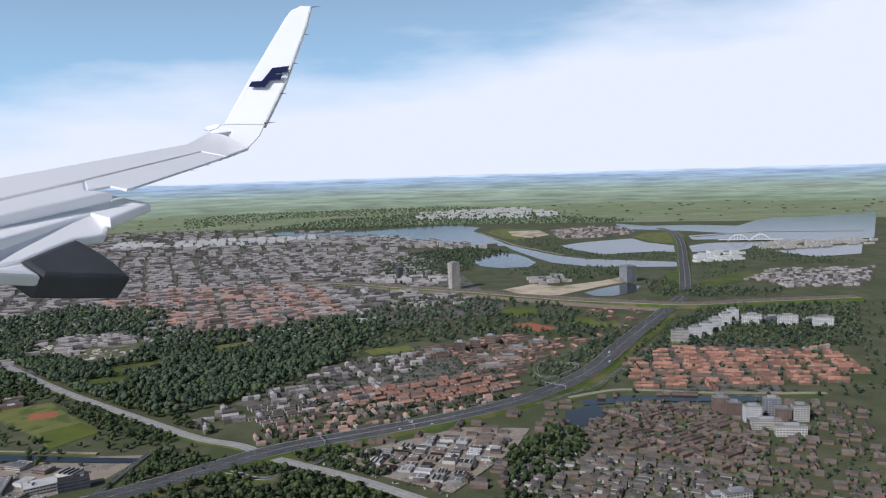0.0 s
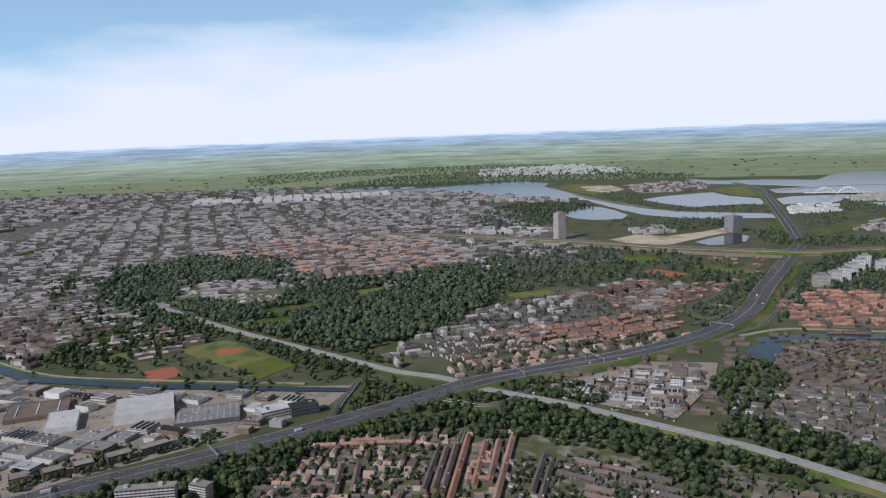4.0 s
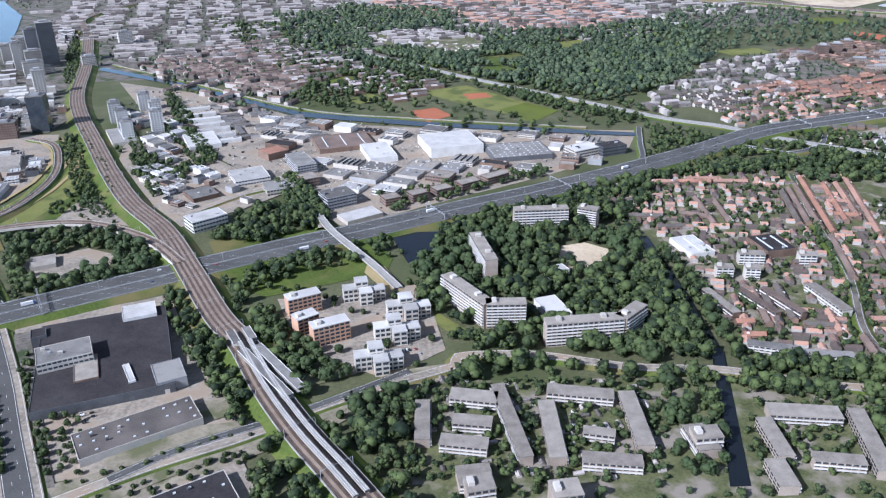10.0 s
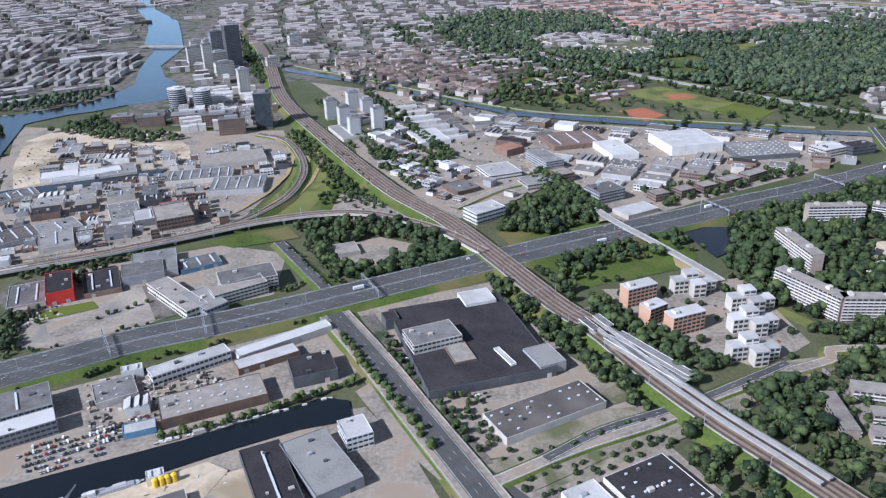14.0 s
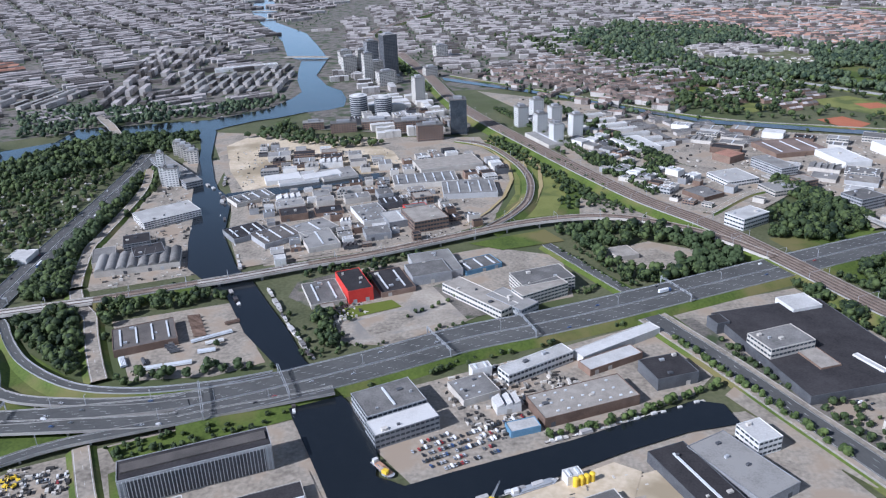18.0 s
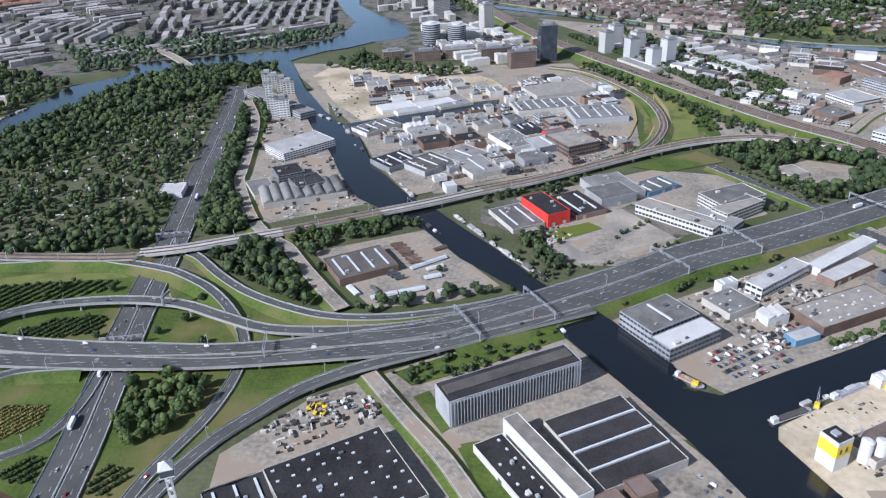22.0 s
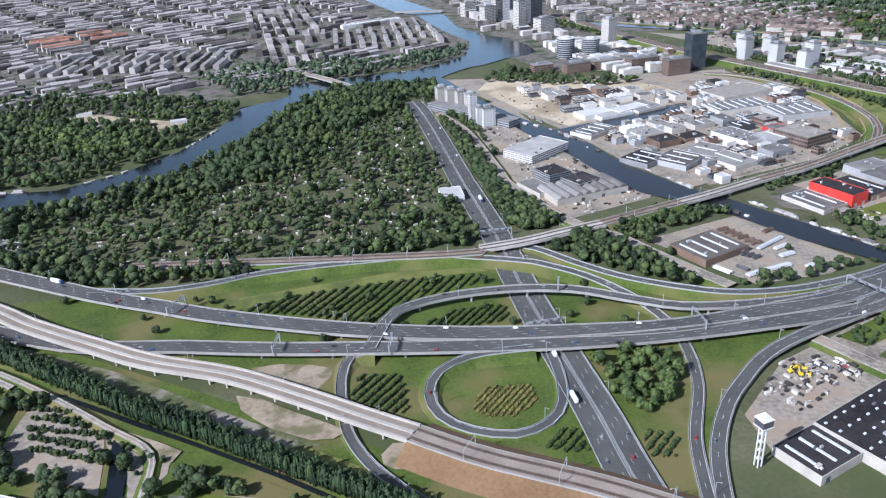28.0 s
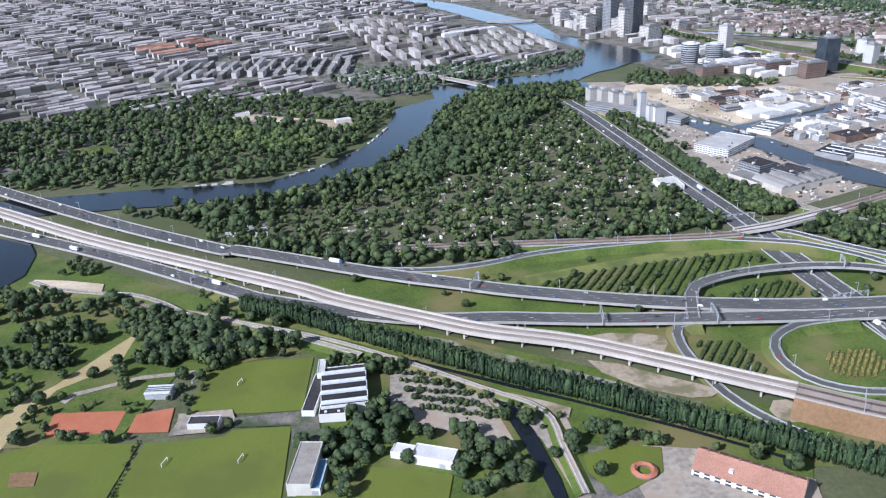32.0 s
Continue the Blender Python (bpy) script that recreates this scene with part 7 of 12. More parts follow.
slip_c = road("slip_road", [(-1053, 236, 3.5), (-1049, 251, 3.5), (-1042, 267, 3.5), (-1019, 277, 4), (-987, 280, 4.5), (-958, 276, 4.5), (-934, 265, 4), (-912, 256, 3.5), (-882, 255, 3), (-852, 258, 3), (-827, 265, 3)], 6, "curved grey viaduct over the lower motorway", lanes=2, deck=True, pillars=4)
loop_line = road("slip_road", [(-983, 229, 3), (-997, 228, 3), (-1011, 226, 2.5), (-1024, 217, 2), (-1028, 203, 1.5), (-1024, 189, 1), (-1013, 180, 0.6), (-997, 176, 0.5), (-984, 182, 0.5), (-977, 194, 0.5), (-975, 212, 0.5), (-976, 228, 0.5), (-977, 242, 0.5)], 4.5, "looping grey slip road round a grass circle", lanes=1)
low_line = road("motorway", [(-1036, 659, 0.3), (-1026, 611, 0.3), (-1015, 539, 0.3), (-1003, 451, 0.3), (-994, 393, 0.3), (-987, 345, 0.3), (-982, 299, 0.3), (-977, 261, 0.3), (-970, 217, 0.3), (-965, 185, 0.3), (-962, 159, 0.3), (-959, 137, 0.3), (-956, 112, 0.3), (-953, 93, 0.3)], 17, "straight grey motorway passing under the junction", lanes=6, median=True)
east_slip = road("slip_road", [(-934, 81, 0.4), (-935, 108, 0.4), (-936, 127, 0.4), (-933, 145, 0.4), (-927, 165, 0.5), (-916, 186, 1), (-903, 202, 1.2), (-891, 214, 2), (-873, 225, 3), (-849, 236, 3), (-818, 250, 3), (-789, 262, 3), (-768, 271, 3)], 6, "curved grey slip road rising to the motorway", lanes=2, deck=True, pillars=4)
west_slip = road("slip_road", [(-1051, 234, 3), (-1061, 232, 2), (-1064, 219, 0.6), (-1062, 199, 0.4), (-1058, 181, 0.4), (-1049, 164, 0.4), (-1035, 148, 0.4), (-1021, 135, 0.4)], 4.5, "curved grey slip road under the railway viaduct", lanes=1)
viaduct = slab_viaduct("railway_viaduct", [(-1504, 461, 5), (-1453, 427, 5), (-1375, 372, 5), (-1309, 331, 5), (-1241, 290, 5), (-1215, 272, 5), (-1175, 249, 5), (-1147, 234, 5), (-1110, 220, 5), (-1078, 202, 5), (-1049, 184, 5), (-1034, 175, 5)], 10, "pale concrete railway viaduct with slab tracks on paired columns")
bank_line = railway("railway", [(-1034, 175, 5), (-1020, 166, 5), (-1007, 158.5, 5), (-973, 142.5, 5), (-943, 125, 5), (-929, 117, 5)], 10, 2, "railway on a bare brown earth bank", bed=VIADUCT, slope=SOIL)
rail_main = railway("railway", [(-899, 1745, 4), (-972, 1429, 4), (-902, 1242, 4), (-820, 1016, 4), (-758, 828, 4), (-673, 656, 4), (-608, 537, 4), (-563, 475, 4), (-530, 415, 4), (-500, 358, 4), (-480, 328, 4), (-462, 292, 4), (-442, 258, 4), (-424, 232, 4), (-408, 208, 4), (-398, 191, 4)], 15, 5, "broad brown railway on a bank")
metro = railway("railway", [(-1189, 334, 3), (-1016, 324, 3.8), (-998, 329, 4)], 8, 2, "brown railway bank beside the allotments")
metro_b = railway("railway_bridge", [(-998, 329, 4), (-974, 335, 4), (-951, 344, 4), (-927, 353, 4)], 8, 2, "pale railway bridge over the lower motorway", deck=True, pillars=4, bed=CREAM)
metro_c = railway("railway", [(-927, 353, 4), (-903, 364, 4), (-875, 377, 4)], 8, 2, "brown railway bank between bridges")
metro_d = railway("railway_bridge", [(-875, 377, 4), (-853, 387, 4), (-826, 401, 4), (-816, 406, 4)], 8, 2, "pale railway bridge over the canal", deck=True, pillars=4, bed=CREAM)
metro_e = railway("railway_viaduct", [(-816, 406, 4), (-778, 424, 4), (-725, 456, 4), (-688, 476, 4.5), (-653, 488, 4.5), (-622, 489, 4.5), (-594, 477, 4.5), (-563, 454, 4.5), (-538, 423, 4.5)], 8, 2, "curving pale railway viaduct", deck=True, pillars=4, bed=BALLAST)
curve_rail = railway("railway", [(-752, 700, 1), (-722, 680, 1.5), (-697, 631, 2), (-683, 581, 2.5), (-683, 530, 3), (-694, 495, 3.5), (-711, 466, 4)], 6, 2, "curving grassed railway track")
area("track_path", STRAW, [(-723, 702), (-702, 677), (-686, 626), (-681, 574), (-687, 533), (-699, 500), (-717, 476), (-719, 474), (-701, 498), (-689, 531), (-684, 571), (-689, 623), (-705, 674), (-726, 698)], "worn curving track on the railway bank", "path")
area("track_path", STRAW, [(-709, 710), (-687, 669), (-673, 612), (-672, 564), (-677, 526), (-689, 497), (-703, 480), (-705, 478), (-692, 494), (-679, 524), (-675, 561), (-676, 609), (-690, 665), (-712, 706)], "worn curving track on the railway bank", "path")
area("track_path", STRAW, [(-737, 695), (-714, 667), (-700, 627), (-695, 582), (-700, 540), (-710, 509), (-725, 481), (-727, 478), (-713, 507), (-703, 538), (-698, 579), (-703, 624), (-717, 663), (-740, 691)], "worn curving track on the railway bank", "path")
far_rail = railway("railway", [(-127, 1706, 3), (-5, 1641, 3), (88, 1561, 3), (207, 1473, 3), (297, 1391, 3), (381, 1322, 3), (460, 1264, 5), (540, 1224, 5), (636, 1223, 5), (825, 1213, 5)], 26, 6, "broad brown far railway")
far_motorway = road("motorway", [(594, 1372, 1), (644, 1489, 1), (710, 1646, 2), (798, 1860, 4), (888, 2080, 5), (962, 2275, 4), (1030, 2496, 2), (1050, 2655, 1)], 22, "far motorway to the bridge", lanes=6, rails=True, median=True)
dam_road = road("road", [(1025, 2309, 1), (1173, 2354, 1), (1308, 2366, 1), (1413, 2325, 1), (1559, 2269, 1)], 8, "road on a long dam across the lake", lanes=2, rails=False, mat=PAVING)
quay_road = road("road", [(431, 2752, 0.5), (449, 2480, 0.5), (466, 2271, 0.5), (495, 2148, 0.5), (532, 1993, 0.5)], 7, "pale quay road along the canal", lanes=2, rails=False, mat=PAVING)
river_crossings = [road("road_bridge", pts, 9, "pale concrete bridge over the wide river", lanes=2, deck=True, mat=PAVING) for pts in ([(-1063, 1183, 2.5), (-1026, 1180, 3), (-990, 1176, 2.5)], [(-1292, 1705, 2.5), (-1261, 1700, 3), (-1230, 1695, 2.5)], [(-1344, 1862, 2.5), (-1312, 1856, 3), (-1281, 1850, 2.5)])]
tow_path = road("path", [(-790, 1026, 0.3), (-668, 922, 0.3), (-512, 786, 0.3), (-395, 742, 0.3), (-236, 701, 0.3)], 3, "pale towpath along the straight canal", lanes=1, rails=False, mat=PAVING)
slip_e = road("slip_road", [(296, 1005, 0.3), (264, 961, 0.3), (231, 937, 0.3), (212, 917, 0.3), (201, 886, 0.3), (203, 859, 0.3), (217, 852, 0.3)], 5, "grey slip road along the motorway", lanes=2, rails=False)
slip_f = road("slip_road", [(384, 987, 0.3), (333, 918, 0.3), (289, 857, 0.3), (254, 814, 0.3), (213, 786, 0.3), (169, 760, 0.3)], 5, "grey slip road along the motorway", lanes=2, rails=False)
canal_road = road("road", [(209, 774, 0.3), (264, 790, 0.3), (308, 778, 0.3), (344, 763, 0.3), (393, 751, 0.3), (468, 734, 0.3)], 6, "pale road along the far canal", lanes=2, rails=False, mat=PAVING)
cross_road = road("road", [(-495, 1101, 0.3), (-346, 923, 0.3), (-218, 788, 0.3), (-154, 723, 0.3), (-111, 694, 0.3), (-80, 659, 0.3), (-12, 599, 1.5), (44, 540, 2.5), (92, 490, 2.5), (129, 440, 2.0), (150, 412, 1.5)], 10.5, "straight pale tree-lined road", lanes=4, rails=False, mat=CONCRETE, clear=4.0, median=True)
loop_road = road("slip_road", [(-188, 697, 0.3), (-199, 648, 0.3), (-209, 604, 0.3), (-232, 577, 0.3), (-276, 554, 0.3)], 5, "slip road", lanes=1)
ring_road = road("slip_road", [(-156, 621, 2), (-129, 636, 1), (-106, 629, 0.3), (-81, 613, 0.3), (-47, 633, 0.3), (-30, 660, 0.3)], 5, "slip road", lanes=1)
slip_d = road("slip_road", [(181, 827, 0.3), (206, 846, 0.3), (226, 860, 0.3), (245, 878, 0.3), (254, 898, 0.3), (246, 910, 0.3), (224, 906, 0.3)], 5, "looping slip road", lanes=1)
bridge_road = road("road", [(-500, 591, 0.3), (-479, 545, 1), (-454, 475, 3.5), (-435, 440, 3.5), (-419, 416, 1.5), (-404, 389, 0.4)], 5, "pale concrete bridge over the motorway", lanes=2, deck=True, mat=CONCRETE)
pavement_a = road("pavement", [(-623, 359, 0.26), (-590, 305, 0.26), (-567, 264, 0.26), (-548, 231, 0.26), (-534, 206, 0.26)], 17, "pale paved footways of the avenue", lanes=1, rails=False, mat=PAVING, category="pavement")
street_a = road("road", [(-623, 359, 0.3), (-590, 305, 0.3), (-567, 264, 0.3), (-548, 231, 0.3), (-534, 206, 0.3)], 10.5, "wide grey street with a central verge", lanes=3, rails=False)
tram_road = road("road", [(-514, 234, 0.4), (-488, 253, 0.4), (-451, 271, 0.4), (-424, 287, 0.4), (-397, 304, 0.4)], 5, "grey carriageway beside the tramway", lanes=2, rails=False)
street_b = road("road", [(-533, 221, 0.3), (-501, 241, 0.3), (-465, 259, 0.3), (-438, 277, 0.3), (-410, 292, 0.3), (-375, 308, 0.3), (-373, 316, 0.3), (-337, 316, 0.3), (-291, 303, 0.3), (-247, 298, 0.3), (-205, 284, 0.3), (-153, 276, 0.3)], 6, "pale road beside the tramway", lanes=2, rails=False, mat=PAVING)
street_c = road("road", [(-864, 226, 0.3), (-848, 201, 0.3), (-832, 177, 0.3), (-818, 151, 0.3)], 7, "grey street between works", lanes=2, rails=False, mat=PAVING)
street_d = road("road", [(-671, 446, 0.3), (-639, 397, 0.3), (-624, 375, 0.3)], 7, "grey street with green verges", lanes=2, rails=False)
street_e = road("road", [(-559, 504, 0.3), (-520, 548, 0.3), (-494, 552, 0.3), (-470, 515, 0.3), (-457, 478, 0.3)], 6, "pale street", lanes=2, rails=False, mat=PAVING)
street_f = road("road", [(-104, 560, 0.3), (-126, 472, 0.3), (-142, 393, 0.3), (-164, 333, 0.3), (-167, 303, 0.3)], 4.5, "brick street", lanes=1, rails=False, mat=STREET)
meadow_road = road("road", [(-1386, 320, 0.3), (-1370, 310, 0.3), (-1342, 301, 0.3), (-1326, 298, 0.3), (-1307, 287, 0.3), (-1287, 270, 0.3), (-1269, 264, 0.3), (-1248, 253, 0.3), (-1223, 238, 0.3), (-1202, 225, 0.3)], 3.2, "pale road through the meadow", lanes=1, rails=False, mat=PAVING)
street_g = road("road", [(-1269, 264, 0.3), (-1224, 243, 0.3), (-1187, 220, 0.3), (-1153, 195, 0.3), (-1130, 177, 0.3), (-1126, 153, 0.3), (-1123, 130, 0.3)], 2.6, "narrow pale path", lanes=1, rails=False, mat=PAVING)
street_h = road("road", [(-1013, 609, 0.3), (-992, 550, 0.3), (-976, 455, 0.3), (-973, 433, 0.3), (-958, 393, 0.3), (-949, 373, 0.3)], 7, "wide pale street along the works", lanes=2, rails=False, mat=PAVING)
street_i = road("road", [(-947, 369, 0.3), (-935, 351, 0.3), (-922, 339, 0.3), (-909, 317, 0.3), (-894, 293, 0.3), (-882, 275, 0.3)], 7.5, "wide pale street between tree belts", lanes=2, rails=False, mat=PAVING)
# large halls
hall(-546.4, 321.7, 61.5, 79.3, 19.3, 5, WALL_DARK, ROOF_TAR, "large dark store with a black flat roof", "plain", name="store_hall")
hall(-512.0, 264.5, 50.4, 19.3, 30.9, 4, CREAM, ROOF_DARK, "low grey hall with rows of roof lights", "dots", name="store_hall")
hall(-563.3, 317.0, 24.9, 16.7, 25.0, 10, CREAM, ROOF_GREY, "grey office block standing in the store roof", "", name="office_block", bands=4)
hall(-542.0, 361.4, 17.1, 14.6, 20.9, 6.5, WHITE, ROOF_LIGHT, "white roof house on the dark store", "plain", name="roof_house")
hall(-509.7, 303.3, 13.5, 17.5, 25.9, 6, WALL_GREY, ROOF_GREY, "pale grey annex of the dark store", "plain")
hall(-550.4, 308.6, 10.9, 22.1, 21.5, 5.5, BRICK, ROOF_GRAVEL, "brown brick annex of the store", "plain")
hall(-741.1, 260.4, 27.1, 20.0, 32.2, 8, WALL_GREY, ROOF_GREY, "grey office hall with solar panels on the roof", "strip", name="office_block", bands=3)
hall(-732.9, 245.9, 28.9, 11.3, 32.0, 7, WALL_GREY, ROOF_LIGHT, "pale blue-grey office with white roof", "", name="office_block", bands=3)
hall(-677.8, 297.8, 37.6, 8.7, 37.8, 6, WHITE, ROOF_LIGHT, "white office hall beside the motorway", "", bands=2)
hall(-638.2, 321.9, 49.8, 7.7, 37.2, 4, WHITE, ROOF_LIGHT, "long low white hall by the motorway", "plain")
hall(-642.9, 305.4, 30.7, 9.3, 33.6, 3.5, BRICK, ROOF_LIGHT, "long low white-roofed hall", "plain")
hall(-657.9, 270.1, 45.4, 18.6, 26.1, 5, BRICK, ROOF_GRAVEL, "brown brick hall with roof vents", "dots")
hall(-618.3, 294.6, 20.5, 17.7, 22.6, 6, WALL_DARK, ROOF_TAR, "dark clad hall beside the basin", "")
hall(-590.7, 246.4, 11.4, 13.2, 26.7, 7, WHITE, ROOF_LIGHT, "white office cube by the basin", "", name="office_block", bands=3)
hall(-618.9, 218.7, 16.4, 39.9, 27.3, 5, WALL_DARK, ROOF_TAR, "black-roofed hall with long roof lights", "strip")
hall(-601.6, 227.6, 19.7, 36.3, 34.9, 5, WALL_GREY, ROOF_GREY, "long grey-roofed hall by the basin", "")
hall(-679, 184, 26, 13, 28, 4, CREAM, ROOF_BROWN, "low brown-roofed store behind the quay", "plain")
hall(-655.5, 199.6, 21.4, 16.3, 27.9, 4, CREAM, ROOF_GREY, "grey storage shed by the dock", "")
hall(-683.3, 250.4, 13.3, 7.1, 23.6, 3, BLUE, ROOF_LIGHT, "small pale blue kiosk hall", "plain")
hall(-807.6, 212.2, 56.5, 12.7, 26.6, 12, WALL_GREY, ROOF_TAR, "long grey ribbed hall with upright fins", "fins plain", name="ribbed_hall")
hall(-772.2, 183.7, 33.7, 38.6, 26.7, 4, CREAM, ROOF_TAR, "broad black-roofed hall with white ridge strips", "across few plain")
hall(-796.8, 172.7, 44.2, 6.2, -59.4, 8, WHITE, ROOF_GRAVEL, "long narrow white hall with grey roof", "plain")
hall(-805.5, 165.8, 42.3, 12.0, -59.4, 4, CREAM, ROOF_TAR, "low black-roofed hall by the quay", "dots")
hall(-864.1, 161.9, 43.4, 38.9, 30.7, 5, CREAM, ROOF_TAR, "huge black-roofed hall with many roof lights", "dots")
hall(-897.4, 154.5, 21.2, 19.1, 28.8, 4, CREAM, ROOF_TAR, "black-roofed hall with white roof strips", "strip many")
hall(-781.3, 376.9, 14.3, 29.1, 27.7, 8, RED, ROOF_TAR, "bright red clad hall with black roof", "", name="red_hall", bands=0)
hall(-741.3, 398.4, 23.8, 18.9, 23.9, 6, WALL_GREY, ROOF_GREY, "pale blue-grey hall beside red works", "plain")
hall(-708.7, 366.0, 13.0, 47.6, 46.7, 6, CREAM, ROOF_GRAVEL, "long grey office wing with ribbon windows", "", bands=2)
hall(-675.5, 372.1, 30.5, 10.8, 35.4, 8, CREAM, ROOF_GRAVEL, "open concrete parking deck", "plain", name="parking_deck", bands=4)
hall(-712.6, 413.5, 24.7, 15.8, 33.0, 3, BLUE, ROOF_GREY, "low works with pale blue sheds", "strip many")
hall(-926.1, 421.6, 19.2, 18.0, 32.2, 6, WALL_GREY, ROOF_TAR, "dark glass office block by canal", "", name="office_block", bands=3)
hall(-954.8, 418.0, 14.4, 26.0, 26.7, 3.5, CREAM, ROOF_GREY, "low grey works wing by the canal", "plain")
hall(-927.3, 410.3, 50.8, 25.8, 20.6, 4, CREAM, ROOF_GREY, "long white works with vaulted grey roof", "barrel plain")
hall(-945.1, 491.9, 41.6, 26.9, 42.6, 6, WHITE, ROOF_LIGHT, "white office block by the canal", "", name="office_block", bands=4)
hall(-942.0, 438.2, 17.1, 17.9, 26.9, 6.5, WALL_GREY, ROOF_TAR, "dark glass office block by canal", "", name="office_block", bands=4)
hall(-1010.3, 415.2, 14.3, 17.2, 6.8, 4, WHITE, ROOF_LIGHT, "white shed among trees", "plain")
hall(-879.0, 316.4, 31.1, 24.7, 28.7, 4, BRICK, ROOF_DARK, "brown shed with strip roof lights", "strip many")
hall(-752, 618, 54, 30, 22.3, 5, CREAM, ROOF_GRAVEL, "broad pale exhibition hall", "plain")
hall(-365.5, 649.4, 46.6, 44.1, 15.2, 8, WHITE, ROOF_LIGHT, "big white hall with plain walls", "plain")
hall(-427.1, 633.1, 23.6, 40.6, 16.2, 5, WHITE, ROOF_LIGHT, "white shed in the works estate", "")
hall(-451.5, 524.0, 22.3, 17.9, 29.4, 9, WALL_GREY, ROOF_GREY, "grey banded office block", "", name="office_block", bands=4)
hall(-433.5, 497.2, 27.7, 16.4, 32.7, 3, CREAM, ROOF_LIGHT, "low white hall with pale roof", "plain")
hall(-537.7, 488.8, 24.7, 15.8, 37.5, 8, WHITE, ROOF_LIGHT, "white office block by the bridge", "", name="office_block", bands=3)
hall(-254.9, 624.1, 25.0, 17.4, 26.6, 7, CREAM, ROOF_LIGHT, "pale office block by the motorway", "", name="office_block", bands=3)
hall(-230.3, 625.9, 23.0, 13.6, 20.4, 8, WALL_DARK, ROOF_TAR, "dark office block by the motorway", "", name="office_block", bands=3)
hall(-517.2, 636.8, 18.9, 18.0, 40.0, 6, BRICK, ROOF_RED, "red brick works with orange roof", "plain")
hall(-413.1, 522.7, 12.1, 10.7, 25.7, 6, BRICK, ROOF_GRAVEL, "brown brick office cube by the motorway", "plain", name="office_block", bands=3, group="brick cubes")
hall(-393.6, 530.3, 13.2, 10.4, 30.0, 6, BRICK, ROOF_GRAVEL, "brown brick office cube by the motorway", "plain", name="office_block", bands=3, group="brick cubes")
hall(-375.7, 538.8, 13.5, 10.5, 29.9, 6, BRICK, ROOF_GRAVEL, "brown brick office cube by the motorway", "plain", name="office_block", bands=3, group="brick cubes")
hall(-355.4, 551.3, 17.5, 10.4, 32.5, 6, BRICK, ROOF_GRAVEL, "brown brick office cube by the motorway", "plain", name="office_block", bands=3, group="brick cubes")
hall(-334.0, 564.1, 21.2, 10.1, 35.5, 6, BRICK, ROOF_GRAVEL, "brown brick office cube by the motorway", "plain", name="office_block", bands=3, group="brick cubes")
hall(-690.7, 360.0, 13.3, 26.5, 47.8, 6, WALL_GREY, ROOF_GREY, "grey office wing with ribbon windows", "", bands=2)
hall(-674.5, 386.3, 31.9, 19.5, 25.6, 8, CREAM, ROOF_GREY, "long grey office block", "", name="office_block", bands=4)
hall(-738.6, 409.9, 26.3, 32.1, 21.7, 5, WALL_GREY, ROOF_GREY, "grey hall with flat roof", "")
hall(-624.6, 433.1, 14.4, 15.3, 22.4, 3, CREAM, ROOF_GRAVEL, "low pavilion in the tree-ringed yard", "plain")
hall(-474.2, 216.2, 28.6, 27.4, 30.3, 4, CREAM, ROOF_TAR, "dark-roofed hall with roof lights by the avenue", "dots")
hall(-499.2, 208.9, 14.7, 16.8, 30.8, 4, WHITE, ROOF_LIGHT, "white-roofed hall by the avenue", "")
hall(-1207.0, 197.2, 18.4, 27.9, 5.6, 5, WHITE, ROOF_TAR, "dark-roofed sports hall with four white roof strips", "across plain", name="sports_hall")
hall(-1218.7, 195.9, 5.1, 25.9, -5.9, 3.2, WHITE, ROOF_TAR, "low dark-roofed annex of the sports hall", "plain")
hall(-1217.3, 210.9, 3.2, 10.8, 1.2, 5.5, WHITE, ROOF_LIGHT, "small white cube beside the sports hall", "plain")
hall(-1210.3, 182.6, 10.1, 7.3, 0.3, 4, WHITE, ROOF_TAR, "low front wing of the sports hall", "dots")
hall(-1216.8, 150.3, 8.2, 22.6, -5.2, 5, CREAM, ROOF_GRAVEL, "long pale pavilion beside the pitch", "plain")
hall(-1211.7, 146.3, 3.6, 15.4, -5.2, 3, WHITE, BLUE, "blue-roofed lean-to of the pavilion", "plain")
hall(-1259.5, 181.7, 11.9, 5.4, -2.4, 3, WHITE, ROOF_TAR, "small white clubhouse by the pitches", "plain", name="clubhouse")
hall(-1171.9, 152.6, 15.2, 7.0, -19.1, 4, WHITE, ROOF_LIGHT, "long white-roofed shed among trees", "plain")
hall(-1183.1, 157.0, 7.6, 5.5, -19.5, 3, WHITE, ROOF_LIGHT, "low white-roofed wing of the shed", "plain")
hall(-1283.2, 204.4, 10.8, 5.3, -1.8, 3, WALL_GREY, ROOF_GREY, "small grey pavilion by the courts", "across plain")
hall(-872.8, 580.8, 31.7, 27.1, 24.0, 3, WHITE, ROOF_LIGHT, "low white-roofed shed row", "plain")
hall(-842.0, 593.5, 29.3, 27.6, 26.7, 3, CREAM, ROOF_GREY, "low grey shed row", "strip")
hall(-797.9, 371.1, 20.0, 29.7, 25.9, 3, CREAM, ROOF_GREY, "low grey sheds by the red hall", "strip many")
hall(-761.9, 387.7, 20.3, 30.6, 26.6, 3.2, BRICK, ROOF_TAR, "striped dark sheds beside the red hall", "strip many")
hall(-984.7, 597.2, 13.9, 96.5, 41.6, 6, WALL_GREY, ROOF_GREY, "grey slab by the canal", "", name="office_block", bands=3)
hall(-705.6, 277.2, 18.2, 16.9, 30.8, 3.5, CREAM, ROOF_GREY, "cluttered grey works on the quay", "dots")
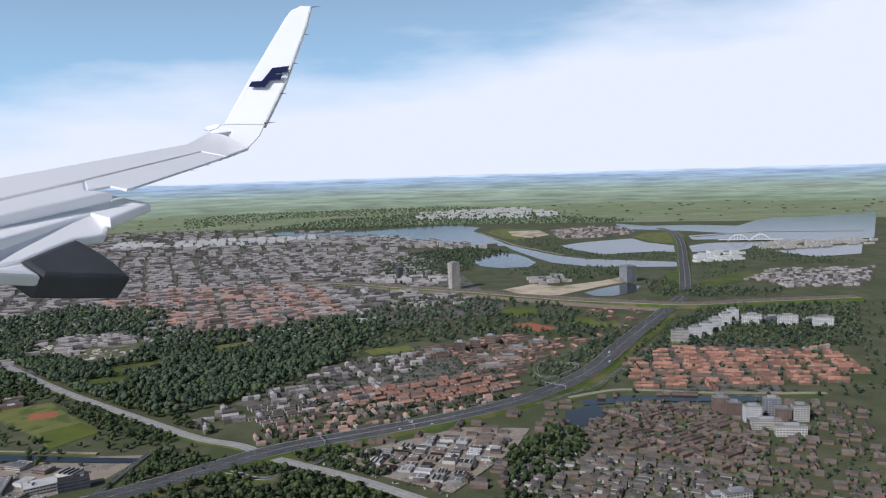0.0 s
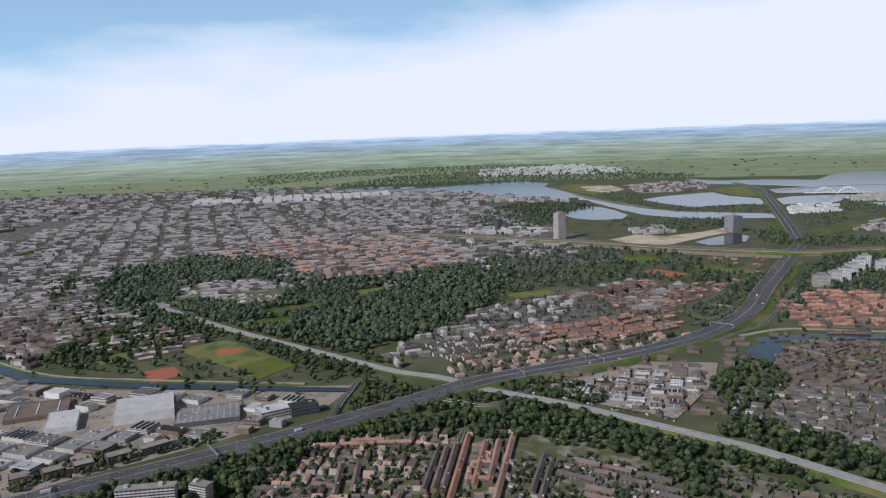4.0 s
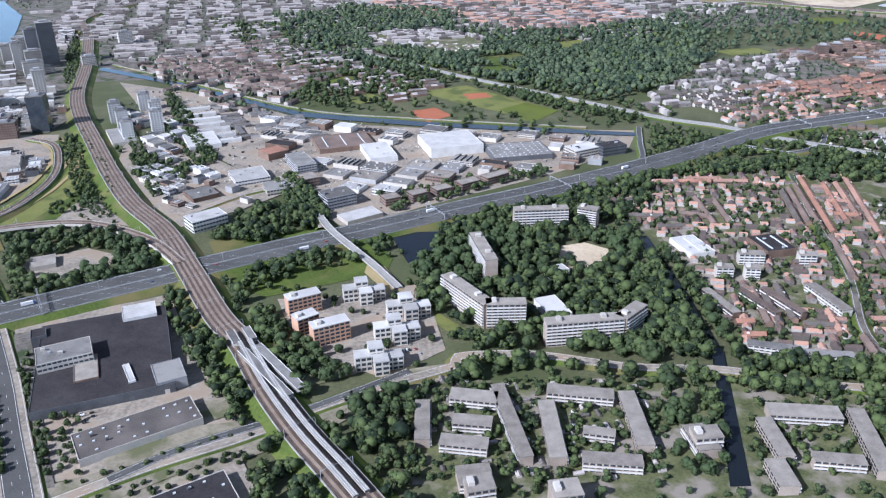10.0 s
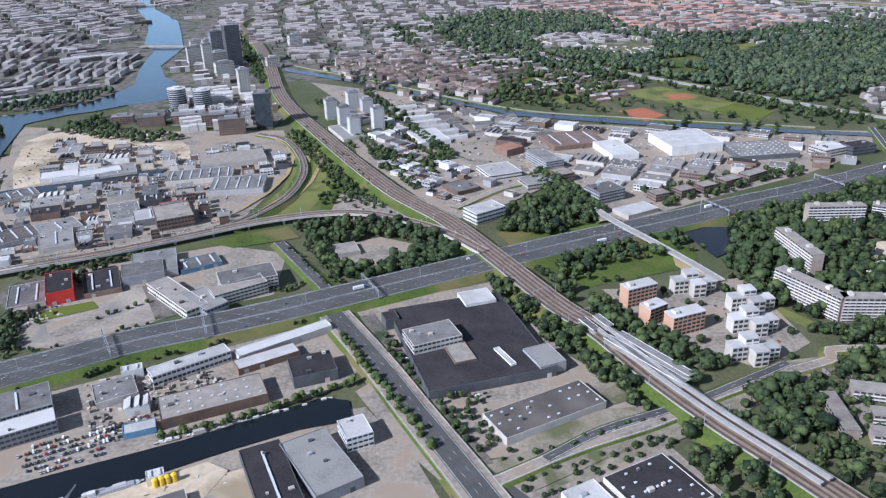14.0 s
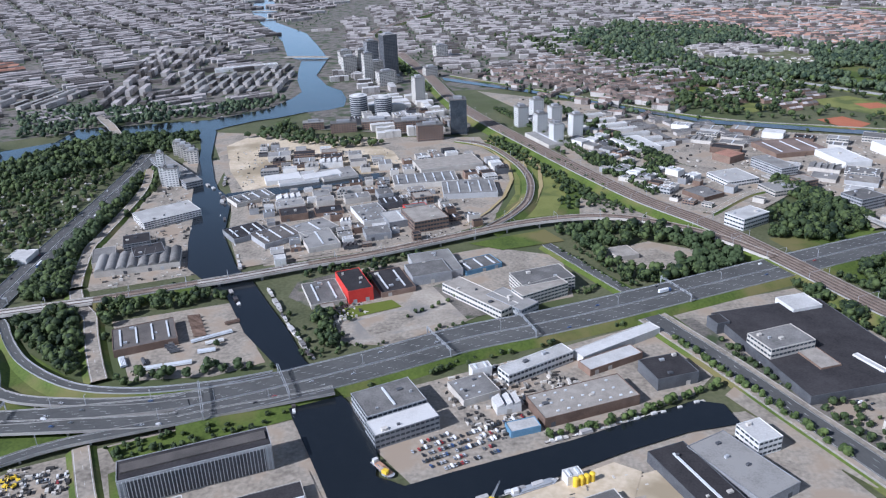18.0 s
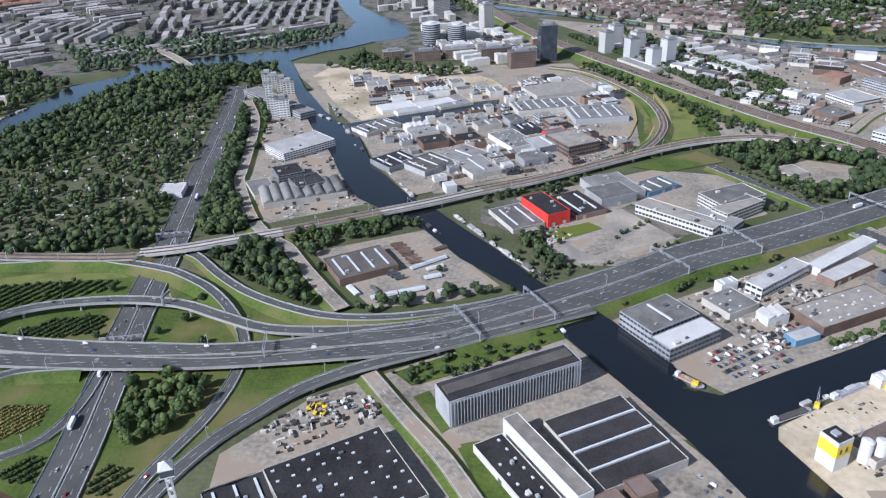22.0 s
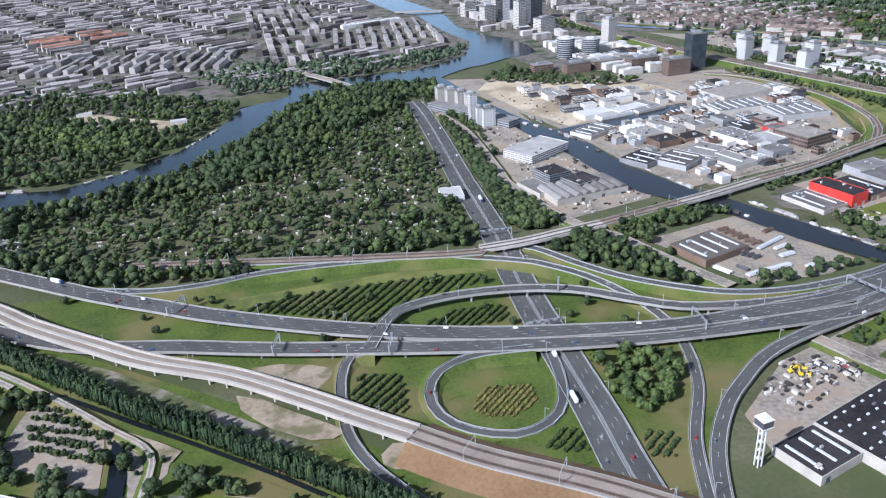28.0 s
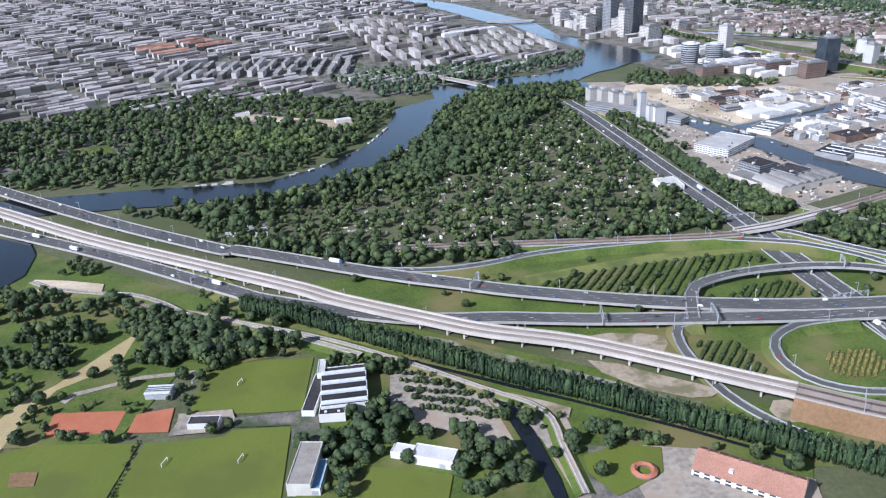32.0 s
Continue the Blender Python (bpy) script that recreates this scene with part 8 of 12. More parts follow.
hall(-666.7, 699.1, 22.3, 49.2, 26.7, 3.5, CREAM, ROOF_GREY, "low works hall by the railway", "strip")
hall(-588.6, 679.5, 27.6, 42.3, 23.4, 4, WHITE, ROOF_LIGHT, "white works hall by the railway", "")
hall(-555.2, 544.2, 20.2, 21.6, 35.5, 4, BRICK, ROOF_GREY, "brown brick works by the railway", "")
hall(-526.4, 580.0, 27.2, 27.5, 24.2, 5, WHITE, ROOF_LIGHT, "white works block in the estate", "", bands=2)
hall(-498.2, 554.1, 23.7, 19.7, 22.5, 5, CREAM, ROOF_GREY, "pale office wing in the estate", "", bands=2)
hall(-477.9, 566.6, 12.8, 15.5, 28.3, 7, BRICK, ROOF_GRAVEL, "brown brick office cube", "plain", name="office_block", bands=3)
hall(-489.0, 605.1, 15.9, 35.5, 25.2, 8, WALL_GREY, ROOF_GREY, "grey glass office block", "", name="office_block", bands=4)
hall(-308.8, 629.8, 51.1, 37.6, 10.3, 4, WALL_DARK, ROOF_GREY, "dark grey works hall", "dots")
hall(-460.0, 665.7, 49.0, 39.9, 16.8, 4, BRICK, ROOF_BROWN, "brown works hall row", "strip")
hall(-528.1, 303.0, 3.0, 16.5, 29.2, 5.5, WHITE, ROOF_LIGHT, "long white roof light on the dark store", "plain", name="roof_house", doors=False)
hall(-586.6, 340.8, 7.2, 8.9, 22.9, 6, WALL_DARK, ROOF_TAR, "dark blue corner block of the store", "plain", doors=False)
hall(-522.5, 248.9, 15.6, 0.9, 30.9, 2.6, BLUE, ROOF_GREY, "blue painted front of the grey hall", "plain", name="painted_front", doors=False)
hall(-504.6, 259.1, 9.7, 0.9, 30.7, 2.6, RED, ROOF_GREY, "red painted front of the grey hall", "plain", name="painted_front", doors=False)
hall(-777.5, 154.0, 8.8, 8.0, 28.6, 5, BRICK, ROOF_BROWN, "small brick cube on the quay", "plain", group="quay cubes")
hall(-767.2, 160.3, 7.9, 8.5, 24.8, 5, BRICK, ROOF_BROWN, "small brick cube on the quay", "plain", group="quay cubes")
hall(-169.9, 231.8, 11.0, 20.3, 21.5, 6, ORANGE, ROOF_GREY, "orange brick school with grey roof", "", bands=2)
hall(-178.6, 224.0, 6.8, 12.8, 16.9, 4, ORANGE, ROOF_GRAVEL, "low orange brick school wing", "plain")
hall(-146.5, 233.7, 25.1, 18.6, 11.2, 4, CREAM, ROOF_TAR, "low dark-roofed school hall", "dots")
flats(-369.4, 219.3, 10.7, 9.0, 9.9, 8, 4, PALE_BRICK, ROOF_GRAVEL, "pale four-storey block of flats beside the road", group="point flats")
flats(-337.7, 214.0, 11.1, 9.0, 6.4, 9, 4, PALE_BRICK, ROOF_GRAVEL, "pale four-storey block of flats beside the road", group="point flats")
flats(-275.1, 244.9, 11.4, 8.0, 3.6, 8, 4, PALE_BRICK, ROOF_GRAVEL, "pale four-storey block of flats beside the canal", group="point flats")
hall(-623, 789, 30, 7, 22, 3.5, WHITE, ROOF_LIGHT, "long pale shed of the wholesale market", "plain", group="market sheds")
hall(-612, 768, 30, 7, 22, 3.5, WHITE, ROOF_LIGHT, "long pale shed of the wholesale market", "plain", group="market sheds")
hall(-603, 750, 30, 7, 22, 3.5, WHITE, ROOF_LIGHT, "long pale shed of the wholesale market", "plain", group="market sheds")
hall(-595, 732, 30, 7, 22, 3.5, WHITE, ROOF_LIGHT, "long pale shed of the wholesale market", "plain", group="market sheds")
hall(-586, 714, 30, 7, 22, 3.5, WHITE, ROOF_LIGHT, "long pale shed of the wholesale market", "plain", group="market sheds")
hall(-577, 696, 30, 7, 22, 3.5, WHITE, ROOF_LIGHT, "long pale shed of the wholesale market", "plain", group="market sheds")
hall(-568, 678, 30, 7, 22, 3.5, WHITE, ROOF_LIGHT, "long pale shed of the wholesale market", "plain", group="market sheds")
hall(-1096, 1100, 90, 14, 27, 5, WHITE, ROOF_LIGHT, "long low white works by the river bend", "strip many")
hall(-874.9, 460.7, 24.8, 22.7, 40.4, 4, WALL_GREY, ROOF_TAR, "dark-roofed works hall by the canal", "strip many")
hall(-852.3, 454.9, 27.4, 25.8, 43.4, 4, WALL_GREY, ROOF_DARK, "grey works hall with roof strips", "strip many")
hall(-829.1, 469.3, 26.2, 22.4, 43.0, 4, CREAM, ROOF_GREY, "pale works hall with flat roof", "strip")
hall(-820.4, 448.7, 21.3, 30.8, 28.2, 4, CREAM, ROOF_GREY, "long grey works hall", "strip")
hall(-795.0, 497.8, 20.6, 34.5, 27.9, 4, WHITE, ROOF_GREY, "white-walled works hall by the yard", "dots")
hall(-772.1, 488.9, 23.1, 22.3, 26.9, 5, WALL_GREY, ROOF_LIGHT, "pale-roofed works hall by the yard", "strip")
hall(-754.5, 485.4, 24.8, 29.8, 27.2, 8, BRICK, ROOF_GRAVEL, "brown brick office block by the yard", "", bands=3)
hall(-762.6, 504.9, 16.4, 16.5, 24.8, 5, RED, ROOF_GREY, "red-walled works hall by the yard", "plain")
hall(-766.0, 576.9, 51.1, 27.1, 13.6, 4, CREAM, ROOF_GREY, "row of low grey market halls", "strip many")
hall(-728.8, 554.8, 40.9, 33.2, 9.3, 4, WALL_GREY, ROOF_GREY, "row of low grey halls beside the curve", "strip many")
hall(-895.5, 532.1, 31.6, 19.9, 42.3, 3.5, CREAM, ROOF_GREY, "low grey works by the side dock", "strip many")
hall(-885.0, 580.5, 28.6, 17.4, 23.7, 3.5, WHITE, ROOF_LIGHT, "long low white shed row on the site", "plain")
hall(-854.1, 587.6, 32.3, 14.5, 30.9, 3.5, WHITE, ROOF_LIGHT, "long low white shed row on the site", "plain")
hall(11, 1240, 44, 11, 14, 5, WHITE, ROOF_LIGHT, "long white hall at the edge of the wooded park", "plain")
# flats and offices
flats(-366.2, 362.9, 40.8, 7.0, -58.8, 14, 8, PALE_BRICK, ROOF_GRAVEL, "long grey slab of flats with white balconies among trees", group="slab flats")
flats(-346.8, 347.0, 20.6, 7.0, -0.7, 14, 8, PALE_BRICK, ROOF_GRAVEL, "wide grey slab of flats with white balconies among trees", group="slab flats")
flats(-309.4, 329.2, 39.6, 7.0, 5.5, 13, 7, PALE_BRICK, ROOF_GRAVEL, "long grey slab of flats with white balconies among trees", group="slab flats")
flats(-283.7, 336.8, 18.9, 7.0, 44.6, 13, 7, PALE_BRICK, ROOF_GRAVEL, "short grey slab of flats with white balconies among trees", group="slab flats")
flats(-311.5, 470.7, 36.1, 7.0, 2.1, 15, 8, PALE_BRICK, ROOF_GRAVEL, "grey grey slab of flats with white balconies among trees", group="slab flats")
flats(-278.8, 474.6, 13.1, 7.0, -27.3, 13, 8, PALE_BRICK, ROOF_GRAVEL, "short grey slab of flats with white balconies among trees", group="slab flats")
flats(-353.5, 416.1, 40.1, 7.0, -79.5, 14, 8, PALE_BRICK, ROOF_GRAVEL, "narrow grey slab of flats with white balconies among trees", group="slab flats")
hall(-320.1, 359.1, 12.6, 21.3, 17.0, 4, WHITE, ROOF_LIGHT, "low white-roofed hall beside the flats", "plain")
hall(-311.2, 403.7, 13.1, 8.3, 22.5, 4, WHITE, ROOF_LIGHT, "small white school among trees", "plain")
flats(-455.1, 366.3, 18.3, 8.0, 25.7, 11, 5, ORANGE, ROOF_LIGHT, "orange and grey office block", name="office_block", group="orange offices", balconies=False)
flats(-451.1, 345.8, 12.0, 8.0, 34.4, 10, 5, ORANGE, ROOF_LIGHT, "orange and grey office block", name="office_block", group="orange offices", balconies=False)
flats(-437.5, 336.1, 19.2, 8.0, 24.7, 11, 5, ORANGE, ROOF_LIGHT, "orange and grey office block", name="office_block", group="orange offices", balconies=False)
flats(-430.6, 378.4, 8, 7, 12, 8, 3, CREAM, ROOF_LIGHT, "white stepped office block with dark window bands", name="office_block", group="white offices", balconies=False, lift=False)
flats(-424.6, 381.4, 7, 7, 12, 11, 5, CREAM, ROOF_LIGHT, "white stepped office block with dark window bands", name="office_block", group="white offices", balconies=False, lift=False)
flats(-421.6, 374.4, 7, 7, 12, 8, 3, CREAM, ROOF_LIGHT, "white stepped office block with dark window bands", name="office_block", group="white offices", balconies=False, lift=False)
flats(-415.6, 379.4, 8, 7, 12, 7, 3, CREAM, ROOF_LIGHT, "white stepped office block with dark window bands", name="office_block", group="white offices", balconies=False, lift=False)
flats(-405.5, 358.6, 8, 7, 12, 8, 3, CREAM, ROOF_LIGHT, "white stepped office block with dark window bands", name="office_block", group="white offices", balconies=False, lift=False)
flats(-399.5, 361.6, 7, 7, 12, 11, 5, CREAM, ROOF_LIGHT, "white stepped office block with dark window bands", name="office_block", group="white offices", balconies=False, lift=False)
flats(-396.5, 354.6, 7, 7, 12, 8, 3, CREAM, ROOF_LIGHT, "white stepped office block with dark window bands", name="office_block", group="white offices", balconies=False, lift=False)
flats(-390.5, 359.6, 8, 7, 12, 7, 3, CREAM, ROOF_LIGHT, "white stepped office block with dark window bands", name="office_block", group="white offices", balconies=False, lift=False)
flats(-411.1, 336.3, 8, 7, 12, 8, 3, CREAM, ROOF_LIGHT, "white stepped office block with dark window bands", name="office_block", group="white offices", balconies=False, lift=False)
flats(-405.1, 339.3, 7, 7, 12, 11, 5, CREAM, ROOF_LIGHT, "white stepped office block with dark window bands", name="office_block", group="white offices", balconies=False, lift=False)
flats(-402.1, 332.3, 7, 7, 12, 8, 3, CREAM, ROOF_LIGHT, "white stepped office block with dark window bands", name="office_block", group="white offices", balconies=False, lift=False)
flats(-396.1, 337.3, 8, 7, 12, 7, 3, CREAM, ROOF_LIGHT, "white stepped office block with dark window bands", name="office_block", group="white offices", balconies=False, lift=False)
flats(-419.1, 309.9, 8, 7, 12, 8, 3, CREAM, ROOF_LIGHT, "white stepped office block with dark window bands", name="office_block", group="white offices", balconies=False, lift=False)
flats(-413.1, 312.9, 7, 7, 12, 11, 5, CREAM, ROOF_LIGHT, "white stepped office block with dark window bands", name="office_block", group="white offices", balconies=False, lift=False)
flats(-410.1, 305.9, 7, 7, 12, 8, 3, CREAM, ROOF_LIGHT, "white stepped office block with dark window bands", name="office_block", group="white offices", balconies=False, lift=False)
flats(-404.1, 310.9, 8, 7, 12, 7, 3, CREAM, ROOF_LIGHT, "white stepped office block with dark window bands", name="office_block", group="white offices", balconies=False, lift=False)
flats(-390.7, 262.4, 26.7, 6.2, 89.5, 5, 3, PALE_BRICK, ROOF_GRAVEL, "three-storey row of flats with gravelled flat roof", group="low flats", lift=False)
flats(-367.8, 278.5, 21.0, 8.1, -12.3, 5, 3, PALE_BRICK, ROOF_GRAVEL, "three-storey row of flats with gravelled flat roof", group="low flats", lift=False)
flats(-369.4, 260.9, 16.6, 6.7, -9.9, 5, 3, PALE_BRICK, ROOF_GRAVEL, "three-storey row of flats with gravelled flat roof", group="low flats", lift=False)
flats(-373.7, 247.2, 19.7, 6.9, -11.0, 5, 3, PALE_BRICK, ROOF_GRAVEL, "three-storey row of flats with gravelled flat roof", group="low flats", lift=False)
flats(-353.0, 261.5, 50.5, 5.7, -81.8, 5, 3, PALE_BRICK, ROOF_GRAVEL, "three-storey row of flats with gravelled flat roof", group="low flats", lift=False)
flats(-336.6, 254.4, 37.6, 6.9, 89.5, 5, 3, PALE_BRICK, ROOF_GRAVEL, "three-storey row of flats with gravelled flat roof", group="low flats", lift=False)
flats(-320.1, 279.3, 29.3, 7.1, -11.5, 5, 3, PALE_BRICK, ROOF_GRAVEL, "three-storey row of flats with gravelled flat roof", group="low flats", lift=False)
flats(-300.0, 259.8, 36.8, 7.0, 89.4, 5, 3, PALE_BRICK, ROOF_GRAVEL, "three-storey row of flats with gravelled flat roof", group="low flats", lift=False)
flats(-317.4, 251.1, 13.0, 4.7, -13.5, 5, 3, PALE_BRICK, ROOF_GRAVEL, "three-storey row of flats with gravelled flat roof", group="low flats", lift=False)
flats(-315.7, 233.9, 23.4, 6.6, -8.6, 5, 3, PALE_BRICK, ROOF_GRAVEL, "three-storey row of flats with gravelled flat roof", group="low flats", lift=False)
flats(-370.7, 227.3, 13.3, 10.8, 6.5, 5, 3, PALE_BRICK, ROOF_GRAVEL, "three-storey row of flats with gravelled flat roof", group="low flats", lift=False)
flats(-246.6, 244.8, 24.3, 6.4, 89.5, 5, 3, PALE_BRICK, ROOF_GRAVEL, "three-storey row of flats with gravelled flat roof", group="low flats", lift=False)
flats(-227.4, 260.9, 29.8, 8.6, -8.0, 5, 3, PALE_BRICK, ROOF_GRAVEL, "three-storey row of flats with gravelled flat roof", group="low flats", lift=False)
flats(-208.6, 241.7, 39.9, 6.8, 79.8, 5, 3, PALE_BRICK, ROOF_GRAVEL, "three-storey row of flats with gravelled flat roof", group="low flats", lift=False)
flats(-227.1, 230.4, 19.6, 5.7, -10.0, 5, 3, PALE_BRICK, ROOF_GRAVEL, "three-storey row of flats with gravelled flat roof", group="low flats", lift=False)
flats(-276.5, 245.6, 16.4, 9.2, -83.6, 5, 3, PALE_BRICK, ROOF_GRAVEL, "three-storey row of flats with gravelled flat roof", group="low flats", lift=False)
flats(-252.6, 223.4, 15.3, 7.7, 89.5, 5, 3, PALE_BRICK, ROOF_GRAVEL, "three-storey row of flats with gravelled flat roof", group="low flats", lift=False)
flats(-218.7, 313.2, 24.6, 5.0, -18.0, 4.5, 3, CREAM, ROOF_GREY, "long low white block of flats", group="low flats", lift=False)
flats(-195.6, 305.1, 22.8, 5.0, -10.1, 4.5, 3, CREAM, ROOF_GREY, "long low white block of flats", group="low flats", lift=False)
hall(-221.4, 432.7, 16.5, 25.6, 14.1, 4, WHITE, ROOF_LIGHT, "white flat-roofed shop hall", "strip")
hall(-172.2, 430.7, 20.2, 23.4, 11.3, 5, BRICK, ROOF_TAR, "brick church hall with dark roof", "strip many")
flats(-229.4, 359.5, 29.7, 4.6, -74.1, 5, 3, BRICK, ROOF_GRAVEL, "long brick row of flats", group="low flats", lift=False)
flats(-208.9, 357.9, 29.8, 3.7, -70.2, 5, 3, BRICK, ROOF_BROWN, "long brick row of flats", group="low flats", lift=False)
flats(-195.5, 357.7, 30.5, 3.8, -70.4, 5, 3, BRICK, ROOF_BROWN, "long brick row of flats", group="low flats", lift=False)
flats(-169.9, 359.8, 31.0, 6.2, -78.6, 5, 3, CREAM, ROOF_GRAVEL, "long brick row of flats", group="low flats", lift=False)
tower(421, 990, 22, 8, -8, 16.0, CREAM, "cream block of flats on the far estate", "apartment_block", group="far white flats")
tower(448, 1003, 16, 8, -8, 16.5, WHITE, "white block of flats on the far estate", "apartment_block", group="far white flats")
tower(471, 1020, 16, 8, -8, 17.0, WHITE, "white block of flats on the far estate", "apartment_block", group="far white flats")
tower(497, 1046, 16, 8, -8, 17.5, WHITE, "white block of flats on the far estate", "apartment_block", group="far white flats")
tower(524, 1072, 16, 8, -8, 18.0, WHITE, "white block of flats on the far estate", "apartment_block", group="far white flats")
tower(548, 1097, 16, 8, -8, 18.5, WHITE, "white block of flats on the far estate", "apartment_block", group="far white flats")
tower(565, 1072, 27, 8, -12, 14, WHITE, "long white slab of flats on the far estate", "apartment_block", group="far white flats")
tower(610, 1054, 27, 8, -12, 14, WHITE, "long white slab of flats on the far estate", "apartment_block", group="far white flats")
tower(651, 1033, 27, 8, -12, 14, WHITE, "long white slab of flats on the far estate", "apartment_block", group="far white flats")
tower(603, 1085, 22, 7, 8, 7, WALL_GREY, "low grey block of flats on the far estate", "apartment_block", group="far grey flats")
tower(645, 1055, 22, 7, 8, 7, WALL_GREY, "low grey block of flats on the far estate", "apartment_block", group="far grey flats")
tower(337, 698, 14, 9, -10, 16, BRICK, "tall block of flats by the canal among brown houses", "apartment_block", group="canal tall flats")
tower(345, 686, 12, 9, -10, 14, BRICK, "tall block of flats by the canal among brown houses", "apartment_block", group="canal tall flats")
tower(354, 669, 15, 9, -10, 15, WHITE, "tall block of flats by the canal among brown houses", "apartment_block", group="canal tall flats")
tower(380, 682, 14, 9, -10, 17, WALL_GREY, "tall block of flats by the canal among brown houses", "apartment_block", group="canal tall flats")
tower(382, 665, 12, 9, -10, 12, BRICK, "tall block of flats by the canal among brown houses", "apartment_block", group="canal tall flats")
tower(397, 663, 14, 9, -10, 15, CREAM, "tall block of flats by the canal among brown houses", "apartment_block", group="canal tall flats")
tower(356, 648, 26, 7, -14, 9, CREAM, "long cream slab of flats beside houses", "apartment_block", group="long flats")
tower(368, 628, 26, 7, -14, 9, CREAM, "long cream slab of flats beside houses", "apartment_block", group="long flats")
tower(242, 505, 13, 8, 5, 9, CREAM, "pale banded block of flats among dark roofs", "apartment_block", group="pale flats")
tower(253, 499, 20, 9, 5, 13, CREAM, "pale banded block of flats among dark roofs", "apartment_block", group="pale flats")
tower(149, 1013, 14, 10, -8, 13, BRICK, "brown brick block of flats", "apartment_block", group="brown flats")
tower(172, 1032, 14, 10, -8, 13, BRICK, "brown brick block of flats", "apartment_block", group="brown flats")
tower(127, 1004, 14, 10, -8, 13, BRICK, "brown brick block of flats", "apartment_block", group="brown flats")
tower(149, 952, 30, 6, -12, 6, PALE_BRICK, "long low brick block of flats", "apartment_block", group="long brick flats")
tower(180, 946, 30, 6, -12, 6, PALE_BRICK, "long low brick block of flats", "apartment_block", group="long brick flats")
tower(154, 908, 34, 6, -12, 6, PALE_BRICK, "long low brick block of flats", "apartment_block", group="long brick flats")
tower(97, 993, 30, 6, -12, 6, PALE_BRICK, "long low brick block of flats", "apartment_block", group="long brick flats")
tower(201, 989, 26, 6, -12, 6, PALE_BRICK, "long low brick block of flats", "apartment_block", group="long brick flats")
tower(235, 1017, 26, 6, -12, 6, PALE_BRICK, "long low brick block of flats", "apartment_block", group="long brick flats")
# towers
tower(185.2, 1524.6, 17.8, 17.8, 20, 52.6, CREAM, "pale slim office tower by the railway", "office_tower")
tower(535.4, 1513.3, 24.1, 24.1, 20, 31.8, WALL_GREY, "grey office block by the railway", "office_tower")
tower(87.5, 1696.5, 11.8, 11.8, 20, 26.0, WALL_DARK, "dark narrow tower by the railway", "office_tower")
tower(-873.5, 1037.9, 19.4, 19.4, 30, 54.2, WALL_DARK, "dark high office tower by the river", "office_tower")
tower(-900.4, 1054.4, 15.9, 15.9, 30, 43.3, WALL_GREY, "grey high office tower by the river", "office_tower")
tower(-895.4, 998.6, 11.4, 11.4, 30, 35.9, CREAM, "pale slim tower by the river", "office_tower")
tower(-809.6, 861.2, 11.9, 11.9, 30, 30.5, CREAM, "cream tower with brown bands", "office_tower")
tower(-752.7, 731.0, 15.7, 15.7, 10, 33.9, GLASS, "green-black glass office tower", "office_tower")
tower(-691.9, 756.8, 11.0, 11.0, 25, 19.7, WHITE, "white high block of flats beside the railway", "tower_block", group="white towers")
tower(-676.8, 799.3, 11.6, 11.6, 25, 17.6, WHITE, "white high block of flats beside the railway", "tower_block", group="white towers")
tower(-673.3, 724.0, 10.6, 10.6, 25, 20.6, WHITE, "white high block of flats beside the railway", "tower_block", group="white towers")
tower(-658.4, 774.8, 11.3, 11.3, 25, 15.5, WHITE, "white high block of flats beside the railway", "tower_block", group="white towers")
tower(-658.8, 693.6, 10.2, 10.2, 25, 18.4, WHITE, "white high block of flats beside the railway", "tower_block", group="white towers")
tower(-640.0, 719.5, 10.6, 10.6, 25, 20.5, WHITE, "white high block of flats beside the railway", "tower_block", group="white towers")
tower(-778.1, 707.5, 24.4, 12.2, 15, 15.0, BRICK, "brown brick block of flats by the river", "apartment_block", group="river flats")
tower(-802.7, 741.6, 30.6, 15.3, 15, 11.1, BRICK, "brown brick block of flats by the river", "apartment_block", group="river flats")
tower(-837.7, 753.2, 31.2, 15.6, 15, 8.5, BRICK, "brown brick block of flats by the river", "apartment_block", group="river flats")
tower(-869.7, 740.0, 25.8, 12.9, 15, 9.5, BRICK, "brown brick block of flats by the river", "apartment_block", group="river flats")
tower(-903.1, 748.9, 21.1, 10.6, 15, 8.0, BRICK, "brown brick block of flats by the river", "apartment_block", group="river flats")
tower(-985.6, 576.2, 5.6, 5.6, 15, 25.5, WHITE, "white and grey block of flats by the canal", "apartment_block", group="canal flats")
tower(-974.1, 568.8, 10.3, 10.3, 15, 15.3, WHITE, "white and grey block of flats by the canal", "apartment_block", group="canal flats")
tower(-980.8, 567.5, 4.7, 4.7, 15, 16.3, WHITE, "white and grey block of flats by the canal", "apartment_block", group="canal flats")
tower(-1008.7, 661.3, 9.7, 9.7, 15, 11.7, CREAM, "cream block of flats by the canal", "apartment_block", group="canal flats")
tower(-1000.1, 652.4, 9.6, 9.6, 15, 11.6, CREAM, "cream block of flats by the canal", "apartment_block", group="canal flats")
tower(-991.5, 643.8, 9.5, 9.5, 15, 11.5, CREAM, "cream block of flats by the canal", "apartment_block", group="canal flats")
tower(-983.7, 633.3, 9.4, 9.4, 15, 11.4, CREAM, "cream block of flats by the canal", "apartment_block", group="canal flats")
tower(-932.4, 1052.6, 18.8, 13.1, 30, 23.7, CREAM, "pale office block by the river", "office_block", group="river blocks")
tower(-916.4, 1068.5, 16.1, 11.3, 30, 30.0, CREAM, "pale office block by the river", "office_block", group="river blocks")
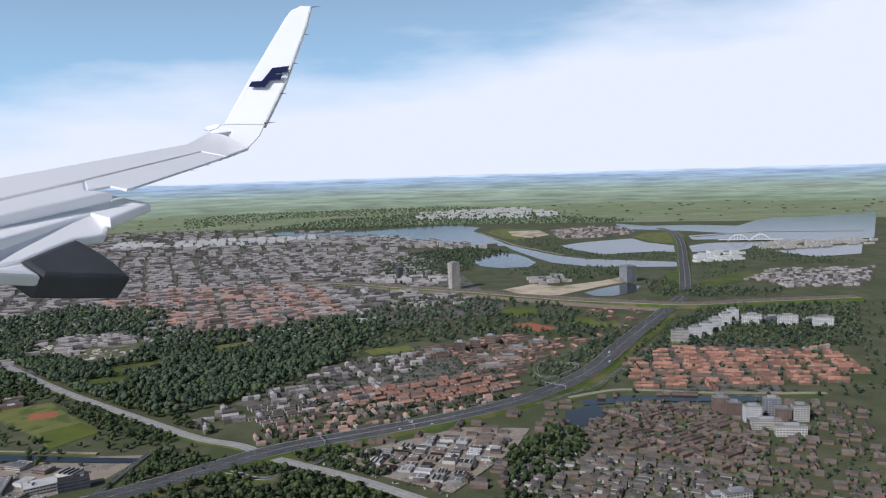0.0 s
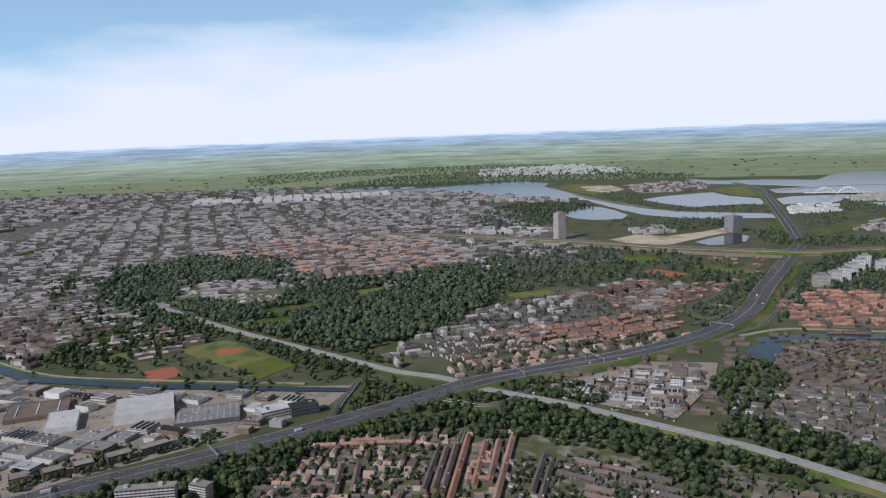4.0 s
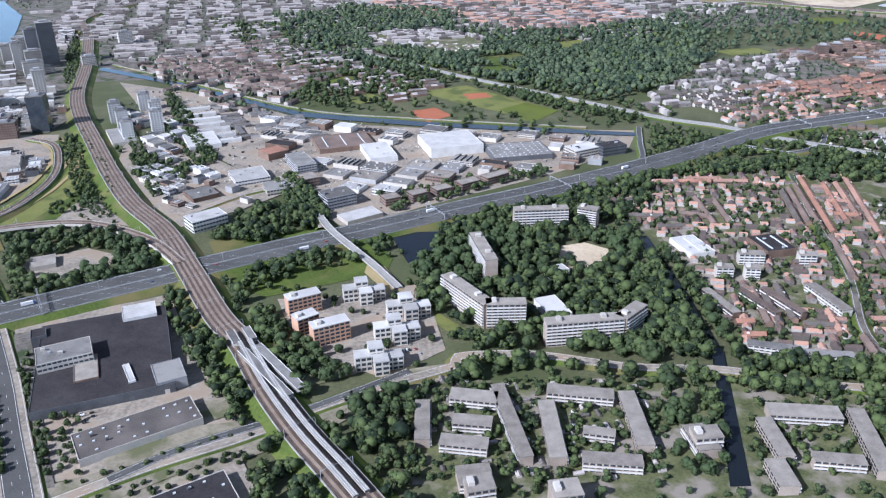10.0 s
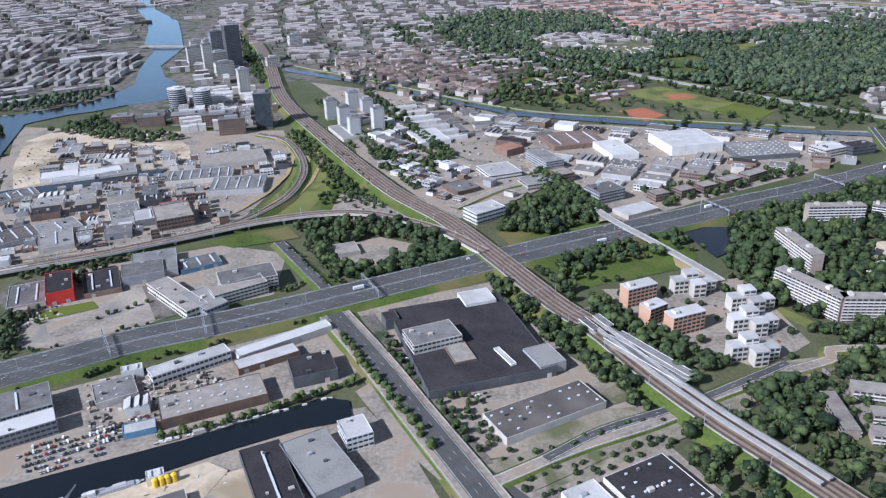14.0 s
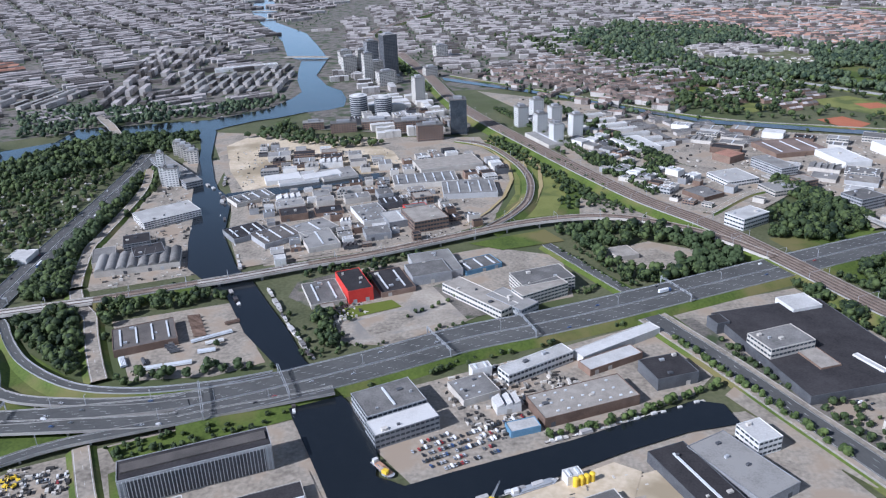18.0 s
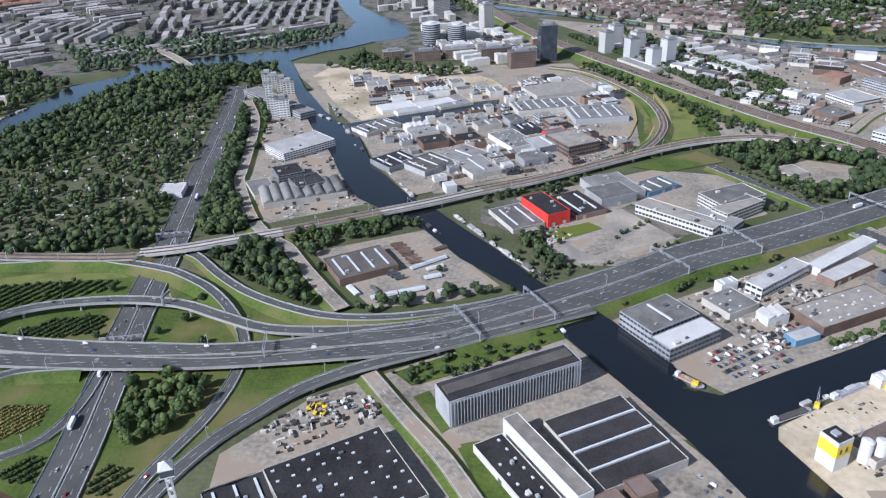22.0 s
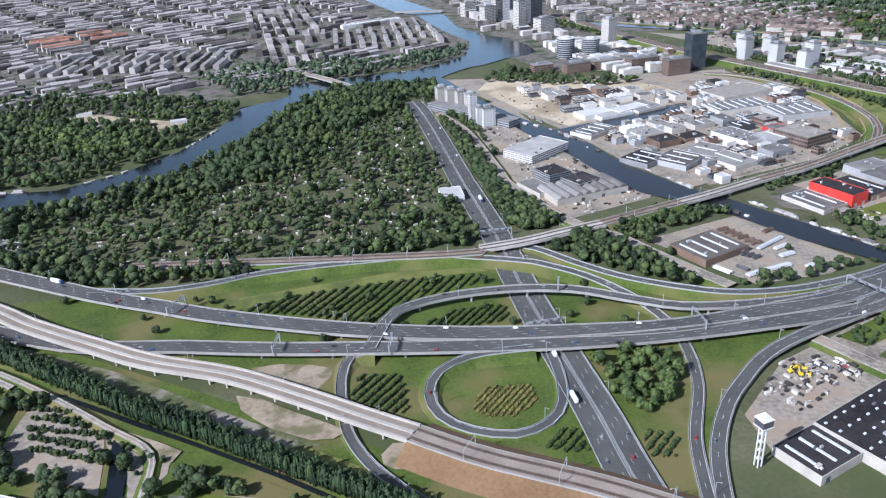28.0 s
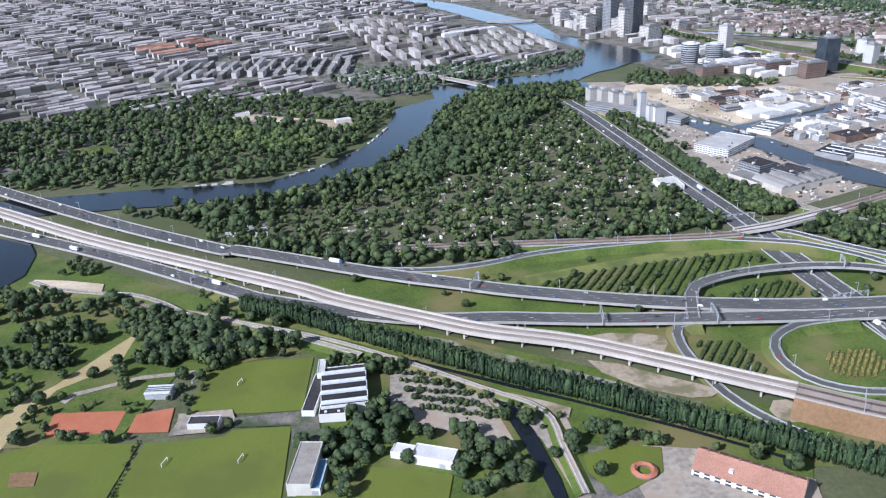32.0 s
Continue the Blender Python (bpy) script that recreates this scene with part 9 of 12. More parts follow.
tower(-891.7, 1032.6, 21.3, 14.9, 30, 19.7, CREAM, "pale office block by the river", "office_block", group="river blocks")
tower(-867.0, 973.4, 22.8, 16.0, 30, 17.3, CREAM, "pale office block by the river", "office_block", group="river blocks")
tower(-954.9, 1129.5, 18.5, 13.0, 30, 19.7, CREAM, "pale office block by the river", "office_block", group="river blocks")
tower(-854.8, 984.8, 13.6, 9.6, 30, 8.5, CREAM, "pale office block by the river", "office_block", group="river blocks")
tower(-817.5, 1160.1, 19.1, 13.4, 30, 20.0, CREAM, "pale office block by the river", "office_block", group="river blocks")
tower(-815.3, 1015.4, 16.9, 11.8, 30, 14.4, CREAM, "pale office block by the river", "office_block", group="river blocks")
round_block(-868, 810, 9.5, 21, "round glass office block with pale floor bands by the river")
round_block(-841, 810, 9.5, 19, "round glass office block with pale floor bands by the river")
hall(-1330, 742, 30, 14, 20, 3.5, WHITE, ROOF_LIGHT, "pale domed glasshouse of the river park", "plain", name="park_pavilion", doors=False)
hall(-1420, 757, 36, 10, 20, 3.5, WHITE, ROOF_LIGHT, "long white pavilion of the river park", "plain", name="park_pavilion", doors=False)
hall(-1411, 819, 50, 14, 20, 3.5, WHITE, ROOF_LIGHT, "long pale hall at the edge of the park", "plain", name="park_pavilion", doors=False)
hall(-1335, 739, 12, 10, 20, 3.5, WHITE, ROOF_LIGHT, "small white pavilion in the park", "plain", name="park_pavilion", doors=False)
hall(-1417, 717, 16, 10, 20, 3.5, WHITE, ROOF_LIGHT, "small white pavilion in the park", "plain", name="park_pavilion", doors=False)
hall(-1342, 675, 14, 8, 20, 3.5, WHITE, ROOF_LIGHT, "small white pavilion in the park", "plain", name="park_pavilion", doors=False)
hall(-1242, 630, 14, 7, 20, 3.5, WHITE, ROOF_LIGHT, "small orange-roofed pavilion in the park", "plain", name="park_pavilion", doors=False)
# quarters of houses
terrace(-207.7, 549.5, 18.0, 4.2, -4.0, 2.6, 3.9, BRICK, ROOF_WARM, "brick terraced house row with orange tiled roof", "orange village rows")
terrace(-183.8, 548.0, 25.6, 4.2, -4.4, 2.6, 3.9, BRICK, ROOF_RED, "brick terraced house row with orange tiled roof", "orange village rows")
terrace(-156.1, 546.8, 25.5, 4.2, -7.0, 2.6, 3.9, BRICK, ROOF_WARM, "brick terraced house row with orange tiled roof", "orange village rows")
terrace(-131.9, 538.0, 18.3, 4.2, -34.2, 2.6, 3.9, BRICK, ROOF_WARM, "brick terraced house row with orange tiled roof", "orange village rows")
terrace(-112.2, 499.4, 103.8, 4.2, 77.4, 2.6, 3.9, BRICK, ROOF_RED, "brick terraced house row with orange tiled roof", "orange village rows")
terrace(-81.8, 494.9, 101.7, 4.2, 74.6, 2.6, 3.9, BRICK, ROOF_WARM, "brick terraced house row with orange tiled roof", "orange village rows")
terrace(-87.7, 504.7, 67.8, 4.2, 76.5, 2.6, 3.9, BRICK, ROOF_WARM, "brick terraced house row with orange tiled roof", "orange village rows")
terrace(-98.0, 501.9, 72.3, 4.2, 76.6, 2.6, 3.9, BRICK, ROOF_RED, "brick terraced house row with orange tiled roof", "orange village rows")
terrace(-97.0, 502.0, 13.8, 4.2, -5.2, 2.6, 3.9, BRICK, ROOF_WARM, "brick terraced house row with orange tiled roof", "orange village rows")
terrace(-101.0, 477.4, 16.9, 4.2, -12.9, 2.6, 3.9, BRICK, ROOF_RED, "brick terraced house row with orange tiled roof", "orange village rows")
terrace(-222.5, 341.1, 9.7, 4.2, 2.0, 2.6, 3.9, BRICK, ROOF_RED, "brick terraced house row with orange tiled roof", "orange village rows")
terrace(-222.4, 327.8, 10.9, 4.2, -3.6, 2.6, 3.9, BRICK, ROOF_RED, "brick terraced house row with orange tiled roof", "orange village rows")
terrace(-176.4, 338.6, 23.2, 4.2, 81.4, 2.6, 3.9, BRICK, ROOF_WARM, "brick terraced house row with orange tiled roof", "orange village rows")
terrace(-151.8, 339.9, 9.7, 4.2, -1.3, 2.6, 3.9, BRICK, ROOF_WARM, "brick terraced house row with orange tiled roof", "orange village rows")
terrace(-138.7, 333.9, 12.8, 4.2, -10.0, 2.6, 3.9, BRICK, ROOF_RED, "brick terraced house row with orange tiled roof", "orange village rows")
terrace(-136.4, 316.9, 16.6, 4.2, -5.0, 2.6, 3.9, BRICK, ROOF_RED, "brick terraced house row with orange tiled roof", "orange village rows")
terrace(-175.7, 553.7, 23.7, 4.2, -2.2, 2.6, 3.9, BRICK, ROOF_WARM, "brick terraced house row with orange tiled roof", "orange village rows")
terrace(-134.7, 414.7, 61.2, 4.0, 76.1, 2.6, 3.9, BRICK, ROOF_BROWN, "brown brick terraced house row with chimneys", "brown village rows")
terrace(-110.6, 406.0, 48.7, 4.0, 74.0, 2.6, 3.9, BRICK, ROOF_BROWN, "brown brick terraced house row with chimneys", "brown village rows")
terrace(-207.8, 356.9, 38.7, 4.0, 81.9, 2.6, 3.9, BRICK, ROOF_BROWN, "brown brick terraced house row with chimneys", "brown village rows")
terrace(-192.9, 360.4, 39.4, 4.0, 80.7, 2.6, 3.9, BRICK, ROOF_DARK, "brown brick terraced house row with chimneys", "brown village rows")
terrace(-185.9, 335.8, 14.5, 4.0, -10.9, 2.6, 3.9, BRICK, ROOF_DARK, "brown brick terraced house row with chimneys", "brown village rows")
terrace(-202.5, 356.1, 36.9, 4.0, 81.6, 2.6, 3.9, BRICK, ROOF_DARK, "brown brick terraced house row with chimneys", "brown village rows")
terrace(-162.8, 408.2, 10.3, 4.0, 2.4, 2.6, 3.9, BRICK, ROOF_DARK, "brown brick terraced house row with chimneys", "brown village rows")
terrace(-132.4, 494.6, 60.4, 4.0, 77.7, 2.6, 3.9, BRICK, ROOF_DARK, "brown brick terraced house row with chimneys", "brown village rows")
terrace(-125.5, 497.7, 65.9, 4.0, 78.0, 2.6, 3.9, BRICK, ROOF_BROWN, "brown brick terraced house row with chimneys", "brown village rows")
terrace(-119.6, 496.4, 80.7, 4.0, 77.9, 2.6, 3.9, BRICK, ROOF_BROWN, "brown brick terraced house row with chimneys", "brown village rows")
terrace(-247.8, 512.1, 20.2, 4.0, 3.2, 2.6, 3.9, BRICK, ROOF_DARK, "brown brick terraced house row with chimneys", "brown village rows")
terrace(-239.0, 483.8, 21.4, 4.0, -7.2, 2.6, 3.9, BRICK, ROOF_DARK, "brown brick terraced house row with chimneys", "brown village rows")
terrace(-225.2, 465.3, 18.8, 4.0, 2.8, 2.6, 3.9, BRICK, ROOF_DARK, "brown brick terraced house row with chimneys", "brown village rows")
terrace(-203.3, 483.8, 16.5, 4.0, -24.3, 2.6, 3.9, BRICK, ROOF_BROWN, "brown brick terraced house row with chimneys", "brown village rows")
terrace(-194.0, 490.9, 48.4, 4.0, 87.5, 2.6, 3.9, BRICK, ROOF_BROWN, "brown brick terraced house row with chimneys", "brown village rows")
terrace(-182.5, 489.0, 43.3, 4.0, 86.7, 2.6, 3.9, BRICK, ROOF_BROWN, "brown brick terraced house row with chimneys", "brown village rows")
terrace(-123.6, 374.4, 15.5, 4.0, -9.5, 2.6, 3.9, BRICK, ROOF_BROWN, "brown brick terraced house row with chimneys", "brown village rows")
terrace(-137.6, 361.6, 12.1, 4.0, -12.2, 2.6, 3.9, BRICK, ROOF_DARK, "brown brick terraced house row with chimneys", "brown village rows")
terrace(-114.2, 370.8, 38.5, 4.0, 77.3, 2.6, 3.9, BRICK, ROOF_BROWN, "brown brick terraced house row with chimneys", "brown village rows")
terrace(-62.1, 479.2, 59.7, 4.0, 70.5, 2.6, 3.9, BRICK, ROOF_DARK, "brown brick terraced house row with chimneys", "brown village rows")
terrace(-59.2, 467.8, 52.4, 4.0, 71.2, 2.6, 3.9, BRICK, ROOF_DARK, "brown brick terraced house row with chimneys", "brown village rows")
terrace(-170.2, 312.4, 21.9, 4.0, 83.7, 2.6, 3.9, BRICK, ROOF_BROWN, "brown brick terraced house row with chimneys", "brown village rows")
terrace(-159.7, 316.5, 24.9, 4.0, 82.0, 2.6, 3.9, BRICK, ROOF_DARK, "brown brick terraced house row with chimneys", "brown village rows")
terrace(-151.3, 306.8, 13.5, 4.0, -18.7, 2.6, 3.9, BRICK, ROOF_DARK, "brown brick terraced house row with chimneys", "brown village rows")
terrace(-117.5, 328.8, 14.0, 4.0, -8.8, 2.6, 3.9, BRICK, ROOF_DARK, "brown brick terraced house row with chimneys", "brown village rows")
flats(-214.5, 395.4, 9.8, 6.0, -5.7, 7, 4, CREAM, ROOF_GRAVEL, "pale four-storey block of flats", group="village flats")
flats(-192.3, 412.3, 15.1, 6.0, -5.8, 7, 4, CREAM, ROOF_GRAVEL, "pale four-storey block of flats", group="village flats")
flats(-199.0, 393.3, 8.1, 6.0, -7.3, 7, 4, CREAM, ROOF_GRAVEL, "pale four-storey block of flats", group="village flats")
flats(-159.9, 409.0, 10.0, 6.0, -5.8, 7, 4, CREAM, ROOF_GRAVEL, "pale four-storey block of flats", group="village flats")
fill_far([(-269, 529), (-220, 563), (-106, 569), (-60, 558), (-127, 314), (-168, 308), (-234, 311), (-235, 454)], -12, 7, 7.5, 3.8, 2.3, "small sheds and back houses in gardens", [WALL_MIX, ROOF_WARM], gap_share=0.3, name="garden_houses", turn_share=0.5, gap=0.6)
fill_far([(-73, 503), (-19, 506), (21, 462), (23, 400), (32, 340), (-9, 338), (-79, 326), (-118, 340)], -38, 5.5, 8, 2.6, 1.8, "small sheds in gardens", [WALL_MIX, ROOF_DARK], gap_share=0.55, name="garden_sheds", turn_share=0.5, gap=0.4)
fill_far([(-399, 287), (-382, 298), (-283, 292), (-293, 227), (-398, 228)], 10, 5, 5, 1.8, 1.4, "small sheds in gardens", [WALL_MIX, ROOF_MIX], gap_share=0.6, name="garden_sheds", turn_share=0.5, gap=0.6)
fill_rows([(-73, 503), (-19, 506), (21, 462), (23, 400), (32, 340), (-9, 338), (-79, 326), (-118, 340)], -38, 10.5, 26, 5, 2.8, 4.3, BRICK, [ROOF_BROWN, ROOF_DARK, ROOF_DARK], "brown terraced house row among gardens", "village east", limit=90)
fill_rows([(-157, 252), (-85, 276), (-29, 299), (30, 291), (-19, 219), (-152, 216)], 42, 8.5, 22, 5, 2.9, 4.4, BRICK, [ROOF_BROWN, ROOF_RED, ROOF_DARK], "brown brick terraced house row", "south terraces", limit=70)
fill_rows([(-85, 840), (-21, 960), (57, 1001), (128, 916), (166, 818), (75, 786), (-20, 781)], 20, 9, 14, 4.8, 2.8, 4.8, BRICK, [ROOF_RED, ROOF_RED, ROOF_WARM, ROOF_BROWN], "brick terraced row with steep tiled roof", "orange quarter", limit=90)
fill_rows([(-127, 814), (-78, 863), (-42, 810), (-79, 738), (-112, 743)], 20, 9, 12, 4.5, 3, 4.2, CREAM, [ROOF_DARK, ROOF_DARK, ROOF_BROWN], "white rendered house row with pale roof", "white quarter", limit=25)
fill_far([(270, 811), (354, 944), (415, 955), (473, 921), (599, 888), (527, 766), (413, 764), (346, 780), (298, 784)], -14, 9, 30, 4.6, 3, "orange-roofed far house rows", [BRICK, ROOF_RED], gable=0.4, gap_share=0.12, turn_share=0.2)
fill_far([(205, 677), (246, 728), (300, 732), (322, 683), (330, 619), (322, 580), (279, 561), (260, 589), (225, 621)], 26, 7.2, 24, 3.9, 2.4, "brown-roofed far house rows", [BRICK, ROOF_BROWN], gable=0.4, gap_share=0.1)
fill_far([(103, 581), (159, 631), (224, 605), (273, 551), (270, 499), (230, 444), (188, 442), (158, 487), (132, 528)], -30, 6.4, 13, 3.7, 2.2, "dark-roofed house rows among trees", [WALL_MIX, ROOF_DARK], gable=0.4, gap_share=0.16)
fill_far([(36, 1012), (207, 1087), (237, 1023), (227, 941), (163, 843), (134, 945)], 15, 11, 24, 5, 3.6, "brown far house rows", [BRICK, ROOF_BROWN])
fill_far([(-649, 1152), (-522, 1091), (-361, 866), (-424, 794), (-516, 871)], 20, 13, 24, 6, 3.5, "far house rows among trees", [BRICK, ROOF_MIX])
fill_far([(-765, 1038), (-609, 1195), (-502, 932), (-535, 826), (-660, 937)], 25, 13, 30, 6, 4, "far house rows", [WALL_MIX, ROOF_BROWN])
fill_far([(-402, 1707), (-72, 1615), (-16, 1330), (-194, 1154), (-318, 1295), (-505, 1511)], 12, 12, 46, 5.5, 4.4, "orange-roofed city rows", [WALL_MIX, ROOF_WARM], gable=0.25, house=11, name="far_city_rows")
fill_far([(-441, 1274), (-194, 1154), (-39, 1231), (-60, 1105), (-190, 1113), (-416, 1181)], 15, 12, 18, 5.5, 4, "far house rows among trees", [WALL_MIX, ROOF_MIX])
fill_far([(-1488, 836), (-1481, 971), (-1387, 966), (-1254, 932), (-1244, 820), (-1354, 834), (-1389, 848), (-1432, 846)], 88, 16, 46, 5.5, 6.0, "parallel grey slabs of flats with gardens between", [WALL_MIX, ROOF_GREY], gable=0.0, gap_share=0.03, turn_share=0.0, house=23, name="far_city_rows")
fill_far([(-1575, 1014), (-1561, 1138), (-1457, 1192), (-1433, 1102), (-1509, 1013)], 38, 14, 60, 6, 5.5, "long orange-roofed house rows", [WALL_MIX, ROOF_RED], gable=0.3, gap_share=0.05, turn_share=0.0, house=12, name="far_city_rows")
fill_far([(-1313, 1291), (-1196, 1352), (-1141, 875), (-1164, 824), (-1237, 906)], -77, 17, 60, 7, 7, "pale city blocks along wide streets", [WALL_MIX, ROOF_MIX], gable=0.0, gap_share=0.1, turn_share=0.1, house=18, name="far_city_rows")
fill_far([(-1134, 938), (-1167, 1061), (-1034, 1095), (-992, 1002), (-997, 915), (-1088, 887)], 96, 16, 44, 5.5, 5.5, "parallel grey rows of flats by the river", [WALL_MIX, ROOF_GREY], gable=0.0, gap_share=0.05, turn_share=0.0, house=20, name="far_city_rows")
for ring_a in ([(-1488, 836), (-1481, 971), (-1387, 966), (-1254, 932), (-1244, 820), (-1354, 834), (-1389, 848), (-1432, 846)], [(-1575, 1014), (-1561, 1138), (-1457, 1192), (-1433, 1102), (-1509, 1013)], [(-1313, 1291), (-1196, 1352), (-1141, 875), (-1164, 824), (-1237, 906)], [(-1134, 938), (-1167, 1061), (-1034, 1095), (-992, 1002), (-997, 915), (-1088, 887)]):
    BLOCKED.append(("ring", np.array(ring_a, dtype=float), 0.0))
fill_far([(-1480, 700), (-1080, 800), (-1000, 880), (-1180, 1450), (-1150, 2300), (-2900, 2600), (-2600, 700)], 38, 13, 64, 5.4, 5.0, "rows of city blocks in brick and pale stone", [WALL_MIX, ROOF_MIX], gable=0.25, gap_share=0.12, turn_share=0.0, house=15, name="far_city_rows")
fill_far([(-940, 1050), (-500, 1010), (-250, 1250), (200, 1350), (150, 2250), (-1020, 2400), (-1080, 1500)], 14, 12.5, 56, 5.2, 4.6, "rows of far city blocks", [WALL_MIX, ROOF_MIX], gable=0.15, gap_share=0.12, house=14, name="far_city_rows")
fill_far([(-2900, 2650), (-1150, 2350), (150, 2300), (200, 2900), (-600, 3300), (-3300, 3500)], 10, 24, 60, 8, 7, "distant city blocks", [WALL_MIX, ROOF_MIX], gable=0.0, gap_share=0.25, house=20, name="distant_city")
fill_far([(283, 4010), (835, 4139), (975, 3649), (893, 3352), (531, 3409), (266, 3495)], 5, 40, 30, 10, 11, "distant blocks north of the lake", [WHITE, ROOF_LIGHT], gable=0.0, gap_share=0.55, name="distant_city", house=14)
fill_far([(677, 2680), (835, 2769), (954, 2694), (895, 2481), (758, 2407), (646, 2428)], 5, 20, 22, 8, 7, "distant pale blocks on the lake island", [WALL_MIX, ROOF_WARM], gable=0.0, name="distant_city", gap_share=0.2, house=9)
fill_far([(758, 1460), (874, 1572), (1079, 1543), (928, 1330), (771, 1355)], 5, 13, 22, 6, 4, "distant house rows by the lake", [WALL_MIX, ROOF_MIX], gable=0.15, name="distant_city")
fill_far([(-4, 1691), (101, 1718), (178, 1670), (180, 1593), (93, 1623), (-5, 1657)], 5, 16, 30, 9, 7, "pale blocks along the far railway", [CREAM, ROOF_LIGHT], gable=0.0, name="distant_city", gap_share=0.25, house=15)
fill_far([(1073, 2018), (1172, 2095), (1440, 2052), (1351, 1925), (1153, 1905), (1052, 1938)], 5, 22, 30, 9, 6, "distant pale blocks by the lake", [CREAM, ROOF_LIGHT], gable=0.0, name="distant_city", gap_share=0.2, house=12)
fill_far([(861, 1917), (937, 1920), (958, 1861), (887, 1740), (783, 1748)], 5, 18, 26, 8, 6, "marina sheds and boats by the lake", [WHITE, ROOF_LIGHT], gable=0.0, name="distant_city", gap_share=0.2, house=7)
fill_far([(342, 1601), (405, 1636), (458, 1605), (393, 1507), (336, 1506)], 5, 18, 26, 9, 6, "far works by the railway", [WALL_MIX, ROOF_LIGHT], gable=0.0, name="distant_city", gap_share=0.25, house=12)
fill_far([(-258, 2825), (23, 2790), (361, 2395), (424, 2268), (298, 2213), (15, 2479), (-240, 2586)], 5, 26, 30, 10, 9, "pale harbour blocks", [WALL_MIX, ROOF_LIGHT], gable=0.0, name="distant_city", gap_share=0.25, house=14)
fill_far([(-838, 2793), (-529, 2790), (-336, 2808), (-138, 2827), (-134, 2691), (-500, 2618), (-796, 2642)], 5, 24, 30, 9, 13, "row of distant high flats", [WHITE, ROOF_LIGHT], gable=0.0, name="distant_city", gap_share=0.45, house=12)
fill_far([(-479, 1194), (-429, 1227), (-360, 1229), (-296, 1148), (-311, 1059), (-357, 1041), (-410, 1092), (-459, 1130)], 14, 8, 20, 2.6, 1.8, "rows of pale allotment huts", [HUT, HUT], gable=0.2, gap_share=0.66, name="allotment_huts", house=3.5)
BLOCKED.append(("ring", np.array([(-479, 1194), (-429, 1227), (-360, 1229), (-296, 1148), (-311, 1059), (-357, 1041), (-410, 1092), (-459, 1130)], dtype=float), 0.0))
fill_halls([(-902, 535), (-856, 555), (-796, 577), (-753, 549), (-710, 484), (-758, 448), (-845, 406)], 22, 19, "works shed with cluttered yard", "canal works", count=60, share=0.95)
fill_halls([(-902, 535), (-856, 555), (-796, 577), (-753, 549), (-710, 484), (-758, 448), (-845, 406)], 22, 9, "small works shed in a yard", "canal works", count=60, share=0.8)
fill_halls([(-796, 635), (-762, 679), (-701, 630), (-689, 560), (-713, 509), (-752, 542)], 20, 11, "works shed beside the curve", "curve works", count=30, share=0.85)
fill_halls([(-658, 689), (-604, 701), (-568, 629), (-514, 570), (-496, 548), (-519, 517), (-556, 489), (-580, 523), (-611, 574), (-643, 630)], -35, 10, "works shed beside the railway", "railway side works", count=22, share=0.8)
fill_halls([(-952, 952), (-891, 1045), (-795, 903), (-749, 784), (-748, 727), (-803, 732), (-868, 752)], 20, 12, "office wing by the river", "river side offices", count=26, hmin=4, hmax=8, share=0.8)
fill_halls([(-930, 607), (-900, 623), (-800, 607), (-818, 569), (-908, 548)], 15, 14, "low shed on the sandy site", "sandy site sheds", count=25, share=0.6)
fill_halls([(-595, 839), (-491, 737), (-386, 707), (-201, 678), (-285, 585), (-379, 528), (-437, 491), (-477, 540), (-521, 624)], -25, 22, "works hall in the industrial estate", "estate works", count=70, share=0.95)
fill_halls([(-952, 691), (-831, 664), (-727, 555), (-728, 498), (-819, 453)], 15, 18, "works shed beside a yard", "west works", count=40)
fill_halls([(-952, 691), (-831, 664), (-727, 555), (-728, 498), (-819, 453)], 15, 9, "small works shed in a yard", "west works", count=40, share=0.8)
fill_halls([(-724, 284), (-683, 307), (-642, 278), (-651, 262), (-699, 240)], 20, 14, "works shed by the basin", "basin sheds", count=14)
fill_halls([(-717, 290), (-701, 301), (-686, 277), (-709, 265)], 25, 9, "small works shed on the quay", "quay sheds", count=8)
fill_halls([(-813, 371), (-794, 395), (-781, 351), (-792, 338)], 20, 8, "small shed on the canal bank", "canal bank sheds", count=8)
fill_halls([(-25, 650), (88, 700), (126, 640), (62, 565), (8, 612)], -22, 12, "works hall by the road", "east works", count=40, hmin=2.0, hmax=4.0, share=0.9)
fill_halls([(-434, 697), (-330, 681), (-203, 635), (-254, 582), (-373, 568)], -20, 16, "works hall in the industrial estate", "estate works", count=10)
fill_halls([(-953, 575), (-925, 513), (-893, 428), (-928, 453)], -35, 11, "small works shed by the canal", "canal sheds", count=8)
fill_halls([(-714, 196), (-666, 223), (-644, 227), (-650, 217), (-690, 191)], 25, 10, "storage shed by the dock", "dock sheds", count=10)
fill_halls([(-680, 743), (-522, 580), (-569, 532)], -45, 13, "works hall by the railway", "railway works", count=10)
fill_halls([(-740, 896), (-678, 848), (-574, 678), (-601, 646), (-679, 734)], -40, 14, "works hall by the railway", "railway works", count=14)
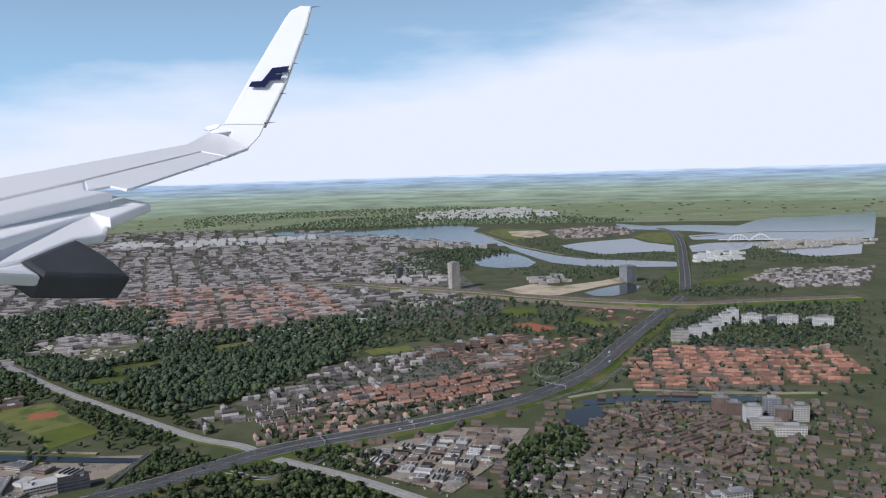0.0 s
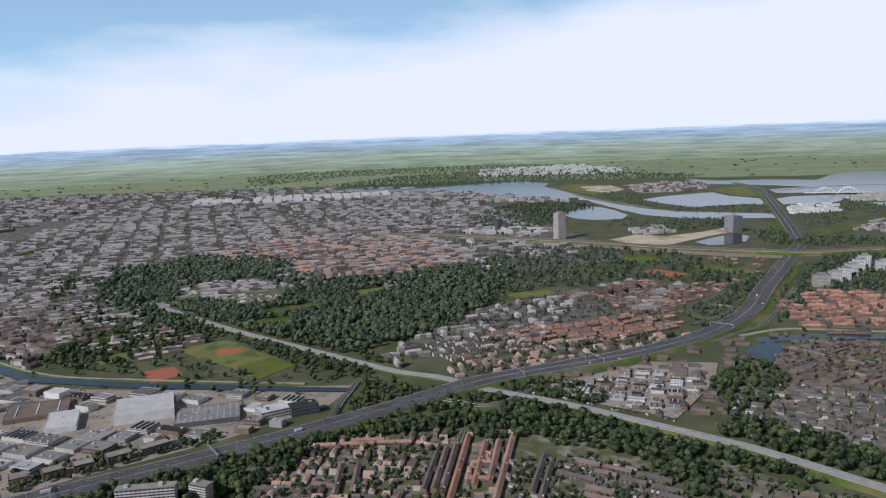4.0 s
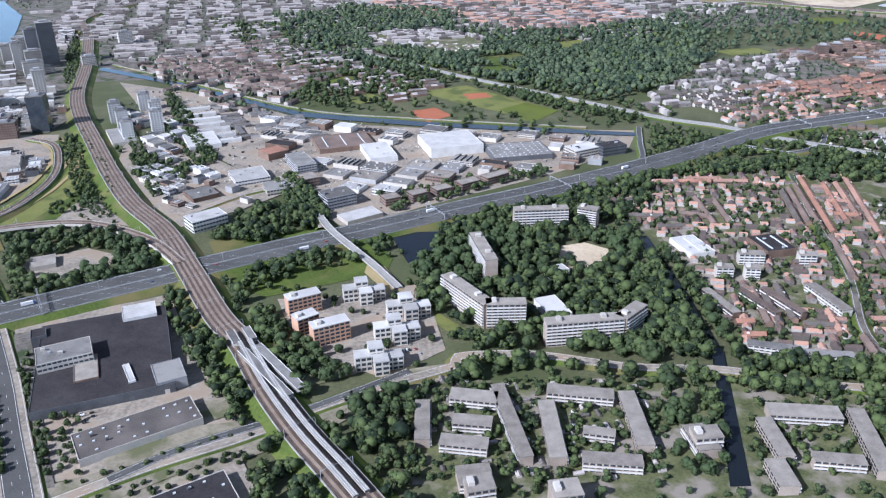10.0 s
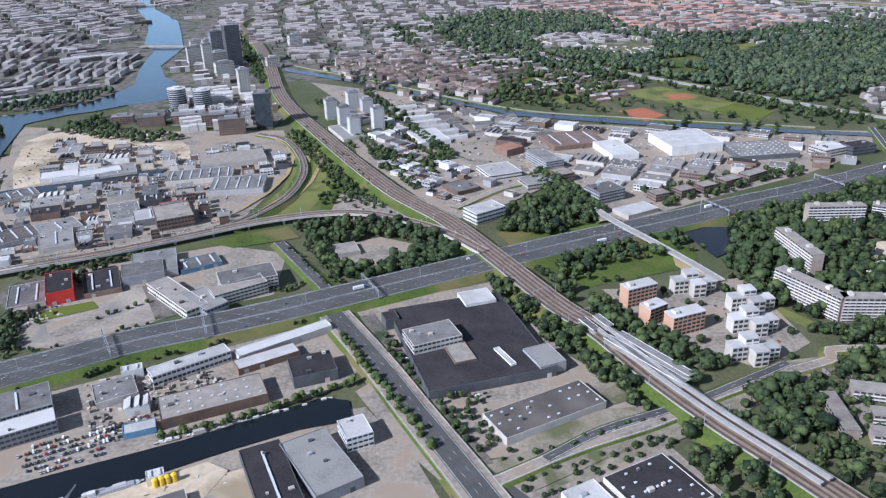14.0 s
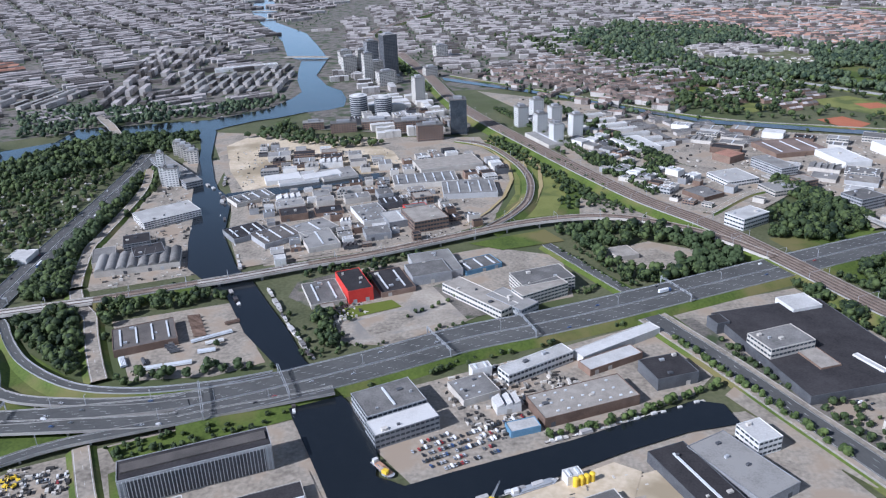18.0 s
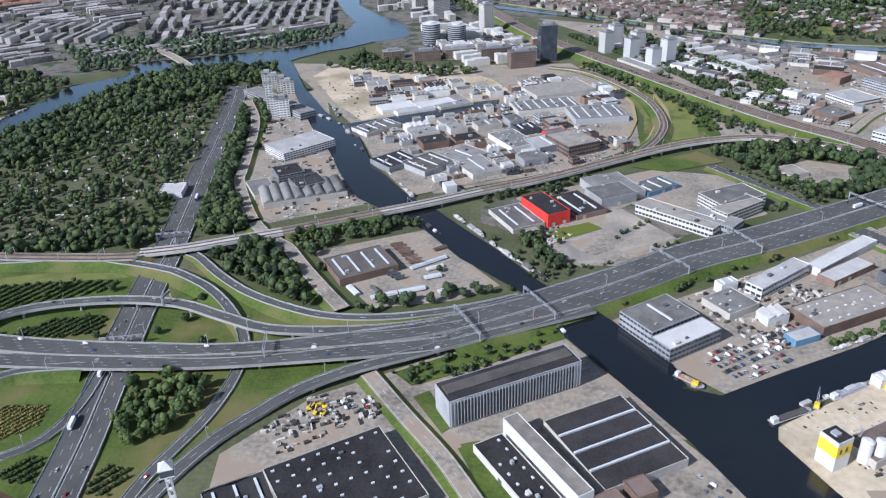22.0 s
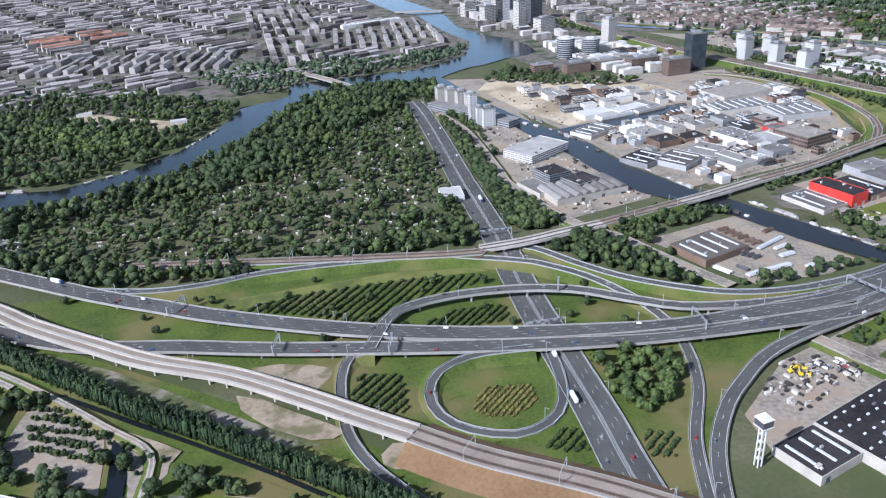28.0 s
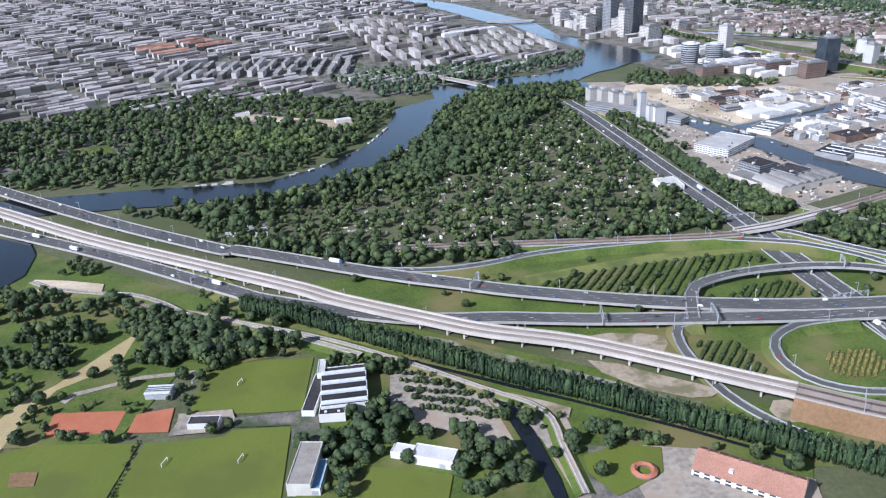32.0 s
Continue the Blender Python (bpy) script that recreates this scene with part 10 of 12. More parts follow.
# woods
woods([(-638, 1296), (-523, 1508), (-354, 1431), (-336, 1208), (-166, 1201), (-39, 1270), (44, 1216), (-19, 1030), (-85, 919), (-159, 816), (-224, 783), (-301, 870), (-393, 928), (-466, 977), (-559, 1107)], 10.8, 11.5, "park", "broad wooded park", thin=0.85)
woods([(-569, 1213), (-416, 1181), (-273, 1131), (-192, 1133), (-45, 1083), (-19, 990), (-116, 846), (-163, 821), (-257, 871), (-378, 943)], 9, 10.5, "park", "broad wooded park")
woods([(-662, 1428), (-327, 1405), (-265, 1190), (-416, 1181), (-587, 1261)], 12, 10, "far", "far wooded park")
woods([(-538, 838), (-512, 932), (-464, 961), (-392, 900), (-402, 852), (-429, 800), (-465, 801), (-481, 790)], 10, 9, "mid", "trees round the sports fields")
woods([(-158, 1126), (93, 1424), (311, 1367), (391, 1132), (309, 1026), (215, 1085), (47, 1045), (-19, 990)], 13, 10, "far", "trees among far sports fields", thin=0.75)
woods([(194, 903), (360, 1054), (423, 1124), (308, 925), (180, 793)], 11, 9, "far", "trees by the motorway")
woods([(-398, 411), (-374, 468), (-359, 487), (-328, 472), (-275, 471), (-251, 449), (-249, 381), (-248, 318), (-266, 299), (-317, 318), (-373, 324), (-391, 370)], 6.5, 9, "near", "dense trees round the flats", gap=0.2)
woods([(-427, 283), (-409, 298), (-383, 307), (-339, 316), (-291, 304), (-250, 299), (-253, 285), (-293, 295), (-345, 300), (-387, 289), (-393, 255), (-398, 228), (-417, 255)], 6.2, 8, "near", "tree belt along the road")
woods([(-244, 440), (-235, 432), (-231, 368), (-235, 323), (-241, 323), (-242, 381)], 6, 7, "near", "trees along the canal")
woods([(-283, 292), (-256, 294), (-269, 227), (-293, 227)], 6.5, 7.5, "near", "trees beside the canal")
woods([(-244, 299), (-211, 303), (-142, 298), (-108, 297), (-127, 264), (-158, 266), (-196, 275), (-245, 275)], 6, 8, "near", "tree belt along the road")
woods([(-243, 311), (-183, 301), (-112, 312), (-45, 337), (-7, 341), (51, 346), (31, 314), (-26, 306), (-98, 274), (-165, 260), (-200, 277), (-238, 278)], 6.2, 8.5, "near", "broad tree belt along the road")
woods([(-268, 389), (-249, 418), (-236, 383), (-237, 311), (-265, 310)], 6, 8, "near", "trees along the canal")
woods([(-199, 265), (-177, 262), (-182, 221), (-200, 221)], 6.5, 7.5, "near", "street trees", thin=0.7)
woods([(-85, 644), (-32, 629), (29, 548), (64, 517), (127, 437), (108, 434), (36, 502), (15, 515), (-63, 583)], 7, 8, "mid", "rows of trees along the road")
woods([(60, 518), (104, 554), (153, 505), (177, 450), (185, 425), (132, 431), (88, 478)], 7.5, 9, "mid", "wood beside the houses")
woods([(113, 628), (171, 696), (200, 659), (163, 580), (107, 564)], 8, 8, "mid", "trees by the pond")
woods([(-81, 534), (-57, 547), (-42, 526), (6, 498), (31, 415), (56, 464), (18, 529), (-48, 596), (-187, 587), (-143, 577)], 7, 8, "mid", "trees along the road")
woods([(-275, 523), (-110, 561), (-128, 472), (-235, 458), (-264, 466)], 6.5, 5, "mid", "garden trees of the village", gap=-0.4, thin=0.6)
woods([(-73, 503), (-19, 506), (21, 462), (23, 400), (32, 340), (-9, 338), (-79, 326), (-118, 340)], 5.2, 4.2, "mid", "garden trees among the houses", gap=-0.2, thin=0.65)
woods([(-235, 454), (-85, 461), (-117, 315), (-234, 311)], 6.5, 5, "mid", "street trees of the village", gap=-0.4, thin=0.5)
woods([(-399, 287), (-382, 298), (-283, 292), (-293, 227), (-398, 228)], 5.0, 4.6, "mid", "garden trees between the flats", gap=0.3, thin=0.75)
woods([(-248, 275), (-157, 268), (-179, 226), (-259, 227)], 5.0, 4.8, "mid", "garden trees between the flats", gap=0.3, thin=0.75)
woods([(-157, 252), (-85, 276), (-29, 299), (30, 291), (-19, 219), (-152, 216)], 6, 4.2, "mid", "garden trees of the terraces", gap=0.2, thin=0.7)
woods([(-538, 401), (-515, 365), (-487, 308), (-463, 276), (-474, 270), (-500, 313), (-527, 356)], 6, 7, "near", "trees along the railway")
woods([(-513, 415), (-484, 371), (-458, 323), (-435, 284), (-447, 288), (-472, 326)], 6, 7, "near", "trees along the railway")
woods([(-462, 248), (-441, 259), (-400, 206), (-450, 206)], 7, 7, "near", "trees by the railway")
woods([(-665, 470), (-612, 484), (-558, 455), (-550, 409), (-607, 387), (-624, 397), (-647, 437)], 6, 8, "near", "ring of trees round a yard", gap=0.4)
woods([(-530, 462), (-515, 520), (-474, 519), (-456, 488), (-480, 456), (-517, 457)], 6.5, 8, "near", "trees beside the motorway")
woods([(-494, 428), (-478, 448), (-431, 447), (-421, 426), (-466, 412), (-483, 384), (-494, 391)], 6.5, 7, "near", "trees beside the motorway")
woods([(-533, 398), (-518, 384), (-476, 320), (-459, 279), (-469, 279), (-501, 326)], 6, 7, "near", "trees beside the railway")
woods([(-491, 391), (-461, 347), (-419, 296), (-409, 300), (-440, 296), (-467, 336)], 6, 7, "near", "trees beside the railway")
woods([(-674, 857), (-661, 851), (-630, 788), (-603, 718), (-575, 654), (-583, 643), (-609, 700), (-641, 772)], 6, 7.5, "mid", "tree belt beside the market sheds")
woods([(-373, 500), (-319, 513), (-281, 511), (-286, 475), (-341, 441), (-384, 434)], 7, 8, "near", "trees round the flats")
woods([(-1285, 464), (-1212, 505), (-1163, 610), (-1154, 724), (-1106, 742), (-1024, 725), (-1014, 675), (-1036, 619), (-1013, 464), (-997, 350), (-999, 338), (-1058, 337), (-1161, 320), (-1204, 315), (-1286, 345), (-1346, 433)], 6.8, 7, "mid", "dense trees of the allotment park", thin=0.5)
woods([(-1376, 418), (-1327, 415), (-1256, 433), (-1192, 485), (-1159, 597), (-1101, 754), (-1010, 731), (-1017, 641), (-1062, 625), (-1126, 474), (-1191, 436), (-1263, 405), (-1282, 371), (-1323, 400)], 6.8, 9.5, "mid", "tall trees along the river")
woods([(-1276, 341), (-1189, 312), (-1109, 313), (-996, 345), (-1001, 360), (-1106, 333), (-1189, 329), (-1273, 361)], 6, 8.5, "mid", "tall hedge trees of the allotment park")
woods([(-1619, 664), (-1571, 674), (-1514, 704), (-1453, 761), (-1361, 778), (-1195, 677), (-1200, 635), (-1237, 522), (-1287, 479), (-1355, 476), (-1437, 477), (-1527, 492)], 7.5, 9, "mid", "wooded park across the river", thin=0.72)
woods([(-1240, 843), (-1171, 887), (-1083, 836), (-970, 900), (-982, 846), (-1030, 801), (-1114, 788), (-1159, 772)], 8, 9, "far", "trees along the river")
woods([(-1015, 615), (-999, 567), (-970, 418), (-950, 360), (-966, 356), (-984, 366), (-994, 451), (-1008, 550)], 5.5, 7.5, "near", "tree belt beside the lower motorway")
woods([(-968, 326), (-934, 347), (-900, 375), (-853, 395), (-856, 382), (-916, 345), (-905, 311), (-879, 282), (-891, 275), (-937, 304), (-959, 316)], 6, 7, "near", "trees by the slip road")
woods([(-920, 348), (-852, 371), (-850, 363), (-907, 335), (-890, 290), (-874, 278), (-812, 298), (-808, 292), (-874, 271), (-894, 290)], 5.5, 6, "near", "hedge trees round the yard")
woods([(-1301, 321), (-1247, 302), (-1283, 284)], 7, 7, "near", "trees by the viaduct")
woods([(-1404, 265), (-1357, 281), (-1313, 265), (-1300, 233), (-1257, 228), (-1217, 228), (-1224, 243), (-1262, 270), (-1273, 280), (-1299, 274), (-1334, 297), (-1374, 308), (-1428, 308)], 6, 7, "near", "copses beside the motorway", thin=0.75)
woods([(-1221, 222), (-1187, 220), (-1157, 196), (-1122, 175), (-1092, 160), (-1046, 134), (-1051, 124), (-1079, 149), (-1117, 156), (-1130, 131), (-1167, 140), (-1161, 163), (-1195, 170), (-1198, 151), (-1204, 137), (-1212, 175)], 6.5, 6.5, "near", "trees among gardens", thin=0.75)
woods([(-1195, 222), (-1146, 193), (-1125, 177), (-1094, 157), (-1067, 140), (-1078, 137), (-1105, 153), (-1151, 185), (-1195, 211)], 7, 6.5, "near", "trees by the car park", thin=0.8)
woods([(-960, 221), (-941, 225), (-925, 222), (-930, 194), (-946, 182), (-958, 199)], 4.6, 6, "near", "copse of young willows on the grass", mat=SHRUB)
woods([(-1340, 195), (-1274, 208), (-1269, 190), (-1331, 196), (-1320, 176), (-1336, 177)], 6, 3.6, "near", "trees round the tennis courts")
woods([(-963, 717), (-938, 773), (-890, 717), (-815, 696), (-839, 672), (-894, 686)], 8, 8, "mid", "trees by the river")
woods([(-726, 715), (-704, 695), (-569, 600), (-584, 564), (-633, 631)], 7, 6, "mid", "trees along the railway", thin=0.6)
woods([(-800, 351), (-788, 351), (-776, 315), (-784, 309)], 5.5, 6, "near", "trees on the canal bank")
woods([(-765, 1398), (-521, 1246), (-227, 843), (-111, 695), (-191, 756), (-369, 891), (-567, 977)], 10, 8, "mid", "trees among far houses", thin=0.6)
woods([(49, 1905), (149, 2170), (254, 2243), (378, 2202), (403, 2089), (287, 1952), (257, 1772), (172, 1717), (109, 1716), (49, 1770)], 12, 9, "far", "far wooded park by the lake")
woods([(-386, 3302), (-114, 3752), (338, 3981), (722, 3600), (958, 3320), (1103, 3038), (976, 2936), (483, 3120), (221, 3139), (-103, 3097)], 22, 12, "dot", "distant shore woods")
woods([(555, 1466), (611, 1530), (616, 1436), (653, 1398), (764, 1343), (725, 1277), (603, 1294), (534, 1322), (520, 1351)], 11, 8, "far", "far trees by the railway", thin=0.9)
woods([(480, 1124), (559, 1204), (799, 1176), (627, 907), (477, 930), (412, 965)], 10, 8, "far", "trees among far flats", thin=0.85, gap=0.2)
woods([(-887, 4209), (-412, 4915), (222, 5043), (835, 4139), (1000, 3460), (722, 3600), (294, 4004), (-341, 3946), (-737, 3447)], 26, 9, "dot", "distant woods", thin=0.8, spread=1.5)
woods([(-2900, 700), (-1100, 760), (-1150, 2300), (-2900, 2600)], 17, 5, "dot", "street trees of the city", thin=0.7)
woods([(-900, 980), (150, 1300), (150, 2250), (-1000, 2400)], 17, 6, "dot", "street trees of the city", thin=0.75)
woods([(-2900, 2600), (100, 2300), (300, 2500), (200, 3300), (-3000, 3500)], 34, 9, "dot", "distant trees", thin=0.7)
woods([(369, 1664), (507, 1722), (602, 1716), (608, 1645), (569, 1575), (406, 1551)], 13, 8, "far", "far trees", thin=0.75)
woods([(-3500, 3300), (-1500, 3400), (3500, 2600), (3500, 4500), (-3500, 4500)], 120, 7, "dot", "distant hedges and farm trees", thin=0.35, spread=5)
woods([(-405, 266), (-367, 294), (-245, 292), (-155, 275), (-82, 254), (-107, 201), (-383, 186)], 6.5, 4.5, "mid", "garden trees along streets", gap=0.4, thin=0.5)
fill_far([(-157, 267), (-70, 281), (-39, 275), (-80, 203), (-142, 199), (-136, 227)], 42, 7.5, 10, 3.8, 2.2, "small brick houses in gardens", [BRICK, ROOF_WARM], gable=0.4, gap_share=0.3, name="garden_houses")
woods([(-1285, 464), (-1212, 505), (-1163, 610), (-1154, 724), (-1106, 742), (-1024, 725), (-1014, 675), (-1036, 619), (-1013, 464), (-997, 350), (-999, 338), (-1058, 337), (-1161, 320), (-1204, 315), (-1286, 345), (-1346, 433)], 8, 5, "mid", "lighter garden trees of the allotments", mat=SHRUB, thin=0.55)
woods([(-1619, 664), (-1571, 674), (-1514, 704), (-1453, 761), (-1361, 778), (-1195, 677), (-1200, 635), (-1237, 522), (-1287, 479), (-1355, 476), (-1437, 477), (-1527, 492)], 11, 7, "mid", "lighter trees of the river park", mat=SHRUB, thin=0.5)
woods([(-638, 1296), (-523, 1508), (-354, 1431), (-336, 1208), (-166, 1201), (-39, 1270), (44, 1216), (-19, 1030), (-85, 919), (-159, 816), (-224, 783), (-301, 870), (-393, 928), (-466, 977), (-559, 1107)], 17, 9, "park", "lighter trees of the wooded park", mat=SHRUB, thin=0.7)
woods([(-569, 1213), (-416, 1181), (-273, 1131), (-192, 1133), (-45, 1083), (-19, 990), (-116, 846), (-163, 821), (-257, 871), (-378, 943)], 17, 9, "park", "lighter trees of the wooded park", mat=SHRUB, thin=0.6)
fill_far([(59, 487), (94, 430), (150, 395), (86, 315), (19, 351), (34, 412)], -38, 8, 12, 4, 2.3, "small brick houses in gardens", [BRICK, ROOF_DARK], gable=0.4, gap_share=0.3, name="garden_houses")
woods([(60, 493), (96, 433), (152, 398), (86, 315), (19, 351), (33, 413)], 6, 5, "mid", "garden trees among small houses", gap=-0.3, thin=0.75)
woods([(-140, 827), (-64, 911), (-4, 988), (77, 1039), (145, 990), (172, 829), (72, 770), (-22, 756)], 8, 4.5, "far", "garden trees among red-roofed houses", gap=-0.3, thin=0.65)
woods([(-159, 367), (-94, 392), (-59, 378), (-105, 302), (-181, 312)], 6, 4.6, "mid", "garden trees among brown houses", gap=-0.3, thin=0.6)
woods([(500, 2422), (559, 2480), (633, 2413), (636, 2299), (578, 2216), (487, 2182)], 14, 7, "dot", "trees between the lakes", thin=0.8)
woods([(488, 2120), (585, 2181), (627, 1964), (832, 1953), (755, 1778), (648, 1857), (568, 1917)], 14, 7, "dot", "trees between the lakes", thin=0.85)
woods([(982, 1905), (1046, 1983), (1064, 1879), (1062, 1779), (1119, 1715), (1097, 1605), (966, 1643), (911, 1733)], 13, 8, "dot", "trees by the far lake", thin=0.85)
woods([(780, 1749), (893, 1738), (820, 1587), (681, 1480), (726, 1613)], 13, 7, "dot", "trees round the marina", thin=0.6)
woods([(384, 987), (476, 1125), (446, 1048), (381, 955), (292, 831), (261, 799), (295, 856)], 9, 8, "far", "trees beside the motorway", thin=0.85)
woods([(336, 1770), (455, 1821), (590, 1699), (564, 1629), (428, 1630), (316, 1678)], 14, 7, "dot", "trees by the far canal", thin=0.7)
woods([(-1365, 262), (-1364, 271), (-1333, 268), (-1324, 255), (-1323, 249), (-1357, 253)], 5.5, 6.5, "near", "dense hedge block in the meadow")
woods([(-1374, 241), (-1369, 248), (-1337, 244), (-1329, 236), (-1328, 229), (-1369, 231)], 5.5, 6.5, "near", "dense hedge block in the meadow")
woods([(-1304, 229), (-1303, 253), (-1286, 256), (-1245, 246), (-1226, 235), (-1242, 227), (-1271, 226), (-1285, 224)], 5.6, 8, "near", "dense dark trees beside the pitch")
woods([(-1212, 165), (-1203, 174), (-1193, 168), (-1194, 151), (-1197, 136), (-1209, 133)], 5.5, 6.5, "near", "dark trees behind the pavilion")
woods([(-1324, 179), (-1325, 196), (-1271, 198), (-1270, 195), (-1324, 197), (-1321, 180), (-1283, 177), (-1282, 174), (-1322, 176)], 5, 4, "near", "bushes round the tennis courts", thin=0.8)
woods([(-1377, 329), (-1371, 354), (-1350, 332), (-1356, 325)], 5, 4.5, "near", "trees by the river yard", thin=0.8)
woods([(-1362, 605), (-1375, 648), (-1317, 613), (-1255, 569), (-1251, 542), (-1305, 570)], 7, 8.5, "mid", "row of pale willows by the river", mat=SHRUB)
woods([(-721, 718), (-656, 590), (-613, 508), (-627, 512), (-668, 584), (-722, 694)], 5, 4.5, "mid", "bushes along the railway bank", thin=0.85)
woods([(-933, 1271), (-849, 1077), (-800, 933), (-808, 919), (-874, 1081)], 6, 6, "mid", "trees beside the railway", thin=0.85)
woods([(-1092, 275), (-1076, 273), (-1064, 266), (-1066, 262), (-1080, 266)], 5.5, 4.2, "near", "grey-green willows on the junction grass", mat=WILLOW, thin=0.8)
woods([(-1045, 306), (-1030, 308), (-1016, 311), (-1014, 306), (-1038, 298)], 5.0, 3.6, "near", "small trees behind the planted strips", thin=0.7)
woods([(-1013, 605), (-989, 496), (-970, 427), (-950, 364), (-969, 352), (-980, 367), (-991, 456)], 4.6, 6.5, "near", "dense green trees beside the motorway", gap=0.5)
woods([(-1361, 621), (-1322, 604), (-1270, 575), (-1253, 552), (-1283, 538), (-1325, 566), (-1358, 596)], 6.5, 8.0, "mid", "light green trees in the river park", mat=LEAF_LIGHT)
woods([(-1299, 663), (-1269, 661), (-1235, 619), (-1243, 602), (-1275, 622)], 7.5, 7.5, "mid", "light green trees in the river park", mat=LEAF_LIGHT, thin=0.6)
woods([(-641, 635), (-623, 646), (-601, 610), (-570, 599), (-579, 583), (-601, 571), (-621, 593)], 5, 6, "near", "dense trees beside the railway station", gap=0.5)
woods([(-722, 706), (-705, 701), (-682, 643), (-686, 632), (-709, 671)], 4.5, 4.5, "near", "row of trees on the railway bank", gap=0.5)
woods([(-663, 580), (-652, 568), (-640, 544), (-647, 516), (-664, 522), (-668, 549)], 5, 4.5, "near", "bushes inside the railway curve", thin=0.6)
woods([(-818, 400), (-800, 414), (-769, 422), (-745, 435), (-745, 429), (-768, 417), (-798, 404), (-815, 395)], 4, 4, "near", "trees below the railway bank", gap=0.5)
woods([(-761, 317), (-751, 324), (-731, 336), (-714, 341), (-713, 337), (-730, 331), (-749, 321), (-757, 314)], 3.5, 2.4, "near", "bushes between lot and motorway", thin=0.8)
woods([(-735, 289), (-714, 299), (-691, 313), (-660, 328), (-660, 325), (-691, 310), (-714, 296), (-732, 287)], 4, 3.6, "near", "trees on the motorway slope", thin=0.85)
# tree rows
tree_line([(-1262, 275), (-1240, 265), (-1202, 240), (-1168, 219), (-1137, 199), (-1114, 187), (-1086, 170), (-1047, 147), (-1020, 131), (-998, 117)], 1.5, 7.6, "poplar", "dense double row of tall poplars along the railway", mat=POPLAR, width=4.6, spread=0.85)
tree_line([(-609, 327), (-586, 286), (-558, 239)], 4.5, 5, "near", "street trees along the verge", mat=SHRUB)
tree_line([(-589, 326), (-565, 282), (-540, 238)], 6, 4, "near", "young street trees")
tree_line([(-493, 579), (-477, 540), (-460, 494)], 4, 7, "near", "row of trees along the street", width=8)
tree_line([(-567, 598), (-634, 730), (-610, 759)], 6, 6, "mid", "row of trees")
tree_line([(-672, 246), (-642, 259), (-599, 287)], 3.5, 4.5, "near", "row of trees on the quay", mat=SHRUB)
tree_line([(-503, 347), (-487, 303), (-467, 267)], 4, 5, "near", "hedge trees")
tree_line([(-1175, 203), (-1124, 172)], 5, 3.5, "near", "young trees in the car park")
tree_line([(-1177, 194), (-1131, 167)], 5, 3.5, "near", "young trees in the car park")
tree_line([(-1187, 210), (-1170, 206)], 2.3, 3.0, "near", "row of young trees in the car park")
tree_line([(-1184, 204), (-1164, 199)], 2.3, 3.0, "near", "row of young trees in the car park")
tree_line([(-1182, 197), (-1157, 191)], 2.3, 3.0, "near", "row of young trees in the car park")
tree_line([(-1179, 191), (-1154, 183)], 2.3, 3.0, "near", "row of young trees in the car park")
tree_line([(-1176, 184), (-1149, 175)], 2.3, 3.0, "near", "row of young trees in the car park")
tree_line([(-1366, 258), (-1326, 255)], 4, 4, "near", "dark hedgerow between meadows", width=6)
tree_line([(-1366, 240), (-1335, 232)], 4, 4, "near", "dark hedgerow between meadows", width=6)
tree_line([(-1360, 228), (-1340, 215), (-1345, 198)], 4, 4, "near", "hedgerow by the track")
tree_line([(-1269, 190), (-1266, 224)], 4.5, 3, "near", "hedge between the pitches")
tree_line([(-1283, 175), (-1282, 144)], 2.2, 1.5, "near", "low hedge between the pitches")
tree_line([(-1312, 270), (-1257, 228)], 4.5, 6, "near", "dense trees beside the meadow", width=20)
tree_line([(-557, 300), (-535, 242)], 5, 3.5, "near", "small trees in the car park")
tree_line([(-566, 331), (-528, 238)], 7, 3, "near", "small trees in the car park")
tree_line([(-530, 233), (-465, 261)], 7, 3, "near", "small round trees on the verge")
tree_line([(-521, 222), (-466, 250)], 6, 3, "near", "small round trees on the verge")
tree_line([(-662, 438), (-628, 386)], 4, 3, "near", "small trees in the street")
tree_line([(-653, 442), (-621, 389)], 4, 3, "near", "small trees in the street")
tree_line([(-656, 590), (-636, 526), (-655, 515)], 6, 5, "near", "trees by the curve")
tree_line([(-712, 718), (-655, 619), (-623, 549)], 5, 5, "mid", "trees between the tracks")
tree_line([(-498, 566), (-466, 484)], 3.2, 6, "near", "avenue of dense trees", width=9)
tree_line([(-745, 346), (-713, 383)], 5, 3, "near", "bushes round the concrete lot")
tree_line([(-215, 422), (-215, 362)], 4.5, 5, "near", "canal side trees")
tree_line([(-176, 321), (-144, 405), (-129, 469)], 5, 4.5, "near", "street trees of the village")
tree_line([(-163, 316), (-126, 420)], 5, 4.5, "near", "street trees of the village")
tree_line([(-719, 826), (-671, 730), (-625, 626), (-589, 547)], 3.6, 5, "mid", "row of trees along the railway", width=6)
tree_line([(-599, 697), (-569, 626), (-585, 610)], 4, 6, "mid", "dense trees between works", width=8)
